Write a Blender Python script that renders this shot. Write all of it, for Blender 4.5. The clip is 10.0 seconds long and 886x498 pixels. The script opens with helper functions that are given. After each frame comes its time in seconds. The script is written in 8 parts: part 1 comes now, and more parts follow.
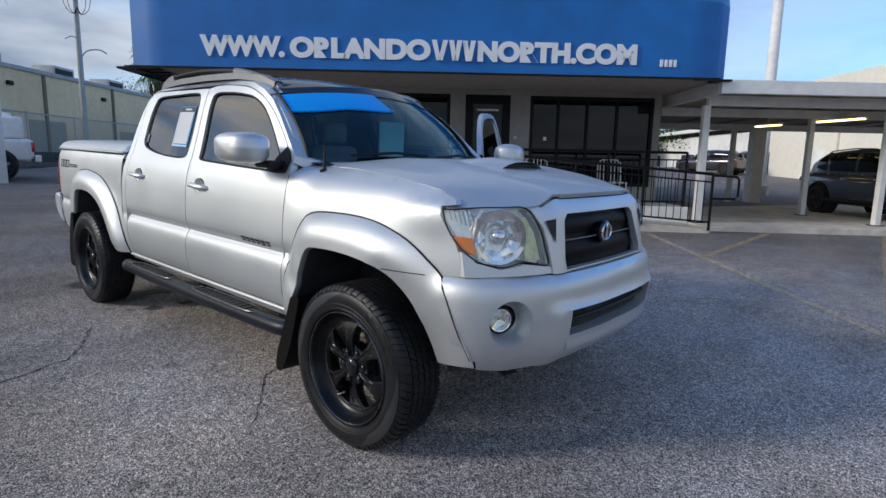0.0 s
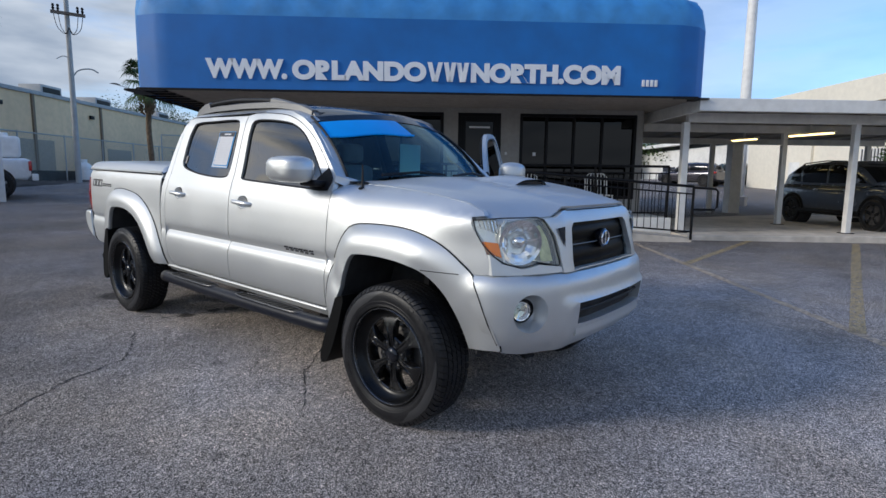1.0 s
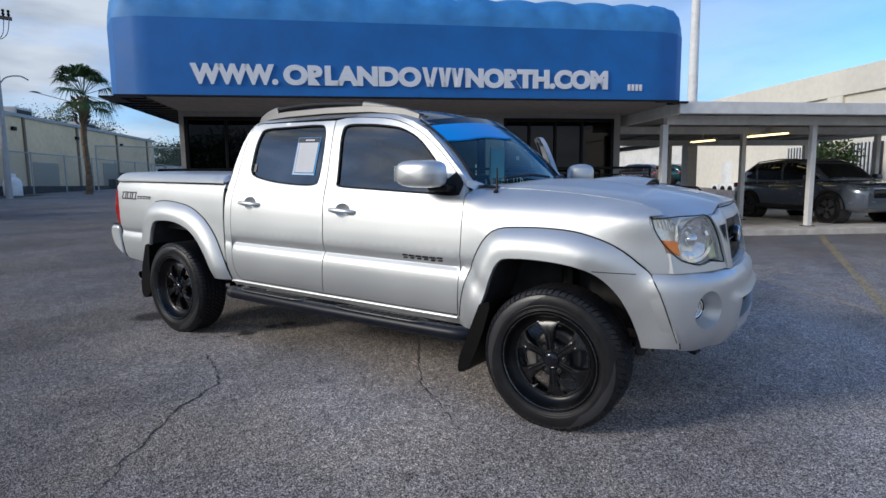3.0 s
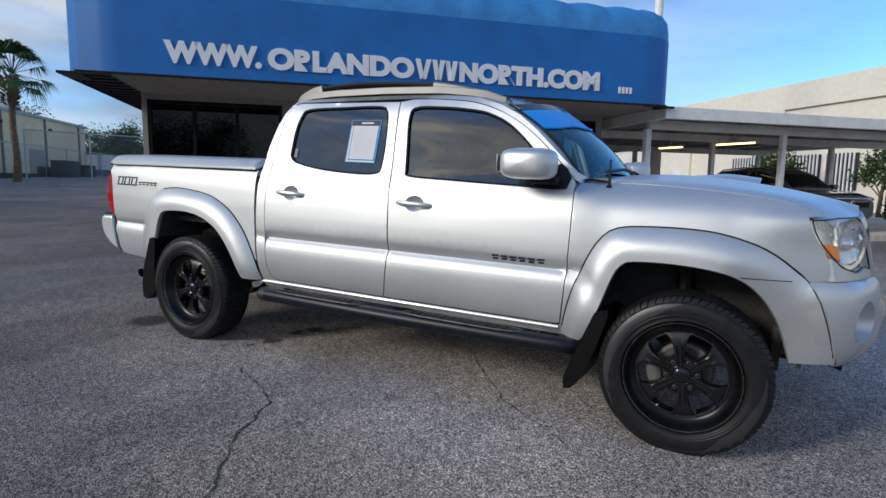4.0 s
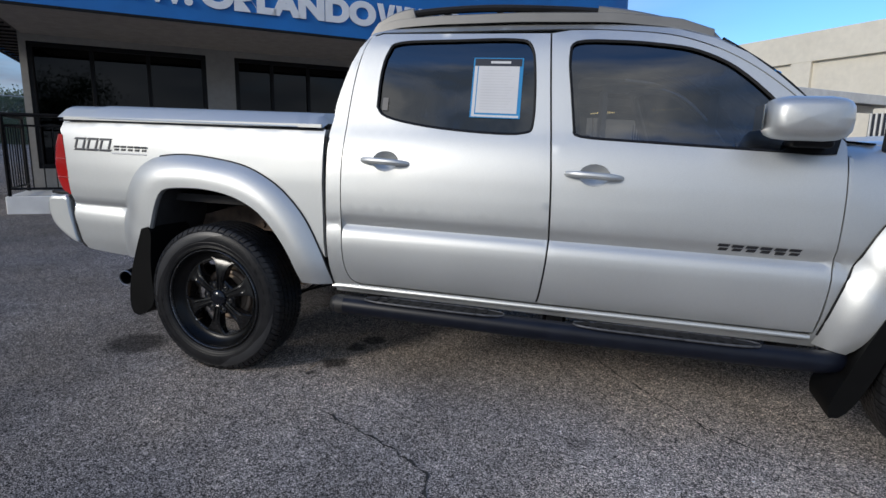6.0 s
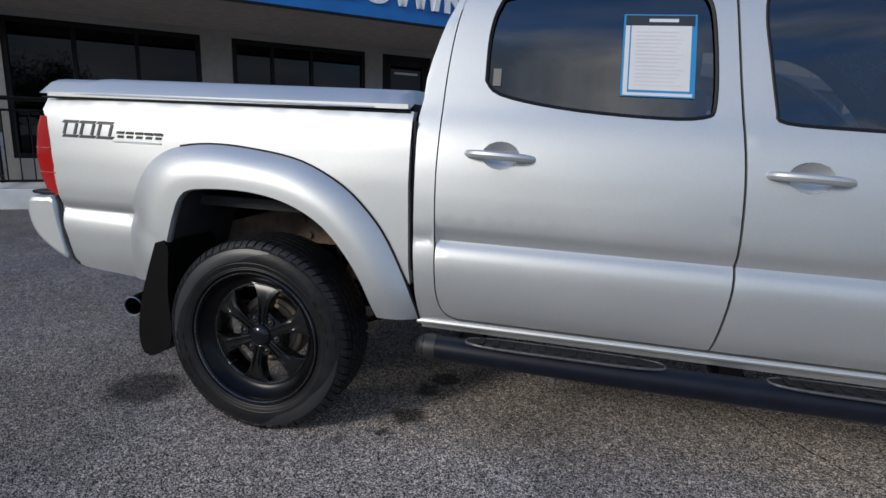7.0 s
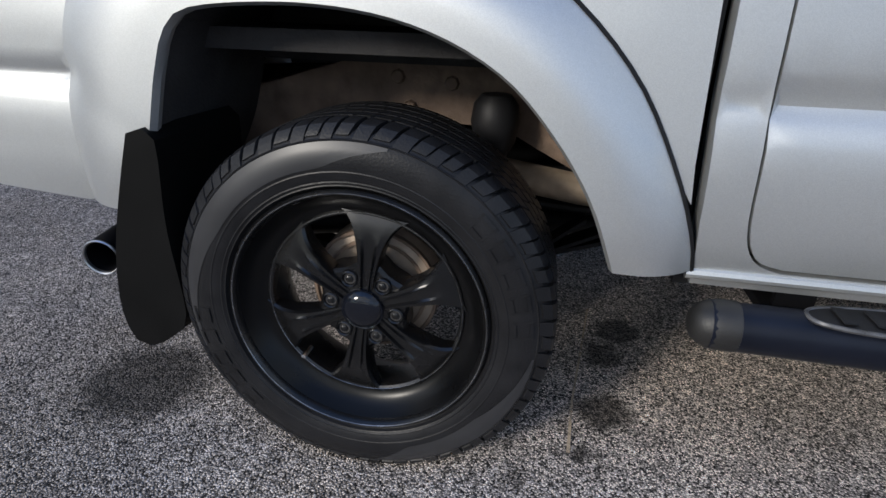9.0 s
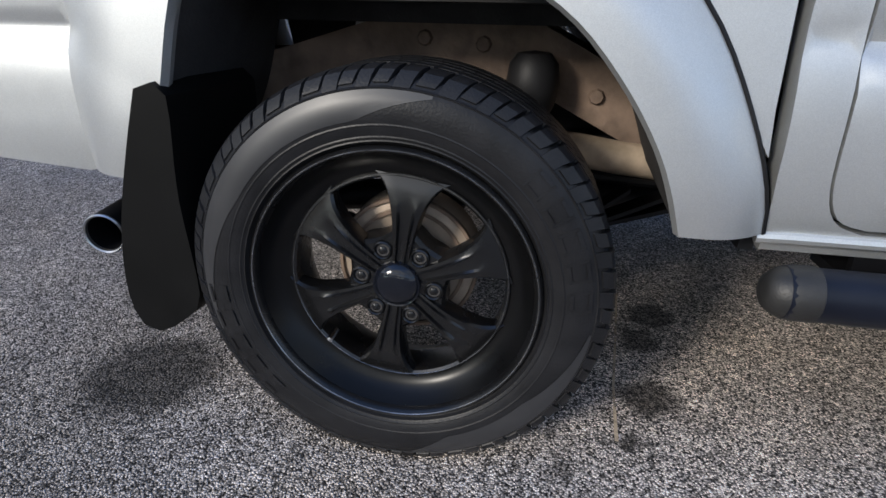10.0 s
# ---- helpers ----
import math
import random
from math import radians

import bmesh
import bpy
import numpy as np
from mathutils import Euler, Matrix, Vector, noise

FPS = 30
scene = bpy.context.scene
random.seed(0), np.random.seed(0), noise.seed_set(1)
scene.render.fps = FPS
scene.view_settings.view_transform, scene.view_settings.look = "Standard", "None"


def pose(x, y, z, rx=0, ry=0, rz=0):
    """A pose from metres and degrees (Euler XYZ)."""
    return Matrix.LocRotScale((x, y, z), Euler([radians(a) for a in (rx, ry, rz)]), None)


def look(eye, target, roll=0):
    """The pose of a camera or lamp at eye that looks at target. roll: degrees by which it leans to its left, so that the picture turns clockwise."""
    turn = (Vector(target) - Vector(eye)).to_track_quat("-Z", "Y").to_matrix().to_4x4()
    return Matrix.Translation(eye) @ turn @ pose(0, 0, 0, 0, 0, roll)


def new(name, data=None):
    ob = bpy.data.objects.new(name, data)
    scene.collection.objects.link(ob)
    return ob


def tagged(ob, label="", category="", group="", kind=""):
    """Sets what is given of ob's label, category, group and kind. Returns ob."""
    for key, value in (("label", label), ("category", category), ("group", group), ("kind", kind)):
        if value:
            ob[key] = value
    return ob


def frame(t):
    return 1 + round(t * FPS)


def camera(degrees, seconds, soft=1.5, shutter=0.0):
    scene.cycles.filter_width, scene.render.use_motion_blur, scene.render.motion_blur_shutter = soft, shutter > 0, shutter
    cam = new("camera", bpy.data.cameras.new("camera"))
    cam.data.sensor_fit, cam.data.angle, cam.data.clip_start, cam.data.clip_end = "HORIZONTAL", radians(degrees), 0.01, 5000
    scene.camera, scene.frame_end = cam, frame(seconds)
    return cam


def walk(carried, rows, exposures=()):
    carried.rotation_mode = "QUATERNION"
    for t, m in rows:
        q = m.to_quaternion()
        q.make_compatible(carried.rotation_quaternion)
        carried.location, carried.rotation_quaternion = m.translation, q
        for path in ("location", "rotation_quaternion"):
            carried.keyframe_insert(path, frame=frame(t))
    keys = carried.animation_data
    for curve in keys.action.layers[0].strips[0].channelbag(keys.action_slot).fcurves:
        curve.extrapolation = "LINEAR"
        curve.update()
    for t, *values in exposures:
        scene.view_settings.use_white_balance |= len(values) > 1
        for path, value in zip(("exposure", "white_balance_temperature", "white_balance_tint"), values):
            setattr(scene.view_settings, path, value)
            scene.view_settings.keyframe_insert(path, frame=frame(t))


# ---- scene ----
cam = camera(77.87, 10.0)
ROWS = [
    (0, -0.0167, 0.0148, 1.1817, 81.088, -1.13, 40.855),
    (0.5, 0.0414, -0.2126, 1.1908, 81.902, -1.097, 39.92),
    (1, 0.1113, -0.4555, 1.2002, 82.561, -0.62, 39.277),
    (1.5, 0.0417, -0.696, 1.1946, 83.051, -0.294, 38.88),
    (2, -0.1505, -0.9273, 1.1982, 83.274, -0.174, 37.614),
    (2.5, -0.4583, -1.0123, 1.1739, 83.258, -0.025, 34.758),
    (2.7, -0.6031, -1.0259, 1.1855, 83.3, 0.368, 34.036),
    (3.8, -1.5306, -1.1943, 1.1457, 83.04, -0.364, 27.996),
    (4, -1.7354, -1.1501, 1.1336, 83.205, -0.969, 26.962),
    (4.5, -2.127, -1.1167, 1.1322, 82.71, -1.187, 24.208),
    (5, -2.499, -1.089, 1.1129, 81.858, -1.404, 21.08),
    (5.2, -2.6486, -1.0319, 1.1053, 81.133, -1.433, 19.53),
    (6.3, -3.5125, -0.6696, 1.1059, 79.82, -0.835, 14.786),
    (6.5, -3.6441, -0.574, 1.1066, 79.727, -0.988, 14.403),
    (7, -3.96, -0.2582, 1.0936, 79.085, -1.367, 13.998),
    (7.5, -4.2281, -0.0189, 1.0594, 76.932, -1.038, 13.508),
    (8, -4.4726, 0.2115, 1.028, 74.145, -0.626, 13.095),
    (8.5, -4.6778, 0.497, 0.9506, 69.714, -0.012, 11.993),
    (9, -4.769, 0.6191, 0.904, 66.062, 0.014, 10.961),
    (9.5, -4.825, 0.6534, 0.8529, 65.496, 0.042, 10.2),
    (10, -4.8692, 0.6663, 0.8037, 66.56, 0.372, 9.924),
]
walk(cam, [(t, pose(*p)) for t, *p in ROWS], ((0.0, 0.70, 6180, 8), (2.5, 0.68, 6180, 8), (5.0, 0.53, 6180, 8), (6.5, 0.45, 6150, 8), (7.0, 0.52, 6150, 8), (8.0, 0.64, 6200, 8), (8.5, 0.74, 6200, 8), (9.0, 1.0, 6200, 8), (10.0, 1.22, 6230, 8)))

# ---- light ----
SUN_ELEV, SUN_AZ = 23.0, 214.0          # degrees; azimuth clockwise from +y
world = bpy.data.worlds.new("sky")
scene.world = world
world.use_nodes = True
wn, wl = world.node_tree.nodes, world.node_tree.links
wn.clear()
w_out = wn.new("ShaderNodeOutputWorld")
w_bg = wn.new("ShaderNodeBackground")
w_sky = wn.new("ShaderNodeTexSky")
w_sky.sky_type = "NISHITA"
w_sky.sun_disc = False
w_sky.sun_elevation = radians(SUN_ELEV)
w_sky.sun_rotation = radians(SUN_AZ)
w_sky.air_density, w_sky.dust_density, w_sky.ozone_density = 1.0, 0.2, 3.0
w_co = wn.new("ShaderNodeTexCoord")
w_map = wn.new("ShaderNodeMapping")
w_map.inputs["Scale"].default_value = (1.0, 1.0, 4.5)
w_map.inputs["Rotation"].default_value = (0, 0, radians(20))
w_noise = wn.new("ShaderNodeTexNoise")
w_noise.inputs["Scale"].default_value = 1.6
w_noise.inputs["Detail"].default_value = 8.0
w_noise.inputs["Roughness"].default_value = 0.55
w_ramp = wn.new("ShaderNodeValToRGB")
w_ramp.color_ramp.elements[0].position, w_ramp.color_ramp.elements[1].position = 0.29, 0.52
w_sep = wn.new("ShaderNodeSeparateXYZ")
w_west = wn.new("ShaderNodeMapRange")   # cloud bank to the west, clearing eastwards
w_west.inputs["From Min"].default_value, w_west.inputs["From Max"].default_value = 0.25, -0.55
w_south = wn.new("ShaderNodeMapRange")  # and to the south
w_south.inputs["From Min"].default_value, w_south.inputs["From Max"].default_value = 0.55, 0.10
w_bank = wn.new("ShaderNodeMath")
w_bank.operation = "MAXIMUM"
w_mul = wn.new("ShaderNodeMath")
w_mul.operation = "MULTIPLY"
w_mix = wn.new("ShaderNodeMixRGB")
w_grey = wn.new("ShaderNodeTexNoise")   # grey bellies and bright edges of the clouds
w_grey.inputs["Scale"].default_value, w_grey.inputs["Detail"].default_value = 3.4, 7.0
w_map2 = wn.new("ShaderNodeMapping")
w_map2.inputs["Scale"].default_value = (1.0, 1.0, 3.6)
w_tone = wn.new("ShaderNodeMapRange")
w_tone.inputs["From Min"].default_value, w_tone.inputs["From Max"].default_value = 0.37, 0.62
w_shade = wn.new("ShaderNodeMixRGB")
w_shade.inputs["Color1"].default_value = (1.42, 1.74, 2.28, 1)
wl.new(w_co.outputs["Generated"], w_map2.inputs["Vector"])
wl.new(w_map2.outputs["Vector"], w_grey.inputs["Vector"])
wl.new(w_grey.outputs["Fac"], w_tone.inputs["Value"])
wl.new(w_tone.outputs["Result"], w_shade.inputs["Fac"])
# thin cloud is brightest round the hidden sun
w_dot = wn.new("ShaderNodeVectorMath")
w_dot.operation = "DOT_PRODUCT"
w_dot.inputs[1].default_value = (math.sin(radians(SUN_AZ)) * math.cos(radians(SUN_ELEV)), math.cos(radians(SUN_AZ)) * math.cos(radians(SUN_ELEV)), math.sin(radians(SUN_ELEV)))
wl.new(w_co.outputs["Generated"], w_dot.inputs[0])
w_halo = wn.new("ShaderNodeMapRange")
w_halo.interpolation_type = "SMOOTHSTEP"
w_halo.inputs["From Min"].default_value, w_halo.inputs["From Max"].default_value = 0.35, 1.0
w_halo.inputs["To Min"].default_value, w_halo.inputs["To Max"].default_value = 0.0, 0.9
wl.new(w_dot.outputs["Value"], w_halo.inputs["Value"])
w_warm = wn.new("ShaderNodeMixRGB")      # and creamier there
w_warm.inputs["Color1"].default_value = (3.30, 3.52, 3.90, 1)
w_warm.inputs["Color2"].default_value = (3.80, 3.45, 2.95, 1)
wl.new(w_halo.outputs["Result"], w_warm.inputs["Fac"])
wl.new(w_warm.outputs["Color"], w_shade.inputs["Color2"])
w_lit = wn.new("ShaderNodeMixRGB")
w_lit.blend_type = "MULTIPLY"
w_lit.inputs["Fac"].default_value = 1.0
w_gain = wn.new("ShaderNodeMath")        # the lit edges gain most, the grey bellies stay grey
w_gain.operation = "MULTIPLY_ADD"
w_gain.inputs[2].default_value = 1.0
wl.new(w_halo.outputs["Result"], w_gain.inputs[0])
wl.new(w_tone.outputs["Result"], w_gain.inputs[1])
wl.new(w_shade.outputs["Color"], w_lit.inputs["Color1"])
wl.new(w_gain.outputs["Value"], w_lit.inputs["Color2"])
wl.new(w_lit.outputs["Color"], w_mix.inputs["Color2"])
wl.new(w_co.outputs["Generated"], w_map.inputs["Vector"])
wl.new(w_map.outputs["Vector"], w_noise.inputs["Vector"])
wl.new(w_noise.outputs["Fac"], w_ramp.inputs["Fac"])
wl.new(w_co.outputs["Generated"], w_sep.inputs["Vector"])
wl.new(w_sep.outputs["X"], w_west.inputs["Value"])
wl.new(w_ramp.outputs["Color"], w_mul.inputs[0])
wl.new(w_sep.outputs["Y"], w_south.inputs["Value"])
wl.new(w_west.outputs["Result"], w_bank.inputs[0])
wl.new(w_south.outputs["Result"], w_bank.inputs[1])
wl.new(w_bank.outputs["Value"], w_mul.inputs[1])
w_top = wn.new("ShaderNodeMath")         # the banks stop half way up; overhead it is clear
w_top.operation = "MULTIPLY_ADD"
w_top.inputs[1].default_value = -0.30
wl.new(w_noise.outputs["Fac"], w_top.inputs[0])
wl.new(w_sep.outputs["Z"], w_top.inputs[2])
w_low = wn.new("ShaderNodeMapRange")
w_low.interpolation_type = "SMOOTHSTEP"
w_low.inputs["From Min"].default_value, w_low.inputs["From Max"].default_value = 0.49, 0.60
w_low.inputs["To Min"].default_value, w_low.inputs["To Max"].default_value = 1.0, 0.12
wl.new(w_top.outputs["Value"], w_low.inputs["Value"])
w_cover = wn.new("ShaderNodeMath")
w_cover.operation = "MULTIPLY"
wl.new(w_mul.outputs["Value"], w_cover.inputs[0])
wl.new(w_low.outputs["Result"], w_cover.inputs[1])
wl.new(w_cover.outputs["Value"], w_mix.inputs["Fac"])
w_deep = wn.new("ShaderNodeMixRGB")     # clear rain-washed air
w_deep.blend_type = "MULTIPLY"
w_deep.inputs["Fac"].default_value = 1.0
w_deep.inputs["Color2"].default_value = (0.66, 0.92, 1.20, 1)
wl.new(w_sky.outputs["Color"], w_deep.inputs["Color1"])
wl.new(w_deep.outputs["Color"], w_mix.inputs["Color1"])
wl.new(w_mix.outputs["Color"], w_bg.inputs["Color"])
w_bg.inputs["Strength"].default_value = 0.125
wl.new(w_bg.outputs["Background"], w_out.inputs["Surface"])

sun_data = bpy.data.lights.new("sun", "SUN")
sun_data.energy, sun_data.angle, sun_data.color = 1.38, radians(12), (1.0, 0.90, 0.78)
sun = new("sun", sun_data)
_a, _e = radians(SUN_AZ), radians(SUN_ELEV)
sun.matrix_world = look((0, 0, 30), Vector((0, 0, 30)) - Vector((math.sin(_a) * math.cos(_e), math.cos(_a) * math.cos(_e), math.sin(_e))))


# ---- materials ----
def mat(name, base, rough=0.6, metal=0.0, scale=8.0, vary=0.12, bump=0.0, bscale=60.0, coat=0.0, spec=0.5, stain=0.0, stain_scale=1.2, rvary=0.08):
    """A procedural surface: base colour with grain and broader stains, varied roughness and fine relief."""
    m = bpy.data.materials.new(name)
    m.use_nodes = True
    n, l = m.node_tree.nodes, m.node_tree.links
    b = n["Principled BSDF"]
    co = n.new("ShaderNodeTexCoord")
    a = n.new("ShaderNodeTexNoise")
    a.inputs["Scale"].default_value, a.inputs["Detail"].default_value = scale, 6
    l.new(co.outputs["Object"], a.inputs["Vector"])
    ramp = n.new("ShaderNodeMapRange")
    ramp.inputs["From Min"].default_value, ramp.inputs["From Max"].default_value = 0.3, 0.7
    ramp.inputs["To Min"].default_value, ramp.inputs["To Max"].default_value = 1 - vary, 1 + vary
    l.new(a.outputs["Fac"], ramp.inputs["Value"])
    mul = n.new("ShaderNodeMixRGB")
    mul.blend_type = "MULTIPLY"
    mul.inputs["Fac"].default_value = 1.0
    mul.inputs["Color1"].default_value = (*base, 1)
    l.new(ramp.outputs["Result"], mul.inputs["Color2"])
    last = mul.outputs["Color"]
    if stain:
        s = n.new("ShaderNodeTexNoise")
        s.inputs["Scale"].default_value, s.inputs["Detail"].default_value = stain_scale, 5
        l.new(co.outputs["Object"], s.inputs["Vector"])
        sr = n.new("ShaderNodeMapRange")
        sr.inputs["From Min"].default_value, sr.inputs["From Max"].default_value = 0.45, 0.75
        sr.inputs["To Min"].default_value, sr.inputs["To Max"].default_value = 1.0, 1.0 - stain
        l.new(s.outputs["Fac"], sr.inputs["Value"])
        m2 = n.new("ShaderNodeMixRGB")
        m2.blend_type = "MULTIPLY"
        m2.inputs["Fac"].default_value = 1.0
        l.new(last, m2.inputs["Color1"])
        l.new(sr.outputs["Result"], m2.inputs["Color2"])
        last = m2.outputs["Color"]
    l.new(last, b.inputs["Base Color"])
    rr = n.new("ShaderNodeMapRange")
    rr.inputs["To Min"].default_value, rr.inputs["To Max"].default_value = max(0.02, rough - rvary), min(1, rough + rvary)
    l.new(a.outputs["Fac"], rr.inputs["Value"])
    l.new(rr.outputs["Result"], b.inputs["Roughness"])
    b.inputs["Metallic"].default_value = metal
    b.inputs["Coat Weight"].default_value = coat
    b.inputs["Coat Roughness"].default_value = 0.06
    b.inputs["Specular IOR Level"].default_value = spec
    if bump:
        c = n.new("ShaderNodeTexNoise")
        c.inputs["Scale"].default_value, c.inputs["Detail"].default_value = bscale, 4
        l.new(co.outputs["Object"], c.inputs["Vector"])
        bp = n.new("ShaderNodeBump")
        bp.inputs["Strength"].default_value = bump
        bp.inputs["Distance"].default_value = 0.01
        l.new(c.outputs["Fac"], bp.inputs["Height"])
        l.new(bp.outputs["Normal"], b.inputs["Normal"])
    return m


def glass(name, tint, rough=0.02, ior=1.55, sheen=(0.9, 0.9, 0.9)):
    """A pane: tinted see-through body under a Fresnel gloss."""
    m = bpy.data.materials.new(name)
    m.use_nodes = True
    n, l = m.node_tree.nodes, m.node_tree.links
    n.clear()
    out = n.new("ShaderNodeOutputMaterial")
    mix = n.new("ShaderNodeMixShader")
    tr = n.new("ShaderNodeBsdfTransparent")
    gl = n.new("ShaderNodeBsdfGlossy")
    fr = n.new("ShaderNodeFresnel")
    fr.inputs["IOR"].default_value = ior
    tr.inputs["Color"].default_value = (*tint, 1)
    gl.inputs["Roughness"].default_value = rough
    gl.inputs["Color"].default_value = (*sheen, 1)
    l.new(fr.outputs["Fac"], mix.inputs["Fac"])
    l.new(tr.outputs["BSDF"], mix.inputs[1])
    l.new(gl.outputs["BSDF"], mix.inputs[2])
    l.new(mix.outputs["Shader"], out.inputs["Surface"])
    return m


def glow(name, colour, strength):
    m = bpy.data.materials.new(name)
    m.use_nodes = True
    b = m.node_tree.nodes["Principled BSDF"]
    b.inputs["Base Color"].default_value = (*colour, 1)
    b.inputs["Emission Color"].default_value = (*colour, 1)
    b.inputs["Emission Strength"].default_value = strength
    return m


def asphalt_material():
    m = bpy.data.materials.new("asphalt")
    m.use_nodes = True
    n, l = m.node_tree.nodes, m.node_tree.links
    b = n["Principled BSDF"]
    geo = n.new("ShaderNodeNewGeometry")
    pos = geo.outputs["Position"]

    def noise_tex(scale, detail=4.0, rough=0.55):
        t = n.new("ShaderNodeTexNoise")
        t.inputs["Scale"].default_value, t.inputs["Detail"].default_value, t.inputs["Roughness"].default_value = scale, detail, rough
        l.new(pos, t.inputs["Vector"])
        return t.outputs["Fac"]

    def remap(v, a, c, lo, hi):
        r = n.new("ShaderNodeMapRange")
        r.inputs["From Min"].default_value, r.inputs["From Max"].default_value = a, c
        r.inputs["To Min"].default_value, r.inputs["To Max"].default_value = lo, hi
        l.new(v, r.inputs["Value"])
        return r.outputs["Result"]

    def math_node(op, a, c):
        r = n.new("ShaderNodeMath")
        r.operation = op
        for i, v in enumerate((a, c)):
            if isinstance(v, (int, float)):
                r.inputs[i].default_value = v
            else:
                l.new(v, r.inputs[i])
        return r.outputs["Value"]

    stone = n.new("ShaderNodeTexVoronoi")            # single aggregate stones
    stone.inputs["Scale"].default_value = 240.0
    l.new(pos, stone.inputs["Vector"])
    sep = n.new("ShaderNodeSeparateColor")
    l.new(stone.outputs["Color"], sep.inputs["Color"])
    chips = remap(sep.outputs["Red"], 0.12, 0.78, 0.08, 2.10)
    edge = remap(stone.outputs["Distance"], 0.30, 0.70, 1.22, 0.32)
    grit = math_node("MULTIPLY", remap(noise_tex(46.0, 5), 0.3, 0.7, 0.70, 1.30), remap(noise_tex(13.0, 4), 0.34, 0.66, 0.90, 1.10))
    broad = remap(noise_tex(0.42, 6, 0.6), 0.3, 0.72, 0.80, 1.12)
    patch = remap(noise_tex(2.3, 5, 0.6), 0.35, 0.7, 0.88, 1.10)
    clump = n.new("ShaderNodeTexVoronoi")            # clusters of pale stones and open pores
    clump.inputs["Scale"].default_value = 105.0
    l.new(pos, clump.inputs["Vector"])
    clump_sep = n.new("ShaderNodeSeparateColor")
    l.new(clump.outputs["Color"], clump_sep.inputs["Color"])
    chips = math_node("MULTIPLY", chips, remap(clump_sep.outputs["Green"], 0.1, 0.9, 0.72, 1.28))
    v = math_node("MULTIPLY", math_node("MULTIPLY", chips, edge), math_node("MULTIPLY", grit, math_node("MULTIPLY", broad, patch)))
    # pale middle of the lot, darker outer asphalt; the falloff also paints in shade
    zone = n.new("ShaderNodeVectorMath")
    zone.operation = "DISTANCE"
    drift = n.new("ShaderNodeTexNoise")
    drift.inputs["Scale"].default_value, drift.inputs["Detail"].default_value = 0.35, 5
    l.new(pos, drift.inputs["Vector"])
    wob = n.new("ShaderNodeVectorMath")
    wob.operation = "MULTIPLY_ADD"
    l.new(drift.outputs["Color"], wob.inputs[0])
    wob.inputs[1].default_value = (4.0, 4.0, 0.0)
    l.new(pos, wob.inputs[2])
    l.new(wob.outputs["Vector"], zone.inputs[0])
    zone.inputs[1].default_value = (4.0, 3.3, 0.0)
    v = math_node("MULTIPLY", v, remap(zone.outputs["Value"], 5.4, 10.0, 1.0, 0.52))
    # shade painted into the colour: a darker strip along the south-west of the bay
    shade_xyz = n.new("ShaderNodeSeparateXYZ")
    l.new(wob.outputs["Vector"], shade_xyz.inputs["Vector"])
    across = math_node("ADD", shade_xyz.outputs["Y"], math_node("MULTIPLY", shade_xyz.outputs["X"], 0.10))
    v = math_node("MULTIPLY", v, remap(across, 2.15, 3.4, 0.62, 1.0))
    # dark sealer bands dragged along the far drive
    drag = n.new("ShaderNodeMapping")
    drag.inputs["Rotation"].default_value = (0, 0, radians(-18))
    drag.inputs["Scale"].default_value = (0.9, 0.16, 1.0)
    l.new(pos, drag.inputs["Vector"])
    bands = n.new("ShaderNodeTexNoise")
    bands.inputs["Scale"].default_value, bands.inputs["Detail"].default_value = 1.0, 5
    l.new(drag.outputs["Vector"], bands.inputs["Vector"])
    v = math_node("MULTIPLY", v, remap(bands.outputs["Fac"], 0.44, 0.66, 1.08, 0.76))
    # drips of oil and damp spots, each with a ragged rim
    warp = n.new("ShaderNodeTexNoise")
    warp.inputs["Scale"].default_value, warp.inputs["Detail"].default_value = 16.0, 6
    l.new(pos, warp.inputs["Vector"])
    shift = n.new("ShaderNodeVectorMath")
    shift.operation = "MULTIPLY_ADD"
    l.new(warp.outputs["Color"], shift.inputs[0])
    shift.inputs[1].default_value = (0.09, 0.09, 0.0)
    l.new(pos, shift.inputs[2])
    for sx, sy, sr, depth in STAINS:
        d = n.new("ShaderNodeVectorMath")
        d.operation = "DISTANCE"
        flat = n.new("ShaderNodeVectorMath")
        flat.operation = "MULTIPLY"
        flat.inputs[1].default_value = (1, 1, 0)
        l.new(shift.outputs["Vector"], flat.inputs[0])
        l.new(flat.outputs["Vector"], d.inputs[0])
        d.inputs[1].default_value = (sx + 0.045, sy + 0.045, 0)
        v = math_node("MULTIPLY", v, remap(d.outputs["Value"], sr * 0.62, sr * 1.02, 1 - depth, 1.0))
    col = n.new("ShaderNodeMixRGB")
    col.blend_type = "MULTIPLY"
    col.inputs["Fac"].default_value = 1.0
    tint = n.new("ShaderNodeMixRGB")                 # greyer and browner stretches
    tint.inputs["Color1"].default_value = (0.492, 0.450, 0.430, 1)
    tint.inputs["Color2"].default_value = (0.522, 0.448, 0.382, 1)
    l.new(remap(noise_tex(0.7, 3), 0.4, 0.65, 0, 1), tint.inputs["Fac"])
    l.new(tint.outputs["Color"], col.inputs["Color1"])
    l.new(v, col.inputs["Color2"])
    l.new(col.outputs["Color"], b.inputs["Base Color"])
    b.inputs["Roughness"].default_value = 0.86
    b.inputs["Specular IOR Level"].default_value = 0.35
    bp = n.new("ShaderNodeBump")
    bp.inputs["Strength"].default_value = 0.9
    bp.inputs["Distance"].default_value = 0.006
    l.new(stone.outputs["Distance"], bp.inputs["Height"])
    bp.invert = True
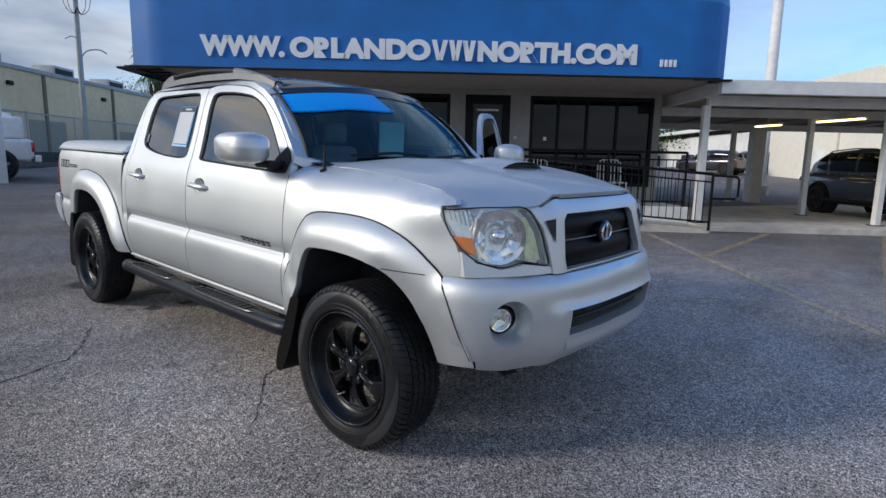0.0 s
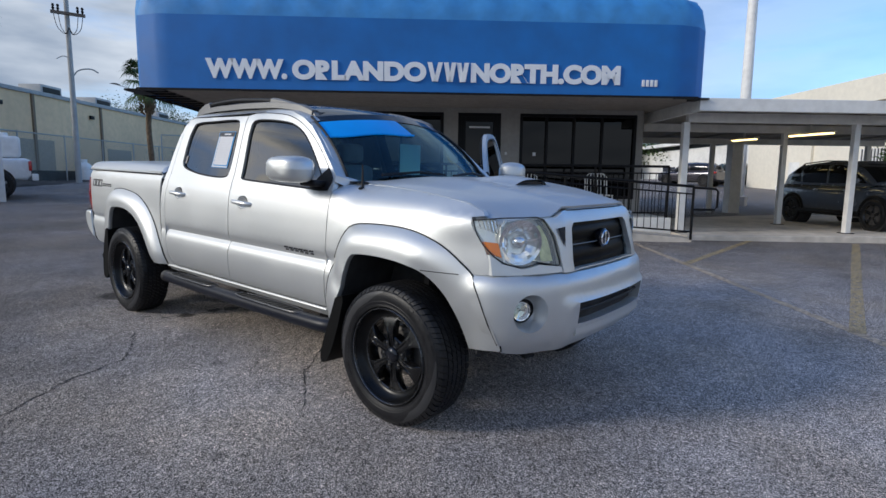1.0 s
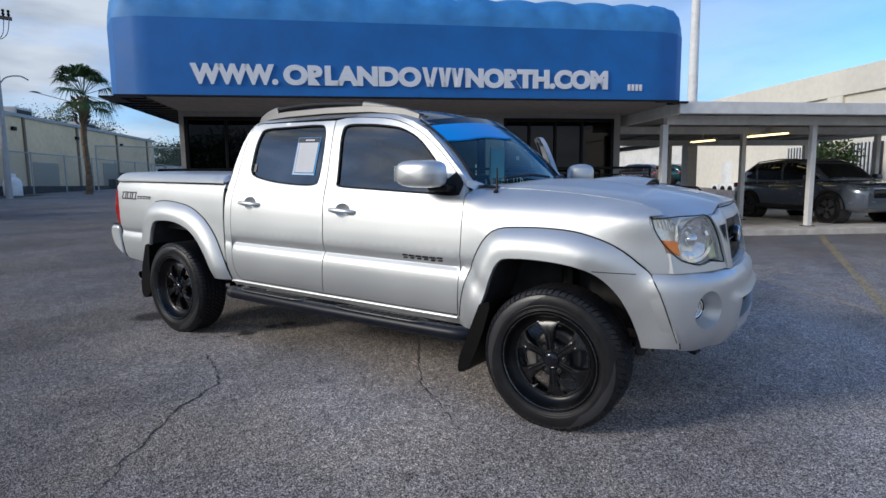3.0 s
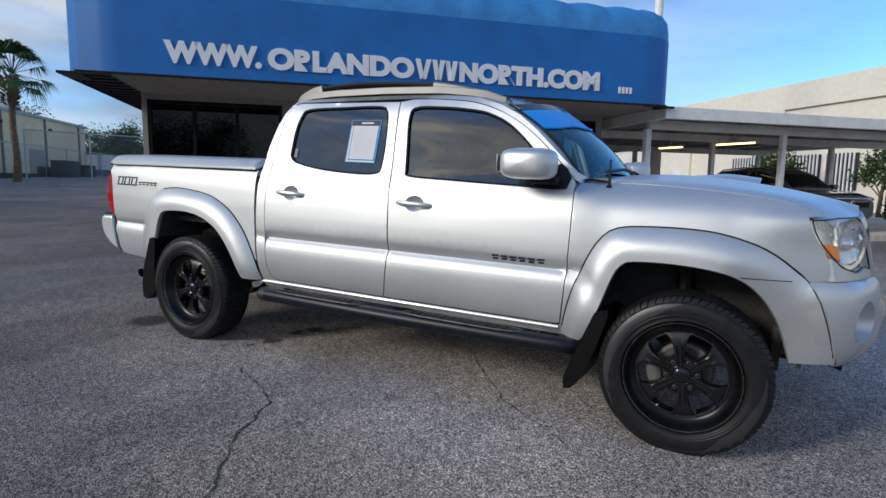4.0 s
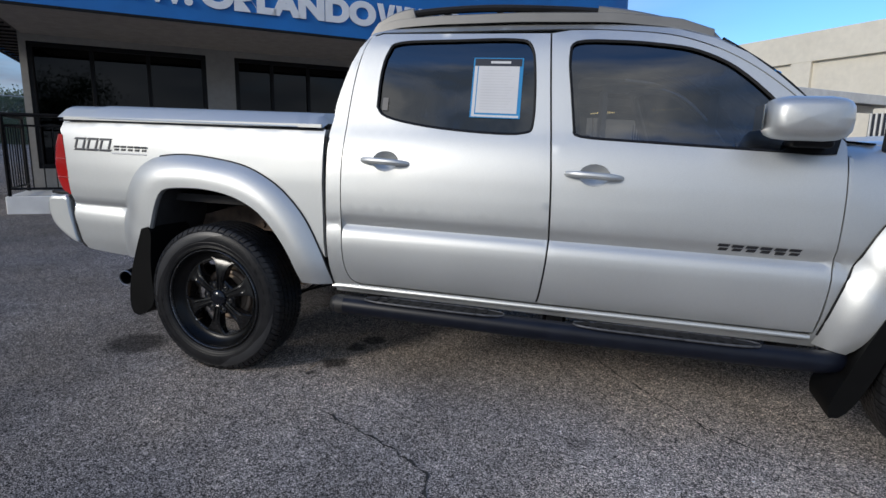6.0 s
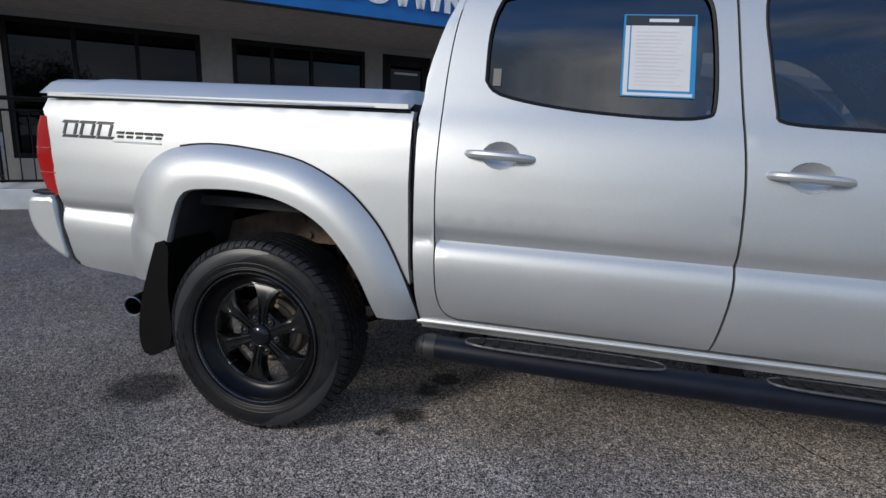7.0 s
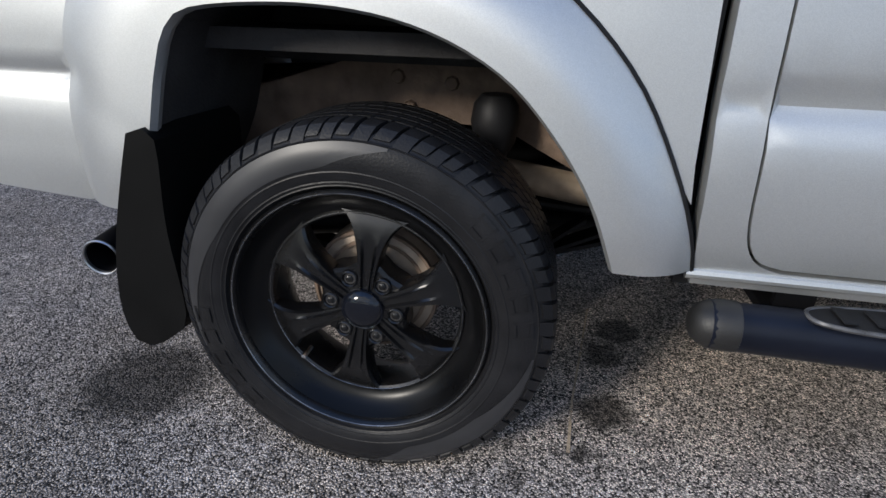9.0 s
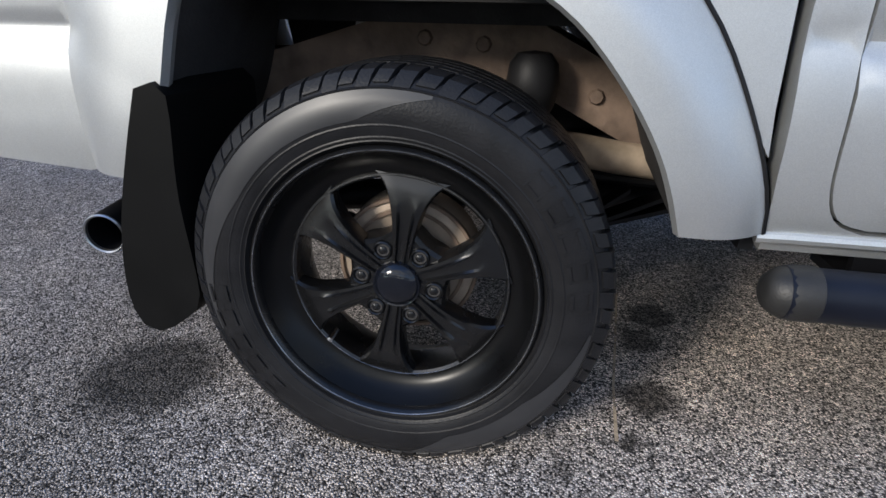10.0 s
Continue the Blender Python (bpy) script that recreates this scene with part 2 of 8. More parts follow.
    l.new(bp.outputs["Normal"], b.inputs["Normal"])
    return m


def worn_paint(name, colour, lo, hi):
    """Road paint, worn through in flecks to the asphalt below."""
    m = bpy.data.materials.new(name)
    m.use_nodes = True
    n, l = m.node_tree.nodes, m.node_tree.links
    b = n["Principled BSDF"]
    geo = n.new("ShaderNodeNewGeometry")
    t = n.new("ShaderNodeTexNoise")
    t.inputs["Scale"].default_value, t.inputs["Detail"].default_value, t.inputs["Roughness"].default_value = 24.0, 9, 0.72
    l.new(geo.outputs["Position"], t.inputs["Vector"])
    r = n.new("ShaderNodeMapRange")
    r.inputs["From Min"].default_value, r.inputs["From Max"].default_value = lo, hi
    l.new(t.outputs["Fac"], r.inputs["Value"])
    l.new(r.outputs["Result"], b.inputs["Alpha"])
    b.inputs["Base Color"].default_value = (*colour, 1)
    b.inputs["Roughness"].default_value = 0.8
    return m


def silver_paint():
    m = bpy.data.materials.new("silver_paint")
    m.use_nodes = True
    n, l = m.node_tree.nodes, m.node_tree.links
    b = n["Principled BSDF"]
    co = n.new("ShaderNodeTexCoord")
    flake = n.new("ShaderNodeTexVoronoi")
    flake.inputs["Scale"].default_value = 900.0
    l.new(co.outputs["Object"], flake.inputs["Vector"])
    grime = n.new("ShaderNodeTexNoise")
    grime.inputs["Scale"].default_value, grime.inputs["Detail"].default_value = 3.0, 6
    l.new(co.outputs["Object"], grime.inputs["Vector"])
    mix = n.new("ShaderNodeMixRGB")
    mix.inputs["Color1"].default_value = (0.585, 0.600, 0.600, 1)
    mix.inputs["Color2"].default_value = (0.668, 0.682, 0.681, 1)
    sep = n.new("ShaderNodeSeparateColor")
    l.new(flake.outputs["Color"], sep.inputs["Color"])
    l.new(sep.outputs["Red"], mix.inputs["Fac"])
    l.new(mix.outputs["Color"], b.inputs["Base Color"])
    r = n.new("ShaderNodeMapRange")
    r.inputs["From Min"].default_value, r.inputs["From Max"].default_value = 0.35, 0.7
    r.inputs["To Min"].default_value, r.inputs["To Max"].default_value = 0.45, 0.51
    l.new(grime.outputs["Fac"], r.inputs["Value"])
    l.new(r.outputs["Result"], b.inputs["Roughness"])
    b.inputs["Metallic"].default_value = 0.75
    b.inputs["Coat Weight"].default_value = 0.45
    b.inputs["Coat Roughness"].default_value = 0.06
    return m


STAINS = [(-4.59, 1.755, 0.085, 0.78), (-4.65, 1.60, 0.035, 0.7), (-5.76, 1.62, 0.19, 0.72), (-4.57, 2.01, 0.065, 0.72),
          (-4.52, 2.14, 0.08, 0.72), (-4.79, 1.506, 0.03, 0.4), (-3.3, 1.35, 0.07, 0.4), (-1.2, 1.1, 0.10, 0.3), (-2.2, 0.75, 0.05, 0.4)]
ASPHALT = asphalt_material()
YELLOW_LINE = worn_paint("yellow_line_paint", (0.52, 0.40, 0.21), 0.39, 0.60)
WHITE_LINE = worn_paint("pale_line_paint", (0.54, 0.43, 0.31), 0.35, 0.55)
CRACK = mat("crack_fill", (0.045, 0.043, 0.042), 0.95, vary=0.3)
CONCRETE = mat("concrete", (0.64, 0.58, 0.50), 0.85, scale=5, vary=0.14, bump=0.25, bscale=90, stain=0.3)
SILVER = silver_paint()
STUCCO = mat("grey_stucco", (0.34, 0.327, 0.305), 0.9, scale=14, vary=0.07, bump=0.4, bscale=140, stain=0.12)
# darker colour for the side overhang's boards than for the front soffit
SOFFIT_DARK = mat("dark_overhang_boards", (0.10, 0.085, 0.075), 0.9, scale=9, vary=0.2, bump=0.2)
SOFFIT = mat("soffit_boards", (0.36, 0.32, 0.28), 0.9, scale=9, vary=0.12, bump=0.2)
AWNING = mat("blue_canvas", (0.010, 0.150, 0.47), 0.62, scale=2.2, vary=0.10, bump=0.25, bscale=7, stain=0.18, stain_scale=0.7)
# lighter blue for the padded top than for the face
AWNING_TOP = mat("lighter_blue_canvas", (0.05, 0.25, 0.58), 0.6, scale=3.0, vary=0.16, bump=0.25, bscale=6, stain=0.12)
WHITE_LETTER = mat("white_sign_vinyl", (0.80, 0.81, 0.83), 0.5, vary=0.04)
WHITE_PAINT = mat("white_painted_steel", (0.82, 0.81, 0.78), 0.55, scale=6, vary=0.07, stain=0.18)
DECK = mat("dull_steel_deck", (0.36, 0.335, 0.30), 0.75, scale=5, vary=0.14, stain=0.3)
CREAM_WALL = mat("cream_painted_block", (0.79, 0.74, 0.63), 0.85, scale=4, vary=0.05, bump=0.2, bscale=30, stain=0.10, stain_scale=0.3)
BEIGE_WALL = mat("beige_tilt_wall", (0.82, 0.585, 0.35), 0.9, scale=3, vary=0.07, stain=0.2, stain_scale=0.25)
BLACK_STEEL = mat("black_painted_steel", (0.006, 0.006, 0.007), 0.45, vary=0.3, stain=0.2, spec=0.2)
BLACK_TRIM = mat("black_plastic_trim", (0.011, 0.011, 0.0122), 0.5, vary=0.25, bump=0.1, bscale=400, spec=0.25)
FLAP = mat("mud_flap_rubber", (0.005, 0.005, 0.005), 0.55, vary=0.2, spec=0.12)
BLACK_GLOSS = mat("gloss_black_roof", (0.006, 0.007, 0.011), 0.12, vary=0.2, coat=0.2, spec=0.4)
RUBBER = mat("tyre_rubber", (0.0135, 0.0135, 0.0148), 0.40, scale=16, vary=0.25, bump=0.10, bscale=220, rvary=0.12, spec=0.25)
RUBBER_SHEEN = mat("smooth_tyre_rubber", (0.031, 0.031, 0.033), 0.40, scale=10, vary=0.15, rvary=0.06, spec=0.5)
RIM_BLACK = mat("gloss_black_alloy", (0.006, 0.006, 0.0065), 0.27, scale=10, vary=0.25, rvary=0.05, spec=0.55)
# pale grey that paints the sky's glint along the rim edges
RIM_GLINT = mat("rim_edge_glint", (0.20, 0.20, 0.205), 0.25, metal=0.7, scale=30, vary=0.5)
RIM_DISH = mat("satin_black_rim_dish", (0.004, 0.004, 0.0043), 0.30, scale=10, vary=0.25, spec=0.25)
STEP_BLACK = mat("gloss_black_step", (0.006, 0.0078, 0.015), 0.40, scale=14, vary=0.25, rvary=0.06, spec=0.30)
# lighter than the step: its edge reflection is put into the colour
STEP_GLINT = mat("step_edge_glint", (0.10, 0.10, 0.105), 0.30, metal=0.35, scale=30, vary=0.35)
CAP_GREY = mat("dull_grey_step_plastic", (0.020, 0.0195, 0.019), 0.5, scale=20, vary=0.3, bump=0.1, bscale=300)
TAN_PIPE = mat("dusty_tan_steel", (0.42, 0.33, 0.24), 0.8, scale=22, vary=0.3, stain=0.3, stain_scale=12)
RUST = mat("dusty_brown_frame", (0.190, 0.135, 0.100), 0.85, scale=18, vary=0.40, bump=0.3, stain=0.4, stain_scale=9)
DISC = mat("dull_brake_iron", (0.14, 0.132, 0.125), 0.6, metal=0.3, vary=0.2)
DRUM = mat("brake_drum_iron", (0.42, 0.335, 0.26), 0.6, metal=0.2, scale=14, vary=0.25, stain=0.35, stain_scale=10)
TIP_STEEL = mat("dull_polished_steel", (0.42, 0.42, 0.42), 0.3, metal=0.9, scale=40, vary=0.2)
CHROME = mat("chrome", (0.75, 0.75, 0.76), 0.12, metal=1.0, vary=0.04, rvary=0.05)
GRILLE_BLACK = mat("gloss_black_grille", (0.003, 0.003, 0.003), 0.4, vary=0.2, spec=0.08)
LAMP_GREEN = mat("lamp_side_reflector", (0.68, 0.70, 0.34), 0.2, vary=0.3, scale=30, bump=0.4, bscale=90)
LINER = mat("wheel_arch_liner", (0.052, 0.050, 0.050), 0.8, vary=0.3, bump=0.3, bscale=120, spec=0.08)
INTERIOR = mat("grey_cabin_trim", (0.14, 0.14, 0.145), 0.85, vary=0.2, bump=0.2)
SEAT = mat("grey_seat_cloth", (0.30, 0.30, 0.31), 0.95, vary=0.2, bump=0.3, bscale=200)
TINT = glass("tinted_side_glass", (0.08, 0.085, 0.095), 0.015, 2.2)
SCREEN = glass("windscreen_glass", (0.56, 0.90, 0.86), 0.02, 1.62, (0.72, 0.95, 0.98))
SHOP_GLASS = glass("dark_shop_glass", (0.015, 0.015, 0.018), 0.02, 1.38)
CLOUDED = mat("clouded_lens", (0.90, 0.92, 0.86), 0.10, vary=0.05, coat=0.6)
CLOUDED.node_tree.nodes["Principled BSDF"].inputs["Alpha"].default_value = 0.20
LENS = glass("clear_lamp_lens", (0.88, 0.90, 0.84), 0.08)
REFLECTOR = mat("lamp_reflector", (0.92, 0.93, 0.92), 0.10, metal=0.95, vary=0.05)
YELLOWED = mat("aged_lamp_plastic", (0.90, 0.91, 0.84), 0.22, metal=0.45, scale=40, vary=0.2)
AMBER = mat("amber_lens", (0.80, 0.22, 0.02), 0.2, vary=0.08, coat=0.6)
RED_LENS = mat("red_lamp_lens", (0.42, 0.012, 0.010), 0.15, vary=0.12, coat=0.7)
SHADE_BLUE = mat("blue_sunstrip", (0.006, 0.34, 0.90), 0.35, vary=0.05)
PAPER = mat("white_paper", (0.68, 0.68, 0.69), 0.8, vary=0.03)
LABEL_BLUE = mat("label_blue", (0.02, 0.25, 0.55), 0.6, vary=0.04)
LABEL_DARK = mat("label_dark", (0.02, 0.025, 0.04), 0.6, vary=0.1)
TAG_GREY = mat("grey_tag", (0.20, 0.19, 0.18), 0.6, vary=0.1)
LABEL_GREY = mat("label_grey_print", (0.62, 0.62, 0.63), 0.7, vary=0.05)
DECAL = mat("dark_decal", (0.022, 0.022, 0.026), 0.4, vary=0.1)
BED_DECAL = mat("grey_bed_decal", (0.060, 0.062, 0.070), 0.4, vary=0.2)
ROOF_RAIL = mat("grey_rail", (0.20, 0.197, 0.19), 0.45, metal=0.3, vary=0.08)
BARK = mat("palm_bark", (0.17, 0.115, 0.07), 0.95, scale=7, vary=0.35, bump=0.7, bscale=14, stain=0.3, stain_scale=5)
FROND = mat("palm_frond", (0.055, 0.10, 0.035), 0.6, vary=0.3, spec=0.3)
LEAF = mat("shrub_leaf", (0.05, 0.085, 0.028), 0.6, scale=30, vary=0.4, spec=0.3)
POLE_GREY = mat("weathered_concrete_pole", (0.40, 0.40, 0.39), 0.85, scale=5, vary=0.1, stain=0.2)
GREY_CAR = mat("dark_grey_car_paint", (0.115, 0.135, 0.17), 0.25, metal=0.4, vary=0.04, coat=0.8)
WHITE_CAR = mat("white_car_paint", (0.78, 0.78, 0.77), 0.25, vary=0.03, coat=0.7)
TEAL_CAR = mat("teal_car_paint", (0.012, 0.065, 0.075), 0.25, metal=0.3, vary=0.04, coat=0.8)
DARK_CAR = mat("graphite_car_paint", (0.05, 0.045, 0.055), 0.25, metal=0.5, vary=0.04, coat=0.8)
CAR_GLASS = mat("dark_car_glass", (0.006, 0.007, 0.008), 0.06, vary=0.1)
TUBE = glow("warm_tube", (1.0, 0.76, 0.32), 2.2)
HEDGE_DARK = mat("dark_screen_cloth", (0.03, 0.032, 0.028), 0.95, vary=0.35, scale=4)


# ---- building helpers ----
def link(name, bm, material, parent=None, label="", smooth=35):
    me = bpy.data.meshes.new(name)
    bm.to_mesh(me)
    bm.free()
    me.materials.append(material)
    if smooth:
        me.shade_smooth()
        me.set_sharp_from_angle(angle=radians(smooth))
    ob = new(name, me)
    if parent is not None:
        ob.parent = parent
    if label:
        ob["label"] = label
    return ob


def part(name, bm, material, parent, label=""):
    return link(name, bm, material, parent, label)


def structure(name, bm, material, label, category, m=None, smooth=35):
    ob = tagged(link(name, bm, material, None, "", smooth), label, category, kind="structure")
    if m is not None:
        ob.matrix_world = m
    return ob


def thing(name, label, category, m=None, group=""):
    ob = tagged(new(name), label, category, group)
    ob.empty_display_size = 0.2
    if m is not None:
        ob.matrix_world = m
    return ob


def box(x0, x1, y0, y1, z0, z1, bevel=0.0, seg=2, bm=None):
    b = bmesh.new()
    bmesh.ops.create_cube(b, size=1)
    for v in b.verts:
        v.co = Vector(((x0 + x1) / 2 + v.co.x * (x1 - x0), (y0 + y1) / 2 + v.co.y * (y1 - y0), (z0 + z1) / 2 + v.co.z * (z1 - z0)))
    if bevel:
        bmesh.ops.bevel(b, geom=b.edges[:], offset=bevel, segments=seg, profile=0.5, affect="EDGES")
    return merge(bm, b)


def merge(bm, b):
    if bm is None:
        return b
    me = bpy.data.meshes.new("tmp")
    b.to_mesh(me)
    b.free()
    bm.from_mesh(me)
    bpy.data.meshes.remove(me)
    return bm


def tube(points, radius, sides=8, bm=None, cap=True, radii=None):
    """A round bar through points."""
    b = bm or bmesh.new()
    pts = [Vector(p) for p in points]
    rings = []
    ref = Vector((0, 0, 1))
    for i, p in enumerate(pts):
        d = (pts[min(i + 1, len(pts) - 1)] - pts[max(i - 1, 0)]).normalized()
        up = ref if abs(d.dot(ref)) < 0.95 else Vector((1, 0, 0))
        s = d.cross(up).normalized()
        u = s.cross(d).normalized()
        r = radii[i] if radii else radius
        rings.append([b.verts.new(p + (s * math.cos(a) + u * math.sin(a)) * r) for a in (2 * math.pi * k / sides for k in range(sides))])
    for a, c in zip(rings, rings[1:]):
        for k in range(sides):
            b.faces.new((a[k], a[(k + 1) % sides], c[(k + 1) % sides], c[k]))
    if cap:
        b.faces.new(rings[0][::-1])
        b.faces.new(rings[-1])
    return b


def lathe(profile, n=48, axis="y", bm=None, closed=False):
    """Turns (radius, along) pairs round an axis."""
    b = bm or bmesh.new()
    rings = []
    for k in range(n):
        a = 2 * math.pi * k / n
        ring = []
        for r, h in profile:
            c, s = r * math.cos(a), r * math.sin(a)
            ring.append(b.verts.new({"y": (c, h, s), "z": (c, s, h), "x": (h, c, s)}[axis]))
        rings.append(ring)
    m = len(profile)
    for k in range(n):
        a, c = rings[k], rings[(k + 1) % n]
        for i in range(m if closed else m - 1):
            j = (i + 1) % m
            b.faces.new((a[i], a[j], c[j], c[i]))
    return b


def grid(nu, nv, f, bm=None):
    """A sheet of nu x nv cells at f(u, v), u and v from 0 to 1."""
    b = bm or bmesh.new()
    vs = [[b.verts.new(f(i / nu, j / nv)) for j in range(nv + 1)] for i in range(nu + 1)]
    for i in range(nu):
        for j in range(nv):
            b.faces.new((vs[i][j], vs[i + 1][j], vs[i + 1][j + 1], vs[i][j + 1]))
    return b


def thick(b, d):
    """Gives a sheet a thickness."""
    bmesh.ops.recalc_face_normals(b, faces=b.faces[:])
    bmesh.ops.solidify(b, geom=b.faces[:], thickness=d)
    return b


def spline(pts, n=6, closed=False):
    """A smooth line through pts, n steps between each two."""
    p = [Vector(q) for q in pts]
    k = len(p)
    out = []
    for i in range(k if closed else k - 1):
        if closed:
            a, b, c, d = p[i - 1], p[i], p[(i + 1) % k], p[(i + 2) % k]
        else:
            a, b, c, d = p[max(i - 1, 0)], p[i], p[i + 1], p[min(i + 2, k - 1)]
        for j in range(n):
            t = j / n
            out.append(0.5 * (2 * b + (c - a) * t + (2 * a - 5 * b + 4 * c - d) * t * t + (3 * b - a - 3 * c + d) * t ** 3))
    if not closed:
        out.append(p[-1].copy())
    return out


def even(pts, n):
    """n + 1 points at even steps along a line."""
    p = [Vector(q) for q in pts]
    s = [0.0]
    for a, b in zip(p, p[1:]):
        s.append(s[-1] + (b - a).length)
    out, j = [], 0
    for i in range(n + 1):
        d = s[-1] * i / n
        while j < len(p) - 2 and s[j + 1] < d:
            j += 1
        w = (d - s[j]) / max(1e-9, s[j + 1] - s[j])
        out.append(p[j].lerp(p[j + 1], min(1, max(0, w))))
    return out


def inside(x, y, poly):
    c = False
    for (ax, ay), (bx, by) in zip(poly, poly[1:] + poly[:1]):
        if (ay > y) != (by > y) and x < (bx - ax) * (y - ay) / (by - ay) + ax:
            c = not c
    return c


def lerp_table(table):
    xs, ys = [a for a, _ in table], [b for _, b in table]
    return lambda v: float(np.interp(v, xs, ys))


def refine(loop, step):
    out = []
    for (ax, ay), (bx, by) in zip(loop, loop[1:] + loop[:1]):
        n = max(1, int(math.hypot(bx - ax, by - ay) / step + 0.5))
        out += [(ax + (bx - ax) * i / n, ay + (by - ay) * i / n) for i in range(n)]
    return out


from mathutils.geometry import delaunay_2d_cdt


def panel(outline, surf, step=0.035, holes=(), flange=None, bm=None, lines=()):
    """A pressed sheet: outline and holes in (u, v), laid on surf(u, v), with its rims folded back by the vector that flange(point) gives."""
    loops = [refine([tuple(p)[:2] for p in lp], step) for lp in (outline, *holes)]
    pts, edges = [], []
    for lp in loops:
        o = len(pts)
        pts += lp
        edges += [(o + i, o + (i + 1) % len(lp)) for i in range(len(lp))]
    rim = np.array(pts)
    us, vs = [p[0] for p in loops[0]], [p[1] for p in loops[0]]
    for v in lines:                                  # extra rows where the sheet is creased
        u = min(us) + step * 0.5
        while u < max(us):
            if inside(u, v, loops[0]) and not any(inside(u, v, h) for h in loops[1:]) and np.min(np.hypot(rim[:, 0] - u, rim[:, 1] - v)) > 0.008:
                pts.append((u, v))
            u += step
    u = min(us) + step * 0.5
    row = 0
    while u < max(us):
        v = min(vs) + step * (0.25 + 0.5 * (row % 2))
        while v < max(vs):
            if inside(u, v, loops[0]) and not any(inside(u, v, h) for h in loops[1:]) and np.min(np.hypot(rim[:, 0] - u, rim[:, 1] - v)) > step * 0.45 and not any(abs(v - c) < step * 0.4 for c in lines):
                pts.append((u, v))
            v += step
        u += step * 0.87
        row += 1
    vv, _, ff, *_ = delaunay_2d_cdt([Vector(p) for p in pts], edges, [], 0, 1e-6)
    b = bm or bmesh.new()
    made = [b.verts.new(surf(p.x, p.y)) for p in vv]
    for f in ff:
        cx, cy = sum(vv[i].x for i in f) / len(f), sum(vv[i].y for i in f) / len(f)
        if inside(cx, cy, loops[0]) and not any(inside(cx, cy, h) for h in loops[1:]):
            b.faces.new([made[i] for i in f])
    if flange:
        b.verts.index_update()
        rims = [e for e in b.edges if len(e.link_faces) == 1]
        low = {}
        for e in rims:
            for v in e.verts:
                if v not in low:
                    low[v] = b.verts.new(v.co + flange(v.co))
        for e in rims:
            a, c = e.verts
            b.faces.new((a, c, low[c], low[a]))
    for v in [v for v in b.verts if not v.link_faces]:
        b.verts.remove(v)
    return b


def lettering(text, x0, x1, z0, z1, y, depth, bold=0.0):
    """Raised letters of the built-in font between x0 and x1, z0 and z1."""
    cu = bpy.data.curves.new("letters", "FONT")
    cu.body, cu.extrude, cu.offset = text, depth, bold
    ob = new("letters", cu)
    me = bpy.data.meshes.new_from_object(ob.evaluated_get(bpy.context.evaluated_depsgraph_get()))
    bpy.data.objects.remove(ob)
    b = bmesh.new()
    b.from_mesh(me)
    bpy.data.meshes.remove(me)
    xs, ys = [v.co.x for v in b.verts], [v.co.y for v in b.verts]
    ax, bx, ay, by = min(xs), max(xs), min(ys), max(ys)
    for v in b.verts:
        p = v.co.copy()
        v.co = Vector((x0 + (p.x - ax) / (bx - ax) * (x1 - x0), y - p.z, z0 + (p.y - ay) / (by - ay) * (z1 - z0)))
    return b


# ---- ground ----
def ground_z(x, y):
    """The lot falls gently towards the east and south, rises to the north behind the carport and runs out level."""
    w = -max(-45.0, min(x, 25.0))
    return -0.145 + 0.023 * w + 0.010 * max(0.0, min(w - 8.0, 20.0)) + 0.0103 * max(-20.0, min(y, 20.0)) + 0.022 * max(0.0, min(y - 20.0, 30.0)) * min(1.0, max(0.0, (x + 30.0) / 10.0))


def stretch(a, b, n):
    return [a + (b - a) * i / n for i in range(n + 1)]


gx = [-700, -300, -150, -80, -60] + stretch(-48, 28, 76) + [40, 60, 100, 250, 600]
gy = [-600, -250, -100, -60, -35] + stretch(-22, 24, 46) + [32, 45, 70, 120, 260, 700]
bm = bmesh.new()
rows_v = [[bm.verts.new((x, y, ground_z(x, y))) for y in gy] for x in gx]
for i in range(len(gx) - 1):
    for j in range(len(gy) - 1):
        bm.faces.new((rows_v[i][j], rows_v[i + 1][j], rows_v[i + 1][j + 1], rows_v[i][j + 1]))
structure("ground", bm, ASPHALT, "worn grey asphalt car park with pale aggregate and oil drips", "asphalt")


def strip(points, width, lift, rag=0.0, taper=False):
    """A flat ribbon on the ground."""
    b = bmesh.new()
    p = [Vector((x, y, 0)) for x, y in points]
    old = None
    rnd = random.Random(len(points) * 7 + int(width * 1000))
    for i, q in enumerate(p):
        d = (p[min(i + 1, len(p) - 1)] - p[max(i - 1, 0)]).normalized()
        s = Vector((-d.y, d.x, 0)) * width / 2 * (1 + rag * rnd.uniform(-1, 1))
        if taper and i in (0, len(p) - 1):
            s *= 0.2
        row = [b.verts.new((v.x, v.y, ground_z(v.x, v.y) + lift)) for v in (q + s, q - s)]
        if old:
            b.faces.new((old[0], row[0], row[1], old[1]))
        old = row
    return b


def ragged(a, b, n, amount, seed):
    rnd = random.Random(seed)
    a, b = Vector(a), Vector(b)
    side = Vector((-(b - a).y, (b - a).x)).normalized()
    off, out = 0.0, []
    for i in range(n + 1):
        off = off * 0.8 + rnd.uniform(-amount, amount)
        out.append(tuple(a.lerp(b, i / n) + side * off * (1 if 0 < i < n else 0.3)))
    return out


# the showroom's own frame: x along the front, y into the house
SHOP = pose(-9.478, 4.702, 0, 0, 0, 41.5)


def at_shop(x, y):
    p = SHOP @ Vector((x, y, 0))
    return (p.x, p.y)


def line_between(a, b, n=14):
    return [tuple(Vector(at_shop(*a)).lerp(Vector(at_shop(*b)), i / n)) for i in range(n + 1)]


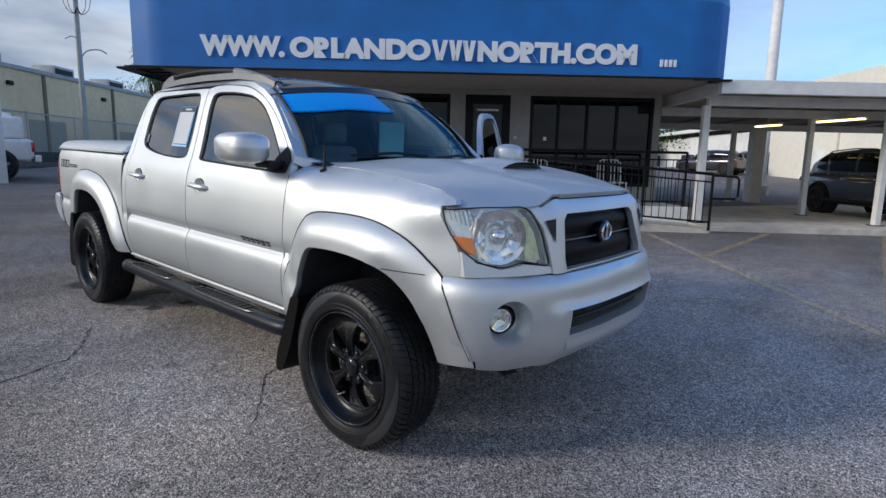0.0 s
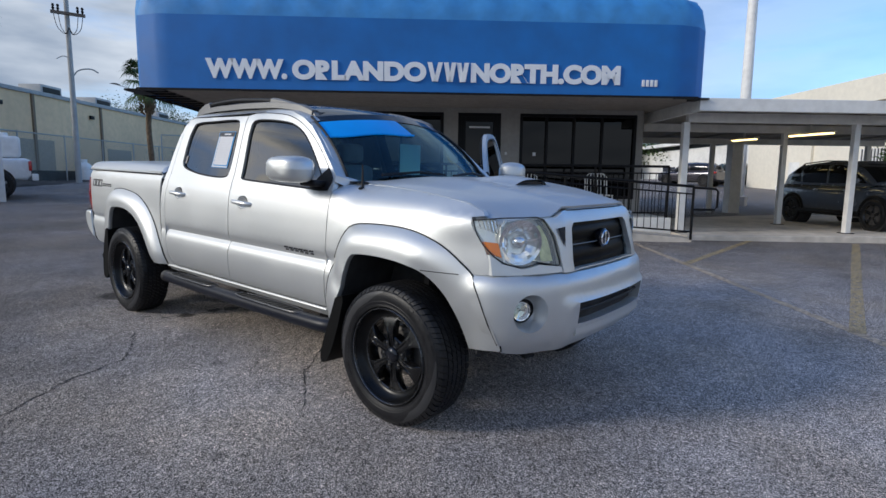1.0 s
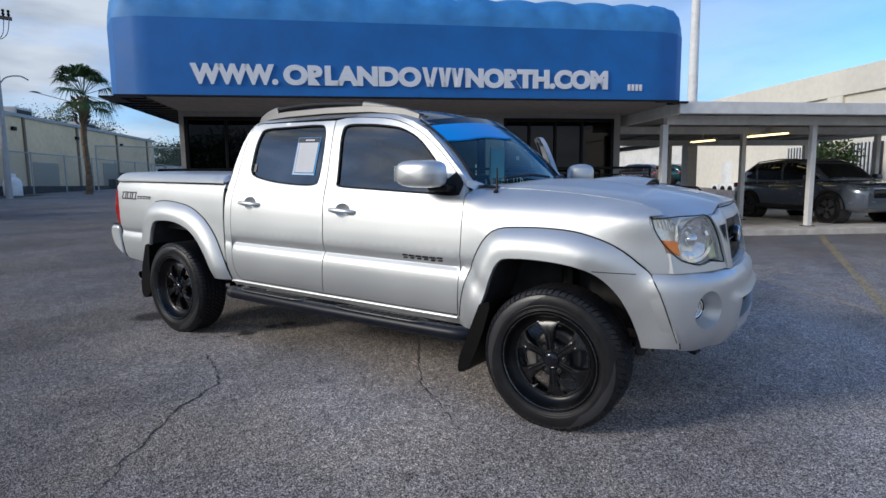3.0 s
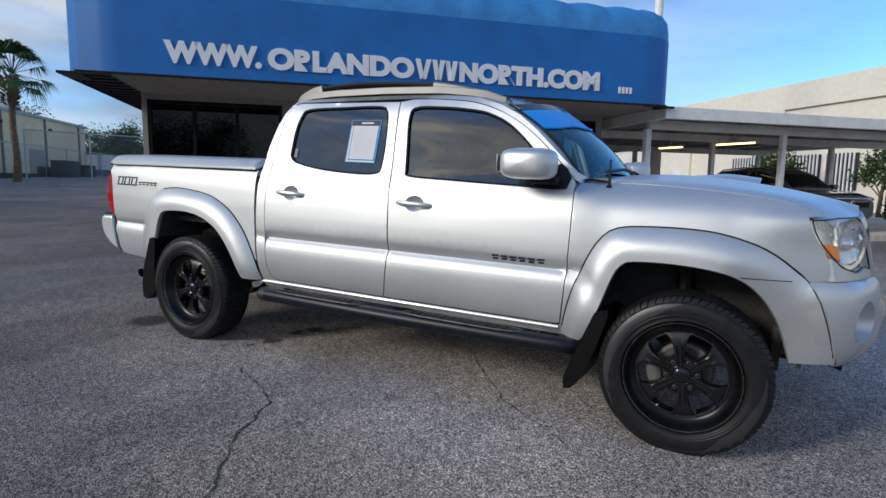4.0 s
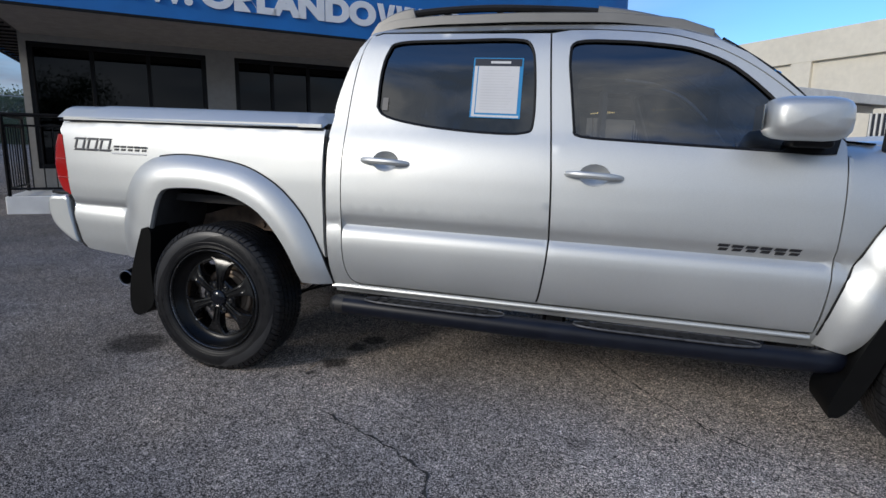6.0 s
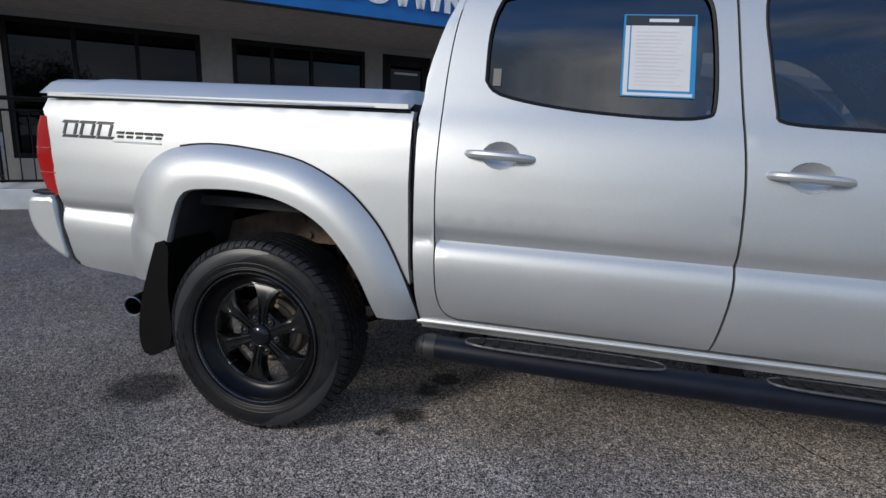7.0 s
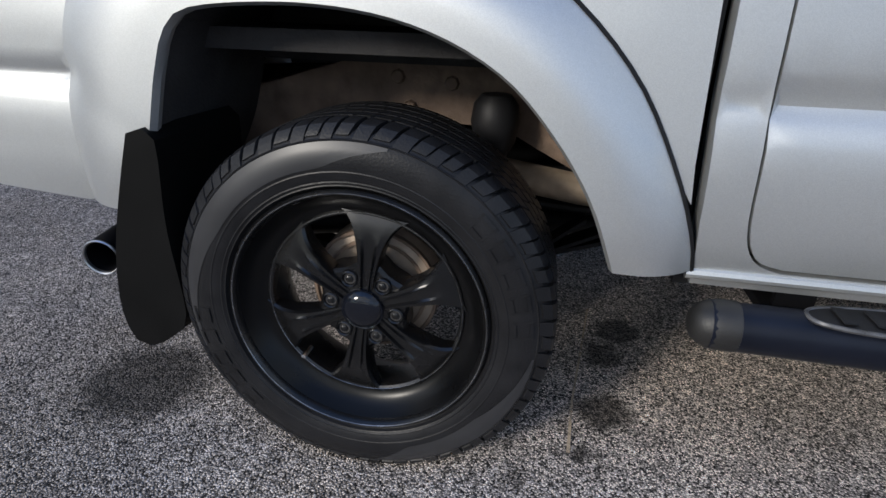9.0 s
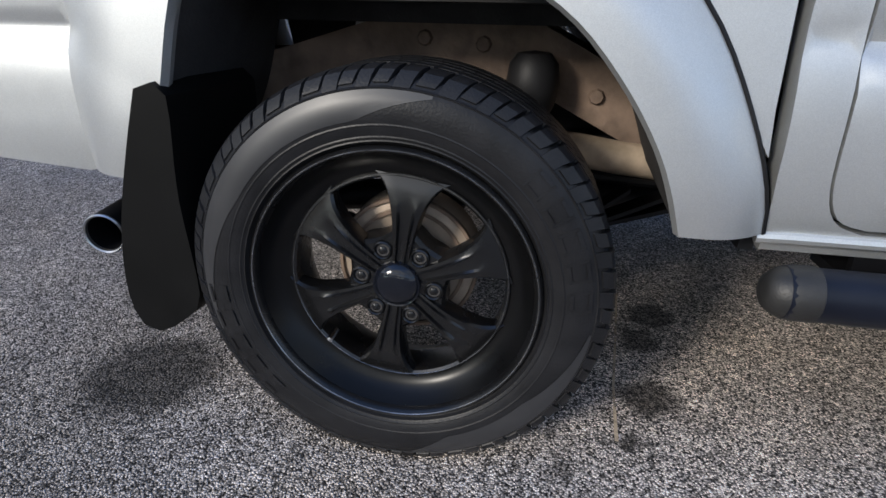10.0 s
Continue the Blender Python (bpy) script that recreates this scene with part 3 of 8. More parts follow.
for k, (a, b, w, m) in enumerate([((7.68, -0.3), (7.45, -7.5), 0.10, WHITE_LINE), ((7.58, -2.5), (10.25, 0.30), 0.11, YELLOW_LINE), ((12.25, 0.10), (7.5, -5.8), 0.12, YELLOW_LINE), ((15.6, 0.1), (11.0, -5.7), 0.12, YELLOW_LINE)]):
    structure("parking_line" + ("_%d" % k if k else ""), strip(line_between(a, b), w, 0.004, 0.06), m, "faded yellow parking line worn into the asphalt", "parking line", smooth=0)

CRACK_LINES = [[(-4.37, 1.24), (-3.97, 1.06), (-3.81, 0.93), (-3.67, 0.58), (-3.47, 0.30), (-3.29, 0.07), (-3.00, -0.26), (-2.80, -0.60)],
               [(-3.34, 2.46), (-3.05, 2.05), (-2.78, 1.66), (-2.21, 1.22)]]
for k, pts in enumerate(CRACK_LINES):
    path = []
    for i, (a, b) in enumerate(zip(pts, pts[1:])):
        path += ragged(a, b, 12, 0.012, 40 + 10 * k + i)[:-1]
    structure("crack" + ("_%d" % k if k else ""), strip(path, 0.0085 if k == 0 else 0.0050, 0.003, 0.75, True), CRACK, "dark ragged crack in the asphalt", "crack", smooth=0)


structure("scratch", strip([(-4.600, 2.26), (-4.609, 2.19), (-4.632, 2.0), (-4.660, 1.78), (-4.672, 1.60)], 0.007, 0.003, 0.3), WHITE_LINE, "thin pale scratch in the asphalt", "scratch", smooth=0)

# ---- showroom ----
# plan line of the awning: left side, chamfered corner, front, rounded corner, right side
front = [(-1.60, 7.0), (-1.60, 0.72), (-1.30, 0.16), (-0.88, 0.0)] + [(-0.88 + 9.33 * i / 12, 0.0) for i in range(1, 12)] + [(8.45, 0.0), (8.85, 0.12), (9.12, 0.40), (9.20, 0.80), (9.20, 7.0)]
profile = [(0.0, 2.73), (0.0, 3.0), (0.0, 3.99), (0.02, 4.12), (0.08, 4.30), (0.20, 4.46), (0.48, 4.58), (1.4, 4.64)]


def inset(path, d):
    """The plan line moved inwards by d."""
    out = []
    for i, (x, y) in enumerate(path):
        a, c = Vector(path[max(i - 1, 0)]), Vector(path[min(i + 1, len(path) - 1)])
        t = (c - a).normalized()
        out.append((x + -t.y * d * 1.0 if abs(t.y) > 0.02 else x, y + t.x * d))
    return out


def awning_surface(lo, hi, bulge):
    b = bmesh.new()
    rows = []
    for d, z in profile[lo:hi]:
        ins = inset(front, d)
        r = []
        for (x0, y0), (x1, y1) in zip(ins, ins[1:]):
            for k in range(4):
                w = k / 4
                puff = bulge * math.sin(math.pi * w) * min(1.0, max(0.0, (z - 3.99) * 4))
                nx, ny = (y1 - y0), -(x1 - x0)
                ln = max(1e-6, math.hypot(nx, ny))
                r.append(b.verts.new((x0 + (x1 - x0) * w + nx / ln * puff, y0 + (y1 - y0) * w + ny / ln * puff, z + puff * 0.6)))
        r.append(b.verts.new((*ins[-1], z)))
        rows.append(r)
    for r0, r1 in zip(rows, rows[1:]):
        for k in range(len(r0) - 1):
            b.faces.new((r0[k], r0[k + 1], r1[k + 1], r1[k]))
    return b


awning = thing("awning", "blue canvas fascia awning with white web address lettering", "awning", SHOP)
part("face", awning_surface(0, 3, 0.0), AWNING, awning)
part("puffed_top", awning_surface(2, 8, 0.055), AWNING_TOP, awning, "padded canvas top in a lighter blue")
bm = bmesh.new()
for a, b in zip(front, front[1:]):
    box(min(a[0], b[0]) - 0.0, max(a[0], b[0]) + 0.02, min(a[1], b[1]), max(a[1], b[1]) + 0.02, 2.695, 2.73, bm=bm)
part("lower_rail", bm, BLACK_STEEL, awning)
for word, x0, x1 in (("WWW.", -0.07, 1.36), ("ORLANDO", 1.45, 3.84), ("NORTH.COM", 4.645, 7.38)):
    part("letters", lettering(word, x0, x1, 2.905, 3.250, -0.012, 0.012, 0.060), WHITE_LETTER, awning)
for x0, lean in ((3.860, 0.085), (3.970, -0.085), (4.155, 0.060), (4.237, -0.060), (4.385, 0.060), (4.467, -0.060)):   # plain slanted bars
    bm = bmesh.new()
    foot, head = x0 + max(0, lean), x0 + max(0, -lean)
    bm.faces.new([bm.verts.new((x, -0.024, z)) for x, z in ((foot, 2.91), (foot + 0.078, 2.91), (head + 0.082, 3.245), (head, 3.245))])
    part("white_bar", thick(bm, 0.02), WHITE_LETTER, awning)
for i in range(4):
    part("number_bar", box(7.79 + 0.078 * i, 7.845 + 0.078 * i, -0.016, -0.002, 2.89, 3.01, 0.003), WHITE_LETTER, awning)

bm = bmesh.new()
poly = [bm.verts.new((x, y, 2.78)) for x, y in [(-0.90, 7), (-0.90, 0.042), (8.45, 0.04), (8.85, 0.16), (9.1, 0.45), (9.15, 0.8), (9.15, 7)]]
bm.faces.new(poly)
thick(bm, 0.05)
structure("soffit", bm, SOFFIT, "grey-brown boarded soffit under the awning", "soffit", SHOP, smooth=0)
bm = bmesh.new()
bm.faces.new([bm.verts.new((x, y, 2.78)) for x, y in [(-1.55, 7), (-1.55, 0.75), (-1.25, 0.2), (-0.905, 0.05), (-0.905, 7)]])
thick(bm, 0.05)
structure("soffit_overhang", bm, SOFFIT_DARK, "dark boards under the awning's side overhang", "soffit", SHOP, smooth=0)
bm = bmesh.new()
for i in range(20):
    box(-1.53, -0.92, 0.35 + i * 0.33, 0.39 + i * 0.33, 2.70, 2.725, bm=bm)
structure("overhang_battens", bm, BLACK_STEEL, "dark battens under the side overhang", "trim", SHOP, smooth=0)
bm = bmesh.new()
for i in range(18):
    box(-0.85 + i * 0.55, -0.84 + i * 0.55, 0.1, 2.1, 2.755, 2.778, bm=bm)
structure("trim", bm, SOFFIT, "narrow batten joints of the soffit boards", "trim", SHOP, smooth=0)

# roof slab behind the awning
structure("roof", box(-1.2, 8.9, 1.3, 12.0, 2.9, 4.30), CONCRETE, "flat showroom roof behind the awning", "roof", SHOP, smooth=0)

# front wall with its openings: left corner glazing, middle window, door, wide glazing
FLOOR_Z, HEAD_Z, WALL_Y = 0.45, 2.63, 2.18
OPEN = [(-0.86, 1.60, 0.75), (2.05, 4.25, 1.05), (4.57, 5.53, 0.46), (5.95, 8.60, 0.75)]


def wall_with_openings(x0, x1, y0, y1, z0, z1, openings):
    b = bmesh.new()
    x = x0
    for a, c, sill in openings:
        if a > x:
            box(x, a, y0, y1, z0, z1, bm=b)
        box(a, c, y0, y1, HEAD_Z, z1, bm=b)
        if sill > z0 + 0.02:
            box(a, c, y0, y1, z0, sill, bm=b)
        x = c
    if x < x1:
        box(x, x1, y0, y1, z0, z1, bm=b)
    return b


structure("wall_front", wall_with_openings(-0.95, 8.75, WALL_Y, WALL_Y + 0.22, -0.3, 2.78, OPEN), STUCCO, "grey stucco showroom front with dark openings", "wall", SHOP, smooth=0)
structure("wall_right", box(8.53, 8.75, WALL_Y + 0.22, 11.8, -0.3, 2.9), STUCCO, "grey stucco side wall of the showroom", "wall", SHOP, smooth=0)
structure("wall_back", box(-0.95, 8.75, 11.8, 12.0, -0.3, 2.9), STUCCO, "grey stucco back wall of the showroom", "wall", SHOP, smooth=0)
structure("wall_left", box(-0.95, -0.73, WALL_Y + 2.2, 11.8, -0.3, 2.9), STUCCO, "grey stucco side wall of the showroom", "wall", SHOP, smooth=0)
structure("floor", box(-0.7, 8.5, WALL_Y + 0.25, 11.7, 0.30, FLOOR_Z), CONCRETE, "dim showroom floor inside", "floor", SHOP, smooth=0)
structure("ceiling", box(-0.7, 8.5, WALL_Y + 0.25, 11.7, 2.72, 2.80), SOFFIT, "dim showroom ceiling", "ceiling", SHOP, smooth=0)


def window(name, x0, x1, z0, z1, mullions, label, y=WALL_Y + 0.06):
    w = tagged(thing(name, label, "window", SHOP), kind="structure")
    f = bmesh.new()
    for a, b, c, d in ((x0, x1, z1 - 0.07, z1), (x0, x1, z0, z0 + 0.07), (x0, x0 + 0.07, z0 + 0.07, z1 - 0.07), (x1 - 0.07, x1, z0 + 0.07, z1 - 0.07)):
        box(a, b, y - 0.05, y + 0.06, c, d, 0.006, 1, f)
    part("window_frame", f, BLACK_STEEL, w)
    edges = [x0 + 0.07] + list(mullions) + [x1 - 0.07]
    for m in mullions:
        part("mullion", box(m - 0.028, m + 0.028, y - 0.045, y + 0.05, z0 + 0.07, z1 - 0.07, 0.005, 1), BLACK_STEEL, w)
    for a, b in zip(edges, edges[1:]):
        p = part("pane", box(a, b, y, y + 0.008, z0 + 0.07, z1 - 0.07), SHOP_GLASS, w)
    return w


window("window_1", -0.86, 1.60, 0.75, HEAD_Z, (-0.04, 0.74), "dark tinted corner shop window with black frame")
window("window_2", 2.05, 4.25, 1.05, HEAD_Z, (2.67, 3.31), "dark tinted shop window with black frame")
window("window_3", 5.95, 8.60, 0.75, HEAD_Z, (6.56, 7.18, 7.82), "wide dark tinted shop window with black frame")
door = tagged(thing("door_1", "black-framed glass shop door, closed", "door", SHOP), kind="structure")
f = bmesh.new()
for a, b, c, d in ((4.57, 5.53, 2.55, HEAD_Z), (4.57, 4.65, 0.46, 2.55), (5.45, 5.53, 0.46, 2.55), (4.65, 5.45, 0.46, 0.66), (4.65, 4.74, 0.66, 2.55), (5.36, 5.45, 0.66, 2.55), (4.74, 5.36, 2.44, 2.55)):
    box(a, b, WALL_Y + 0.02, WALL_Y + 0.10, c, d, 0.006, 1, f)
part("door_frame", f, BLACK_STEEL, door)
part("pane", box(4.74, 5.36, WALL_Y + 0.06, WALL_Y + 0.07, 0.66, 2.44), SHOP_GLASS, door)
part("notice", box(4.82, 5.28, WALL_Y + 0.045, WALL_Y + 0.049, 2.30, 2.34), PAPER, door)
part("door_handle", tube([(5.30, WALL_Y + 0.02, 1.3), (5.30, WALL_Y - 0.03, 1.32), (5.30, WALL_Y - 0.03, 1.6), (5.30, WALL_Y + 0.02, 1.62)], 0.012), CHROME, door)
for nx in (6.06, 5.62):
    tagged(link("notice", box(nx, nx + 0.05, WALL_Y - 0.012, WALL_Y - 0.002, 1.72, 1.78) if nx < 5.9 else box(nx + 0.2, nx + 0.27, WALL_Y + 0.045, WALL_Y + 0.052, 1.70, 1.78), PAPER), "small white notice on the shop front", "notice").matrix_world = SHOP

# raised walk and ramp with white base and black railings
structure("porch", box(-1.05, 8.95, 0.95, WALL_Y, -0.3, 0.42, 0.01, 1), WHITE_PAINT, "white-painted raised concrete walk before the showroom", "porch", SHOP, smooth=0)
bm = bmesh.new()
for lo, hi in (((5.2, 0.40), (8.9, 0.10)),):
    vs = [bm.verts.new((x, y, z)) for x, z in (lo, hi) for y in (-0.05, 0.945)] + [bm.verts.new((x, y, -0.3)) for x in (5.2, 8.9) for y in (-0.05, 0.945)]
    for q in ((0, 1, 3, 2), (0, 2, 6, 4), (1, 5, 7, 3), (0, 4, 5, 1), (2, 3, 7, 6)):
        bm.faces.new([vs[i] for i in q])
structure("ramp", bm, CONCRETE, "sloping concrete access ramp along the walk", "ramp", SHOP, smooth=0)


def railing(name, a, b, za, zb, height, posts, label, loop=False):
    """Black steel railing from a to b (plan), foot at za and zb."""
    r = thing(name, label, "railing", SHOP, "railings of the porch")
    a, b = Vector((*a, 0)), Vector((*b, 0))

    def pt(w, h):
        p = a.lerp(b, w)
        return (p.x, p.y, za + (zb - za) * w + h)

    n = max(1, int((b - a).length / posts + 0.5))
    for i in range(n + 1):
        part("post", tube([pt(i / n, -0.05), pt(i / n, height)], 0.024, 6), BLACK_STEEL, r)
    part("top_rail", tube([pt(0, height), pt(1, height)], 0.026, 8), BLACK_STEEL, r)
    part("upper_rail", tube([pt(0, height - 0.14), pt(1, height - 0.14)], 0.016, 6), BLACK_STEEL, r)
    part("lower_rail", tube([pt(0, 0.10), pt(1, 0.10)], 0.018, 6), BLACK_STEEL, r)
    k = int((b - a).length / 0.13)
    for i in range(1, k):
        part("baluster", tube([pt(i / k, 0.10), pt(i / k, height - 0.14)], 0.008, 5), BLACK_STEEL, r)
    if loop:
        d = (b - a).normalized()
        q = Vector(pt(1, height))
        part("hand_loop", tube([q + Vector((0, 0, -0.02)), q + d * 0.42 + Vector((0, 0, -0.04)), q + d * 0.47 + Vector((0, 0, -0.09)), q + d * 0.47 + Vector((0, 0, -0.38)), q + d * 0.42 + Vector((0, 0, -0.43)), q + Vector((0, 0, -0.43))], 0.022, 8), BLACK_STEEL, r)
    return r


railing("railing", (5.2, -0.08), (8.86, -0.08), 0.40, 0.13, 0.95, 1.25, "black steel ramp railing with a looped end", True)
railing("railing", (1.2, 0.98), (8.85, 0.98), 0.42, 0.42, 1.05, 1.5, "black steel railing along the raised walk")
railing("railing", (-1.0, 0.98), (1.2, 0.98), 0.42, 0.42, 1.08, 1.1, "black steel railing along the raised walk")
railing("railing", (-1.0, 0.98), (-1.0, 2.10), 0.42, 0.42, 1.08, 1.1, "short black steel railing closing the walk's end")


# light metal chairs on the walk
def porch_chair(x, y, turn):
    c = thing("porch_chair", "pale metal chair with slatted back on the walk", "chair", SHOP @ pose(x, y, 0.42, 0, 0, turn), "chairs on the walk")
    part("seat", box(-0.24, 0.24, -0.22, 0.22, 0.42, 0.45, 0.01), WHITE_PAINT, c)
    part("back_frame", tube([(-0.24, 0.22, 0.43), (-0.24, 0.27, 0.82), (-0.15, 0.28, 0.90), (0.15, 0.28, 0.90), (0.24, 0.27, 0.82), (0.24, 0.22, 0.43)], 0.014), WHITE_PAINT, c)
    for i in range(6):
        sx = -0.19 + 0.076 * i
        part("slat", tube([(sx, 0.23, 0.45), (sx, 0.275, 0.88)], 0.010, 5), WHITE_PAINT, c)
    for lx in (-0.22, 0.22):
        for ly in (-0.2, 0.2):
            part("leg", tube([(lx, ly, 0.0), (lx, ly, 0.43)], 0.013, 6), WHITE_PAINT, c)


porch_chair(6.05, 1.55, 0)
porch_chair(7.6, 1.55, 0)

# ---- carport ----
structure("pavement", box(8.96, 30.0, 0.25, 9.5, -0.25, 0.125, 0.01, 1), CONCRETE, "pale concrete slab under the carport", "pavement", SHOP, smooth=0)
carport = thing("carport", "white steel carport with flat roof and boxed fascia", "carport", SHOP)
part("roof", box(9.15, 19.0, 0.30, 9.0, 2.60, 2.70), DECK, carport, "dull grey steel roof deck")
f = bmesh.new()
box(9.0, 19.1, 0.18, 0.28, 2.50, 2.74, 0.008, 1, f)
part("front_fascia", f, WHITE_PAINT, carport)
part("side_fascia", box(9.0, 9.10, 0.285, 9.05, 2.50, 2.74, 0.008, 1), WHITE_PAINT, carport)
part("side_fascia", box(19.0, 19.1, 0.285, 9.05, 2.50, 2.74, 0.008, 1), WHITE_PAINT, carport)
part("back_fascia", box(9.0, 19.1, 9.06, 9.15, 2.50, 2.74, 0.008, 1), WHITE_PAINT, carport)
for i in range(7):
    x = 10.3 + i * 1.25
    part("purlin", box(x - 0.04, x + 0.04, 0.30, 9.0, 2.545, 2.598), DECK, carport)
for y in (0.90, 3.14, 7.5):
    part("beam", box(9.12, 18.9, y - 0.07, y + 0.07, 2.36, 2.543, 0.006, 1), WHITE_PAINT, carport)
for x, y, w in ((9.1, 0.90, 0.13), (12.66, 0.90, 0.12), (12.66, 3.14, 0.12), (13.20, 7.5, 0.13), (13.95, 7.5, 0.36), (16.7, 0.90, 0.12), (16.7, 3.14, 0.12), (18.4, 7.5, 0.13),):
    p = part("post", box(x - w / 2, x + w / 2, y - w / 2, y + w / 2, 0.12, 2.36, 0.008, 1), WHITE_PAINT, carport)
    part("base_plate", box(x - w * 0.9, x + w * 0.9, y - w * 0.9, y + w * 0.9, 0.12, 0.14), BLACK_STEEL, p)
for x, y, ln in ((12.75, 5.0, 0.44), (13.2, 3.0, 0.62)):
    lamp = thing("tube_light", "warm fluorescent strip light under the carport roof", "strip light", SHOP @ pose(x, y, 2.34, 0, 0, 14), "carport lights")
    part("housing", box(-0.09, 0.09, -ln, ln, 0.0, 0.06, 0.008, 1), WHITE_PAINT, lamp)
    part("hanger", box(-0.02, 0.02, -0.02, 0.02, 0.06, 0.21), WHITE_PAINT, lamp)
    part("tube", box(-0.06, 0.06, -ln + 0.04, ln - 0.04, -0.035, -0.002, 0.015, 2), TUBE, lamp)

# ---- pickup truck ----
TRUCK = pose(-5.10, 2.43, -0.02, 0, 1.465, 0)       # stands on the falling ground; origin under the rear axle, x forward
truck = thing("pickup_truck", "silver double-cab pickup truck, black wheels, one door open", "pickup truck", TRUCK)

door_side = lerp_table([(0.40, 0.785), (0.47, 0.826), (0.50, 0.840), (0.53, 0.851), (0.56, 0.860), (0.60, 0.870), (0.64, 0.876), (0.70, 0.881), (0.735, 0.8795), (0.752, 0.8765), (0.768, 0.8705), (0.778, 0.8645), (0.786, 0.8585), (0.793, 0.8530), (0.798, 0.850), (0.806, 0.852), (0.820, 0.861), (0.836, 0.870), (0.855, 0.8745), (0.88, 0.875), (0.95, 0.874), (1.05, 0.866), (1.13, 0.852), (1.19, 0.833), (1.22, 0.820), (1.25, 0.806), (1.35, 0.772), (1.45, 0.741), (1.55, 0.709), (1.62, 0.684), (1.66, 0.667), (1.69, 0.648), (1.715, 0.622), (1.735, 0.585), (1.75, 0.52)])
bed_side_h = lerp_table([(0.40, 0.81), (0.47, 0.835), (0.53, 0.857), (0.60, 0.870), (0.70, 0.875), (0.745, 0.873), (0.768, 0.864), (0.780, 0.857), (0.790, 0.855), (0.800, 0.859), (0.812, 0.867), (0.88, 0.871), (1.0, 0.869), (1.12, 0.860), (1.19, 0.848), (1.225, 0.835), (1.24, 0.82)])
fender_h = lerp_table([(0.40, 0.84), (0.5, 0.858), (0.7, 0.868), (0.9, 0.868), (1.0, 0.863), (1.07, 0.852), (1.12, 0.838), (1.16, 0.815), (1.19, 0.788), (1.215, 0.755), (1.235, 0.715), (1.25, 0.665)])
nose_taper = lerp_table([(3.30, 0.0), (3.45, 0.006), (3.55, 0.016), (3.62, 0.028), (3.68, 0.043), (3.74, 0.057), (3.80, 0.075), (3.86, 0.11)])


flat_side = lerp_table([(0.40, 0.785), (0.47, 0.826), (0.50, 0.840), (0.53, 0.851), (0.56, 0.860), (0.60, 0.870), (0.64, 0.876), (0.70, 0.880), (0.78, 0.878), (0.88, 0.875), (1.05, 0.866), (1.13, 0.852), (1.22, 0.820), (1.25, 0.806), (1.75, 0.52)])
bed_end = lerp_table([(0.50, 0.572), (0.63, 0.566), (0.70, 0.5605), (0.985, 0.5485), (1.30, 0.5485)])
flat_bed = lerp_table([(0.40, 0.81), (0.47, 0.835), (0.53, 0.857), (0.60, 0.869), (0.70, 0.873), (0.88, 0.871), (1.0, 0.869), (1.12, 0.860), (1.19, 0.848), (1.225, 0.835), (1.24, 0.82)])


def half(x, z):
    """Half the body's width."""
    if x < bed_end(z):
        k = min(1.0, max(0.0, (-0.46 - x) / 0.08))
        return flat_bed(z) + (bed_side_h(z) - flat_bed(z)) * k - 0.020 * max(0.0, (-0.55 - x) / 0.5) ** 2
    if x < 2.668:
        k = 0.30 if x < 0.6465 and 0.66 < z < 0.90 else 1.0
        return door_side(z) if k == 1.0 else flat_side(z) + (door_side(z) - flat_side(z)) * k
    w = min(1.0, (x - 2.668) / 0.20)
    w = w * w * (3 - 2 * w)
    a, b = door_side(z), fender_h(z)
    if z > 1.2:
        a = b + (a - b) * max(0.0, 1 - (z - 1.2) / 0.06)
    # the crease fades out of the fender, and a square shoulder meets the lamp
    k = min(1.0, max(0.0, (x - 3.38) / 0.26))
    corner = 0.026 * k * k * (3 - 2 * k) * max(0.0, min((z - 1.0) / 0.11, 1.0, (1.165 - z) / 0.035))
    return a + (b - a) * w - nose_taper(x) + corner


def side(s, off=0.0):
    return lambda x, z: Vector((x, s * (half(x, z) + off), z))


def fold(s, d=0.035):
    return lambda p: Vector((0, -s * d, 0))


LEVELS = (0.53, 0.56, 0.60, 0.64, 0.70, 0.735, 0.752, 0.768, 0.778, 0.786, 0.793, 0.798, 0.806, 0.820, 0.836, 0.855)
REAR_GAP = [(0.690, 1.658), (0.656, 1.545), (0.640, 1.36), (0.640, 1.15), (0.640, 0.99), (0.648, 0.778), (0.660, 0.609), (0.690, 0.535)]
MID_GAP = [(1.566, 0.515), (1.578, 0.56), (1.597, 0.70), (1.602, 0.835), (1.597, 1.005), (1.586, 1.15), (1.558, 1.42), (1.533, 1.682)]
FRONT_GAP = [(2.644, 0.520), (2.662, 0.71), (2.672, 1.01), (2.668, 1.235)]
A_LINE = [(2.630, 1.285), (2.490, 1.420), (2.350, 1.530), (2.200, 1.612), (2.02, 1.668), (1.78, 1.692)]
xz = lambda pts, n=5: [(p.x, p.y) for p in spline([Vector((a, b, 0)) for a, b in pts], n)]
shift = lambda pts, d: [(a + d, b) for a, b in pts]
rear_door_line = xz([(0.752, 1.690), *REAR_GAP, (0.74, 0.516)], 4) + xz(MID_GAP, 4)
front_door_line = shift(xz(MID_GAP[::-1], 4), 0.008) + xz([(1.60, 0.515), (2.60, 0.517)], 2) + xz(FRONT_GAP, 4) + xz([(2.660, 1.255), *A_LINE, (1.62, 1.696)], 4)
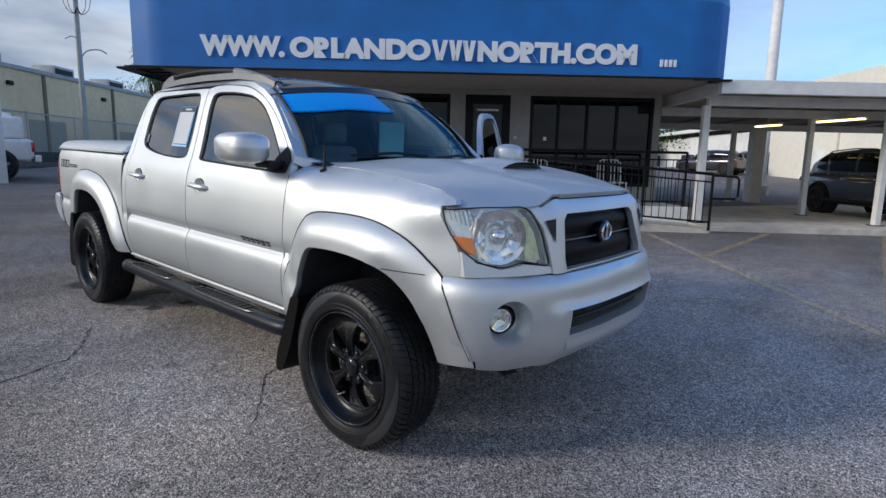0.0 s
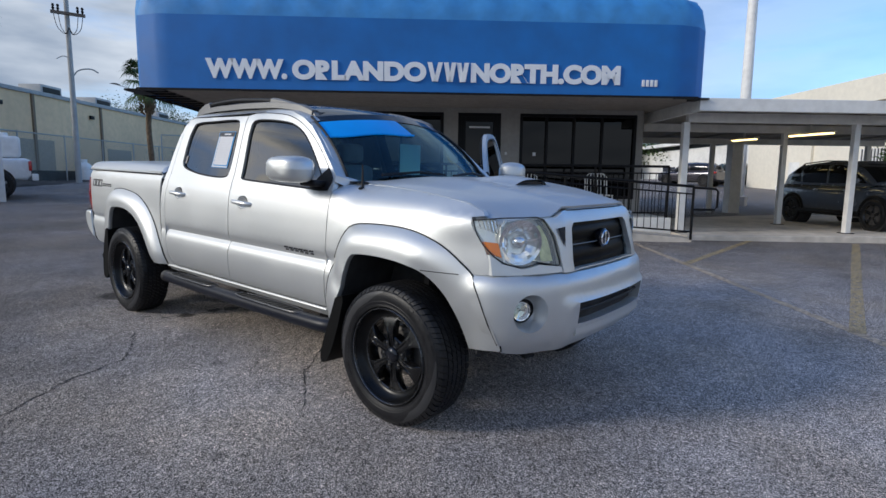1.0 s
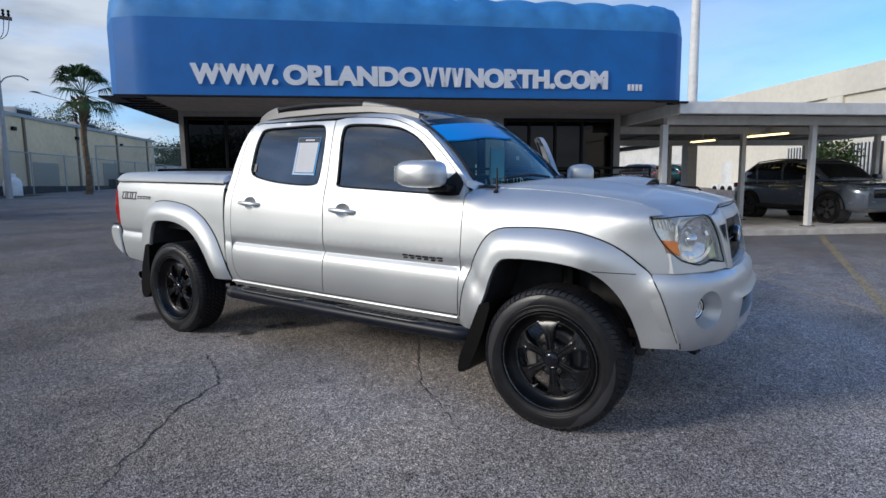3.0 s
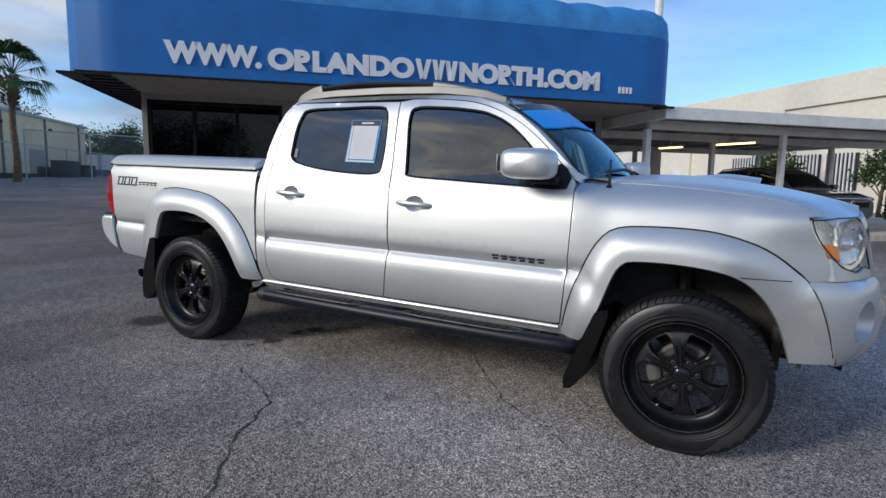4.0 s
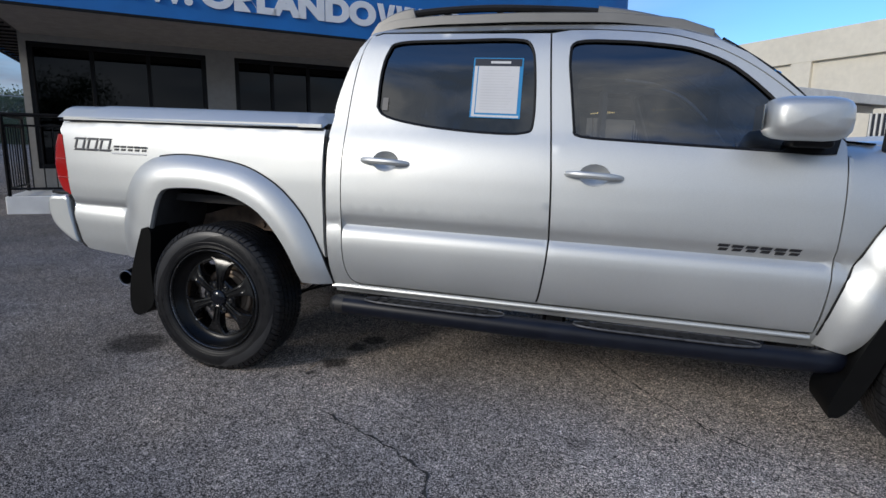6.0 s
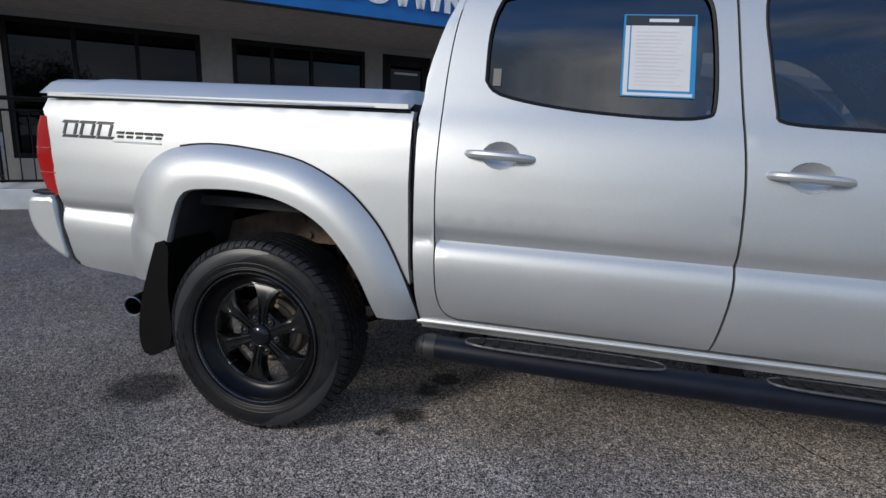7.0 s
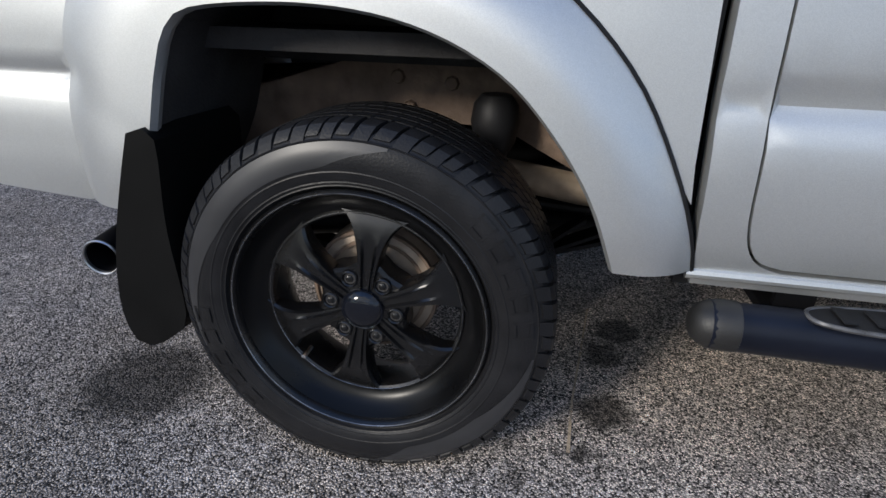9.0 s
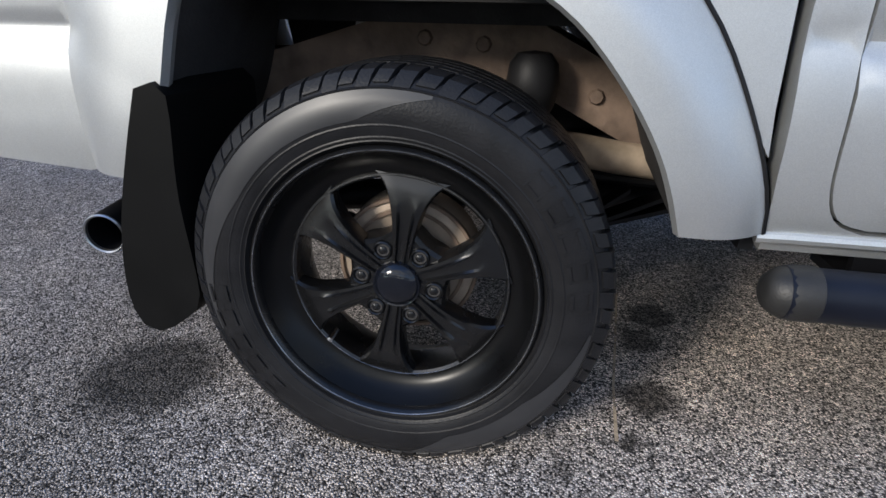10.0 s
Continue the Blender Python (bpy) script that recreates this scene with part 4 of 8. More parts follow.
rear_glass_line = xz([(0.771, 1.345), (0.768, 1.50), (0.790, 1.605), (0.845, 1.650), (1.12, 1.659), (1.385, 1.660), (1.462, 1.628), (1.491, 1.509), (1.504, 1.295), (1.468, 1.243), (1.296, 1.238), (1.028, 1.258), (0.828, 1.296), (0.771, 1.345)], 4)[:-1]
front_glass_line = xz([(1.668, 1.270), (1.645, 1.42), (1.624, 1.575), (1.650, 1.645), (1.82, 1.648), (2.00, 1.632), (2.14, 1.604), (2.284, 1.533), (2.440, 1.395), (2.572, 1.245), (2.556, 1.206), (2.45, 1.205), (1.95, 1.222), (1.70, 1.235), (1.668, 1.270)], 4)[:-1]


def grow(loop, d):
    """The loop moved outwards by d."""
    n = len(loop)
    area = sum(a[0] * b[1] - b[0] * a[1] for a, b in zip(loop, loop[1:] + loop[:1]))
    sgn = 1 if area > 0 else -1
    out = []
    for i in range(n):
        a, b = Vector(loop[i - 1]), Vector(loop[(i + 1) % n])
        t = (b - a).normalized()
        out.append((loop[i][0] + sgn * t.y * d, loop[i][1] - sgn * t.x * d))
    return out


def ribbon(loop, surf, width, rise, bm=None):
    """A raised bead along a closed loop."""
    b = bm or bmesh.new()
    inner, outer = grow(loop, -width / 2), grow(loop, width / 2)
    rows = []
    for (ax, az), (bx, bz), (cx, cz) in zip(inner, loop, outer):
        p, q, r = surf(ax, az), surf(bx, bz), surf(cx, cz)
        out = Vector((0, math.copysign(rise, q.y), 0))
        rows.append([b.verts.new(v) for v in (p, q + out, r)])
    for a, c in zip(rows, rows[1:] + rows[:1]):
        for k in range(2):
            b.faces.new((a[k], c[k], c[k + 1], a[k + 1]))
    return b


def door_handle(parent, s, x0, z0, name="door_handle"):
    y = s * (half(x0, z0) - 0.004)
    h = bmesh.new()
    pts = [(x0 - 0.116, y - s * 0.004, z0 + 0.004), (x0 - 0.094, y + s * 0.022, z0 + 0.004), (x0 - 0.04, y + s * 0.036, z0 + 0.003), (x0 + 0.04, y + s * 0.036, z0), (x0 + 0.085, y + s * 0.024, z0 - 0.003), (x0 + 0.112, y - s * 0.002, z0 - 0.006)]
    grip = spline(pts, 4)
    tube(grip, 0.0, 10, h, True, [0.0085 + 0.0065 * math.sin(math.pi * k / (len(grip) - 1)) ** 0.5 for k in range(len(grip))])
    ob = part(name, h, SILVER, parent)
    # scooped cup behind the grip
    c = grid(14, 5, lambda u, w: Vector((x0 + 0.062 * math.cos(2 * math.pi * u) * (1 - w) , y - s * (0.026 * math.sin(w * math.pi / 2)) + s * 0.005, z0 + 0.002 + 0.046 * math.sin(2 * math.pi * u) * (1 - w))))
    part("handle_cup", c, SILVER, parent)
    return ob


def door_cup_hole(x0, z0):
    return [(x0 + 0.062 * math.cos(a), z0 + 0.002 + 0.046 * math.sin(a)) for a in (2 * math.pi * k / 20 for k in range(20))]


def side_door(name, s, line, glass_line, handle, label=""):
    d = part(name, panel(line, side(s), 0.04, [glass_line, door_cup_hole(*handle)], fold(s), None, LEVELS), SILVER, truck, label)
    pane = part("window_pane", panel(grow(glass_line, 0.004), side(s, -0.014), 0.06), TINT, d)
    part("window_seal", ribbon(grow(glass_line, -0.003), side(s, -0.002), 0.015, 0.004), BLACK_TRIM, d)
    part("door_card", panel(grow(line, -0.015), side(s, -0.060), 0.07, [grow(glass_line, -0.004)]), INTERIOR, d)
    door_handle(d, s, *handle)
    return d


rear_door = {}
front_door = {}
for s in (-1, 1):
    rear_door[s] = side_door("rear_door", s, rear_door_line, rear_glass_line, (0.852, 1.098))
front_door[-1] = side_door("front_door", -1, front_door_line, front_glass_line, (1.772, 1.082))
# the far front door stands open about its front edge
front_door[1] = side_door("front_door", 1, front_door_line, front_glass_line, (1.772, 1.082), "silver front door standing open")
hinge = Matrix.Translation((2.665, 0.85, 0))
front_door[1].matrix_basis = hinge @ pose(0, 0, 0, 0, 0, -65) @ hinge.inverted()

# cab side frames, with one opening for both doors
both = grow(xz([(0.746, 1.693), *REAR_GAP, (0.74, 0.512)], 4) + [(1.6, 0.510)] + xz([(2.60, 0.512), *FRONT_GAP], 4) + xz([(2.660, 1.255), *A_LINE, (1.62, 1.699)], 4), 0.005)
cab_line = [(0.600, 0.462), (2.668, 0.455), (2.682, 0.71), (2.690, 1.01), (2.690, 1.235)] + [(2.70, 1.262), (2.60, 1.35), (2.43, 1.505), (2.32, 1.59), (2.20, 1.650), (2.04, 1.700), (1.8, 1.724), (1.4, 1.732), (1.0, 1.728), (0.78, 1.716), (0.70, 1.695), (0.645, 1.62), (0.612, 1.53), (0.588, 1.43), (0.572, 1.336), (0.557, 1.22), (0.562, 1.05), (0.568, 0.772), (0.580, 0.60)]
for s in (-1, 1):
    part("cab_side", panel(cab_line, side(s), 0.045, [both], fold(s, 0.05), None, LEVELS), SILVER, truck)
    part("door_shut", panel(grow(both, 0.01), side(s, -0.045), 0.09, [grow(rear_glass_line, 0.012), grow(front_glass_line, 0.012)]), BLACK_TRIM, truck)
    # bright lip of the sill
    b = tube([(0.585, s * 0.832, 0.490), (0.64, s * 0.835, 0.492), (1.6, s * 0.835, 0.493), (2.64, s * 0.835, 0.496)], 0.012, 10)
    part("sill_moulding", b, SILVER, truck)
    part("sill", box(0.62, 2.66, min(s * 0.66, s * 0.815), max(s * 0.66, s * 0.815), 0.462, 0.488, 0.008), BLACK_TRIM, truck)

# roof skin: silver shoulders, gloss-black top
def roof_point(x, w):
    edge_z = lerp_table([(0.64, 1.60), (0.70, 1.68), (0.78, 1.714), (1.0, 1.726), (1.4, 1.730), (1.8, 1.722), (2.06, 1.696), (2.20, 1.650), (2.30, 1.600)])(x)
    edge_y = door_side(edge_z)
    top = edge_z + 0.052 + 0.01 * math.sin((x - 0.64) / 1.6 * math.pi)
    a = abs(w)
    return Vector((x + 0.10 * (1 - a * a) * max(0, (x - 1.2) / 1.1) , edge_y * w, edge_z + (top - edge_z) * (1 - a ** 3.2)))


part("roof", grid(26, 10, lambda u, v: roof_point(0.64 + u * 1.63, -0.89 + 1.78 * v)), BLACK_GLOSS, truck, "gloss black roof skin")
for s in (-1, 1):
    part("roof_shoulder", grid(26, 4, lambda u, v: roof_point(0.64 + u * 1.63, s * (0.89 + 0.11 * v)) + Vector((0, 0, 0.001))), SILVER, truck)

# cab back with its window
back_x = lerp_table([(0.5, 0.575), (1.05, 0.565), (1.22, 0.560), (1.34, 0.565), (1.43, 0.583), (1.54, 0.615), (1.62, 0.650), (1.69, 0.700)])
back_line = [(-0.80, 1.20), (0.80, 1.20), (0.77, 1.35), (0.71, 1.55), (0.655, 1.68), (0.4, 1.725), (0, 1.74), (-0.4, 1.725), (-0.655, 1.68), (-0.71, 1.55), (-0.77, 1.35)]
back_hole = [(-0.62, 1.30), (0.62, 1.30), (0.60, 1.45), (0.55, 1.60), (0, 1.63), (-0.55, 1.60), (-0.60, 1.45)]
part("cab_back", panel(back_line, lambda y, z: Vector((back_x(z) - 0.02 * (1 - (y / 0.8) ** 2), y, z)), 0.06, [back_hole], lambda p: Vector((0.03, 0, 0))), SILVER, truck)
part("back_window", panel(grow(back_hole, 0.01), lambda y, z: Vector((back_x(z) - 0.008, y, z)), 0.1), TINT, truck)
part("cab_back_low", box(0.575, 0.60, -0.80, 0.80, 0.45, 1.15), BLACK_TRIM, truck)

# windscreen with its blue strip
def screen_point(u, v):
    """u from the near to the far edge (-1 to 1), v up."""
    foot = Vector((2.84 - 0.162 * u * u - 0.01 * abs(u) ** 6, 0.712 * u, 1.262))
    head = Vector((2.345 - 0.125 * u * u, 0.638 * u, 1.712 - 0.062 * u * u))
    p = foot.lerp(head, v)
    return p + Vector((0.03, 0, 0.02)) * math.sin(math.pi * v)


part("windscreen", grid(18, 10, lambda u, v: screen_point(-1 + 2 * u, v)), SCREEN, truck)
part("sunstrip", grid(14, 4, lambda u, v: screen_point(-0.985 + 0.90 * u - 0.04 * (1 - v) + 0.10 * u * (1 - v), 0.885 - (0.270 + 0.012 * math.sin(9 * u)) * (1 - v) * (1 - 0.10 * u)) + Vector((0.004, 0, 0.004))), SHADE_BLUE, truck, "bright blue plastic sunstrip")
part("sunstrip_edge", tube([screen_point(-1.0 + 0.98 * i / 8, 0.885 - (0.270 + 0.012 * math.sin(9 * i / 8)) * (1 - 0.10 * i / 8)) + Vector((0.006, 0, 0.004)) for i in range(9)], 0.007, 6), SHADE_BLUE, truck)
for s in (-1, 1):
    b = bmesh.new()
    old = None
    for i in range(15):
        v = i / 14
        p = screen_point(s * 0.995, v)
        out = s * door_side(min(1.715, p.z)) if p.z > 1.27 else s * 0.775
        row = [b.verts.new(p + Vector((0.004, 0, 0.002))), b.verts.new(Vector((p.x - 0.01, p.y + (out - p.y) * 0.55, p.z + 0.004))), b.verts.new(Vector((p.x - 0.06, out, p.z - 0.012)))]
        if old:
            for k in range(2):
                b.faces.new((old[k], old[k + 1], row[k + 1], row[k]))
        old = row
    part("windscreen_pillar", b, SILVER, truck)
    part("screen_seal", tube([screen_point(s * 0.99, i / 14) + Vector((0.006, 0, 0.004)) for i in range(15)], 0.009, 6), BLACK_TRIM, truck)
part("screen_header", grid(16, 3, lambda u, v: screen_point(-1 + 2 * u, 0.985).lerp(roof_point(2.24, -0.92 + 1.84 * u) + Vector((0, 0, 0.002)), v)), BLACK_GLOSS, truck)
part("screen_band", grid(18, 3, lambda u, v: screen_point(-1 + 2 * u, 0.87 + 0.12 * v) + Vector((0.003, 0, 0.003))), BLACK_GLOSS, truck)
part("cowl", grid(16, 3, lambda u, v: screen_point(-1 + 2 * u, 0.03) + Vector((0.14 * v, 0, -0.012 - 0.01 * v))), BLACK_TRIM, truck)
for s, y0 in ((0, -0.50), (1, 0.08)):
    w = part("wiper", tube([screen_point(y0 / 0.69, 0.06) + Vector((0.03, 0, 0.012)), screen_point((y0 + 0.28) / 0.69, 0.10) + Vector((0.025, 0, 0.012)), screen_point((y0 + 0.50) / 0.69, 0.07) + Vector((0.025, 0, 0.012))], 0.009, 6), BLACK_TRIM, truck)

# ---- front wings, bonnet ----
SEAM_F = [(2.657, 0.520), (2.688, 0.64), (2.721, 0.754), (2.760, 0.855), (2.799, 0.937), (2.838, 0.990), (2.88, 1.023), (2.961, 1.042), (3.146, 1.050), (3.319, 1.042), (3.463, 1.008), (3.556, 0.966), (3.638, 0.907), (3.690, 0.860)]
wing_line = shift(FRONT_GAP[1:], 0.012)[::-1] + [(2.660, 0.56)] + [p for p in SEAM_F[1:]] + [(3.778, 0.868), (3.766, 0.93), (3.738, 0.995), (3.700, 1.05), (3.672, 1.10), (3.668, 1.132), (3.725, 1.140), (3.70, 1.160), (3.60, 1.190), (3.45, 1.212), (3.25, 1.230), (3.0, 1.244), (2.75, 1.249)]
for s in (-1, 1):
    part("front_wing", panel(wing_line, side(s), 0.035, (), fold(s, 0.03)), SILVER, truck)

hood_mid = lerp_table([(2.78, 1.262), (2.85, 1.280), (3.0, 1.291), (3.2, 1.288), (3.4, 1.274), (3.6, 1.246), (3.75, 1.219), (3.85, 1.197), (3.92, 1.178)])
hood_edge = lerp_table([(2.70, 1.249), (3.0, 1.244), (3.25, 1.230), (3.45, 1.212), (3.60, 1.190), (3.70, 1.162), (3.76, 1.140), (3.84, 1.132)])
hood_half = lerp_table([(2.70, 0.668), (3.0, 0.682), (3.25, 0.720), (3.45, 0.748), (3.60, 0.760), (3.68, 0.768), (3.72, 0.77)])
NOSE = [(0, 3.985), (0.3, 3.975), (0.478, 3.955), (0.6, 3.91), (0.7, 3.855), (0.797, 3.775), (0.83, 3.70), (0.85, 3.62), (0.86, 3.5)]
nose_x = lerp_table([(p.x, p.y) for p in spline([Vector((a, b, 0)) for a, b in NOSE], 6)])


def hood_front(y):
    a = abs(y)
    return nose_x(a) - 0.064


def hood_point(u, v):
    w = -1 + 2 * v
    y_front = 0.735 * w
    x1 = hood_front(y_front)
    x0 = 2.80 - 0.11 * w * w
    x = x0 + (x1 - x0) * u
    hw = hood_half(x) if u < 0.75 else hood_half(x) + (0.735 - hood_half(x)) * (u - 0.75) / 0.25
    y = hw * w
    a = abs(w)
    ze, zm = hood_edge(x), hood_mid(x)
    z = ze + (zm - ze) * (1 - a ** 2.6)
    z += 0.012 * math.exp(-((a - 0.52) / 0.13) ** 2) * min(1, u * 3) * (1 - 0.6 * u)         # shoulder fold
    if a > 0.93:
        z -= 0.009 * (a - 0.93) / 0.07
    if u > 0.86:
        z -= (0.034 * min(1, max(0, (a - 0.535) / 0.10)) + 0.006) * ((u - 0.86) / 0.14) ** 1.4
    return Vector((x, y, z))


hood = part("bonnet", thick(grid(40, 34, hood_point), -0.012), SILVER, truck)

for s in (-1, 1):
    v_ = 0.0 if s < 0 else 1.0
    part("bonnet_gap", tube([hood_point(k / 20, v_) + Vector((0, s * 0.002, 0.003)) for k in range(21)], 0.0018, 5), LINER, truck)
    cc = [Vector((2.585, s * 0.795, 1.262)), Vector((2.700, s * 0.795, 1.165)), Vector((2.79, s * 0.690, 1.225)), Vector((2.672, s * 0.690, 1.246))]
    part("cowl_corner", grid(6, 6, lambda u, v: cc[0].lerp(cc[1], u).lerp(cc[3].lerp(cc[2], u), v)), SILVER, truck)
part("bonnet_lip", tube([hood_point(1.0, k / 24) + Vector((0.004, 0, -0.008)) for k in range(3, 22)], 0.0032, 5), LINER, truck)

# scoop on the bonnet: swept hump with a dark mouth facing forward
def scoop_point(u, v):
    w = -1 + 2 * v
    x = 2.98 + u * 0.52
    hw = 0.255 - 0.045 * u
    base = hood_mid(x) - 0.006
    lift = (0.050 * min(1, u * 1.5) ** 1.3) * (1 - abs(w) ** 3.0)
    return Vector((x + 0.02 * (1 - w * w) * u, hw * w, base + lift))


part("scoop", grid(14, 16, scoop_point), SILVER, hood)
part("scoop_mouth", grid(2, 12, lambda u, v: Vector((3.495, (-1 + 2 * v) * 0.19, hood_mid(3.5) - 0.004 + 0.040 * u * (1 - abs(-1 + 2 * v) ** 3.5)))), BLACK_TRIM, hood, "black opening of the bonnet scoop")

# ---- nose: lamps, grille, bumper ----
def on_nose(y, z, off=0.0, rake=0.25):
    return Vector((nose_x(abs(y)) - rake * (z - 0.95) + off, y, z))


for s in (-1, 1):
    lamp_line = [(s * a, b) for a, b in xz([(0.822, 1.120), (0.819, 1.05), (0.803, 0.985), (0.762, 0.930), (0.690, 0.905), (0.640, 0.912), (0.598, 0.922), (0.545, 0.914), (0.482, 0.906), (0.486, 0.97), (0.497, 1.045), (0.548, 1.128), (0.64, 1.133), (0.74, 1.131), (0.822, 1.120)], 3)[:-1]]
    lamp = part("headlight", panel(lamp_line, lambda y, z: on_nose(y, z, -0.006), 0.03, (), lambda p: Vector((-0.05, 0, 0))), CLOUDED, truck, "clouded clear headlight")
    part("lamp_bowl", panel(grow(lamp_line, -0.004), lambda y, z: on_nose(y, z, -0.05), 0.04), YELLOWED, lamp, "aged yellowish lamp housing")
    cy, cz = s * 0.660, 1.018
    n = Vector((0.80, s * 0.60, 0)).normalized()
    c = Vector((nose_x(0.66) - 0.045, cy, cz))
    t1 = Vector((-n.y, n.x, 0))
    b = grid(24, 6, lambda u, v: c + n * (0.012 - 0.075 * (1 - v) ** 1.5 + 0.007 * math.sin(12 * math.pi * u) * v) + (t1 * math.cos(2 * math.pi * u) + Vector((0, 0, 1)) * math.sin(2 * math.pi * u)) * (0.004 + 0.090 * v))
    link("reflector", b, REFLECTOR, lamp, "faceted chrome reflector", 0)
    b = grid(16, 5, lambda u, v: c + n * (0.035 * math.cos(v * 1.5) - 0.01) + (t1 * math.cos(2 * math.pi * u) + Vector((0, 0, 1)) * math.sin(2 * math.pi * u)) * 0.034 * math.sin(v * 1.5))
    part("bulb_cap", b, CHROME, lamp)
    b = grid(24, 2, lambda u, v: c + n * (0.020 + 0.004 * v) + (t1 * math.cos(2 * math.pi * u) + Vector((0, 0, 1)) * math.sin(2 * math.pi * u)) * (0.091 + 0.016 * v))
    part("reflector_ring", b, CHROME, lamp)
    part("indicator", panel([(s * a, b_) for a, b_ in ((0.806, 1.022), (0.764, 1.016), (0.760, 0.950), (0.784, 0.966), (0.800, 0.995))], lambda y, z: on_nose(y, z, -0.003), 0.02, (), lambda p: Vector((-0.03, 0, 0))), AMBER, lamp, "amber side indicator")
    part("side_reflector", panel([(s * a, b_) for a, b_ in ((0.496, 0.922), (0.565, 0.926), (0.572, 1.09), (0.540, 1.095), (0.508, 1.03))], lambda y, z: on_nose(y, z, -0.026), 0.03), LAMP_GREEN, lamp, "greenish yellow side reflector")
    for k in range(7):                 # moulded flutes of the outer housing
        fy, fz = 0.712 + 0.014 * k, 1.045 + 0.006 * k
        part("flute", tube([on_nose(s * fy, fz, -0.034), on_nose(s * (fy + 0.004), 1.118, -0.034)], 0.0045, 5), REFLECTOR, lamp)
    part("lamp_divider", tube([on_nose(s * a, b_, -0.020) for a, b_ in ((0.742, 0.93), (0.748, 0.98), (0.745, 1.04), (0.728, 1.09), (0.71, 1.118))], 0.008, 8), YELLOWED, lamp)
    part("lamp_seal", tube([on_nose(a, b_, -0.003) for a, b_ in lamp_line + lamp_line[:1]], 0.0030, 5), BLACK_TRIM, lamp)
    # strip of body below the lamp
    under = [(s * a, b_) for a, b_ in ((0.803, 0.868), (0.801, 0.962), (0.786, 0.945), (0.765, 0.922), (0.690, 0.897), (0.640, 0.904), (0.598, 0.914), (0.545, 0.906), (0.474, 0.898), (0.470, 0.872))]
    part("lamp_valance", panel(under, lambda y, z: on_nose(y, z, 0.001), 0.03, (), lambda p: Vector((-0.03, 0, 0))), SILVER, truck)
    tip = [on_nose(s * 0.725, 1.130, -0.012), on_nose(s * 0.812, 1.120, -0.014), Vector((3.60, s * (half(3.60, 1.180) - 0.012), 1.172)), hood_point(0.80, 0.0 if s < 0 else 1.0) - Vector((0, 0, 0.016))]
    part("wing_tip", grid(6, 6, lambda u, v: tip[0].lerp(tip[1], u).lerp(tip[3].lerp(tip[2], u), v)), SILVER, truck)
    slot = [(s * a, b_) for a, b_ in ((0.484, 1.082), (0.425, 1.088), (0.445, 0.992))]
    part("grille_slot", panel(slot, lambda y, z: on_nose(y, z, 0.0185, 0.22), 0.03), LINER, truck)

surround = [(-0.470, 0.868), (0.470, 0.868), (0.478, 0.97), (0.490, 1.045), (0.540, 1.128), (0.46, 1.134), (0.40, 1.160), (0.30, 1.172), (-0.30, 1.172), (-0.40, 1.160), (-0.46, 1.134), (-0.540, 1.128), (-0.490, 1.045), (-0.478, 0.97)]
mouth = [(p[0], p[1]) for p in refine([(-0.382, 0.876), (0.382, 0.876), (0.388, 0.92), (0.352, 1.078), (0.322, 1.102), (-0.322, 1.102), (-0.352, 1.078), (-0.388, 0.92)], 0.05)]
part("grille_surround", panel(surround, lambda y, z: on_nose(y, z, 0.003 + 0.012 * math.exp(-((abs(y) - 0.42) / 0.07) ** 2) - 3.2 * max(0.0, z - 1.085) ** 2, 0.22), 0.022, [mouth], lambda p: Vector((-0.03, 0, 0))), SILVER, truck)
grille = part("grille", panel(grow(mouth, 0.01), lambda y, z: on_nose(y, z, -0.034, 0.22), 0.06), GRILLE_BLACK, truck, "black grille insert")
for z0, hgt in ((1.045, 0.075), (0.935, 0.075)):
    wdt = 0.318 + (1.07 - z0) * 0.20
    part("grille_bar", thick(grid(18, 3, lambda u, v: on_nose(-wdt + 2 * wdt * u, z0 - hgt / 2 + hgt * v, -0.030 + 0.010 * math.sin(math.pi * v), 0.22)), 0.003), GRILLE_BLACK, grille)
part("grille_strip", tube([on_nose(-0.345 + 0.69 * i / 12, 0.990, -0.014, 0.22) for i in range(13)], 0.0030, 6), ROOF_RAIL, grille, "thin grey strip")
em = on_nose(0, 1.005, 0.008, 0.22)
part("badge", lathe([(0.0, 0.0), (0.046, 0.0), (0.052, -0.006), (0.052, -0.03)], 28, "x"), BLACK_GLOSS, grille, "oval black badge plate").matrix_basis = Matrix.Translation(em) @ Matrix.Diagonal((1, 1.15, 0.95, 1))
part("badge_ring", lathe([(0.036, 0.002), (0.041, 0.008), (0.046, 0.002)], 32, "x"), CHROME, grille, "plain chrome oval ring").matrix_basis = Matrix.Translation(em) @ Matrix.Diagonal((1, 1.12, 0.92, 1))
part("badge_bar", box(0.0, 0.007, -0.008, 0.008, -0.036, 0.036, 0.003), CHROME, grille).matrix_basis = Matrix.Translation(em)

BUMP = [(0, 4.060), (0.20, 4.057), (0.40, 4.036), (0.53, 4.003), (0.65, 3.955), (0.75, 3.900), (0.805, 3.846), (0.836, 3.790), (0.852, 3.735), (0.862, 3.690)]
bump_plan = spline([Vector((b, a, 0)) for a, b in BUMP], 6)       # (x, y) from the middle to the flank
_len = [0.0]
for a, b in zip(bump_plan, bump_plan[1:]):
    _len.append(_len[-1] + (b - a).length)
bump_x = lambda u: float(np.interp(abs(u), _len, [p.x for p in bump_plan]))
bump_y = lambda u: math.copysign(float(np.interp(abs(u), _len, [p.y for p in bump_plan])), u)
bump_u = lambda y: math.copysign(float(np.interp(abs(y), [p.y for p in bump_plan], _len)), y)
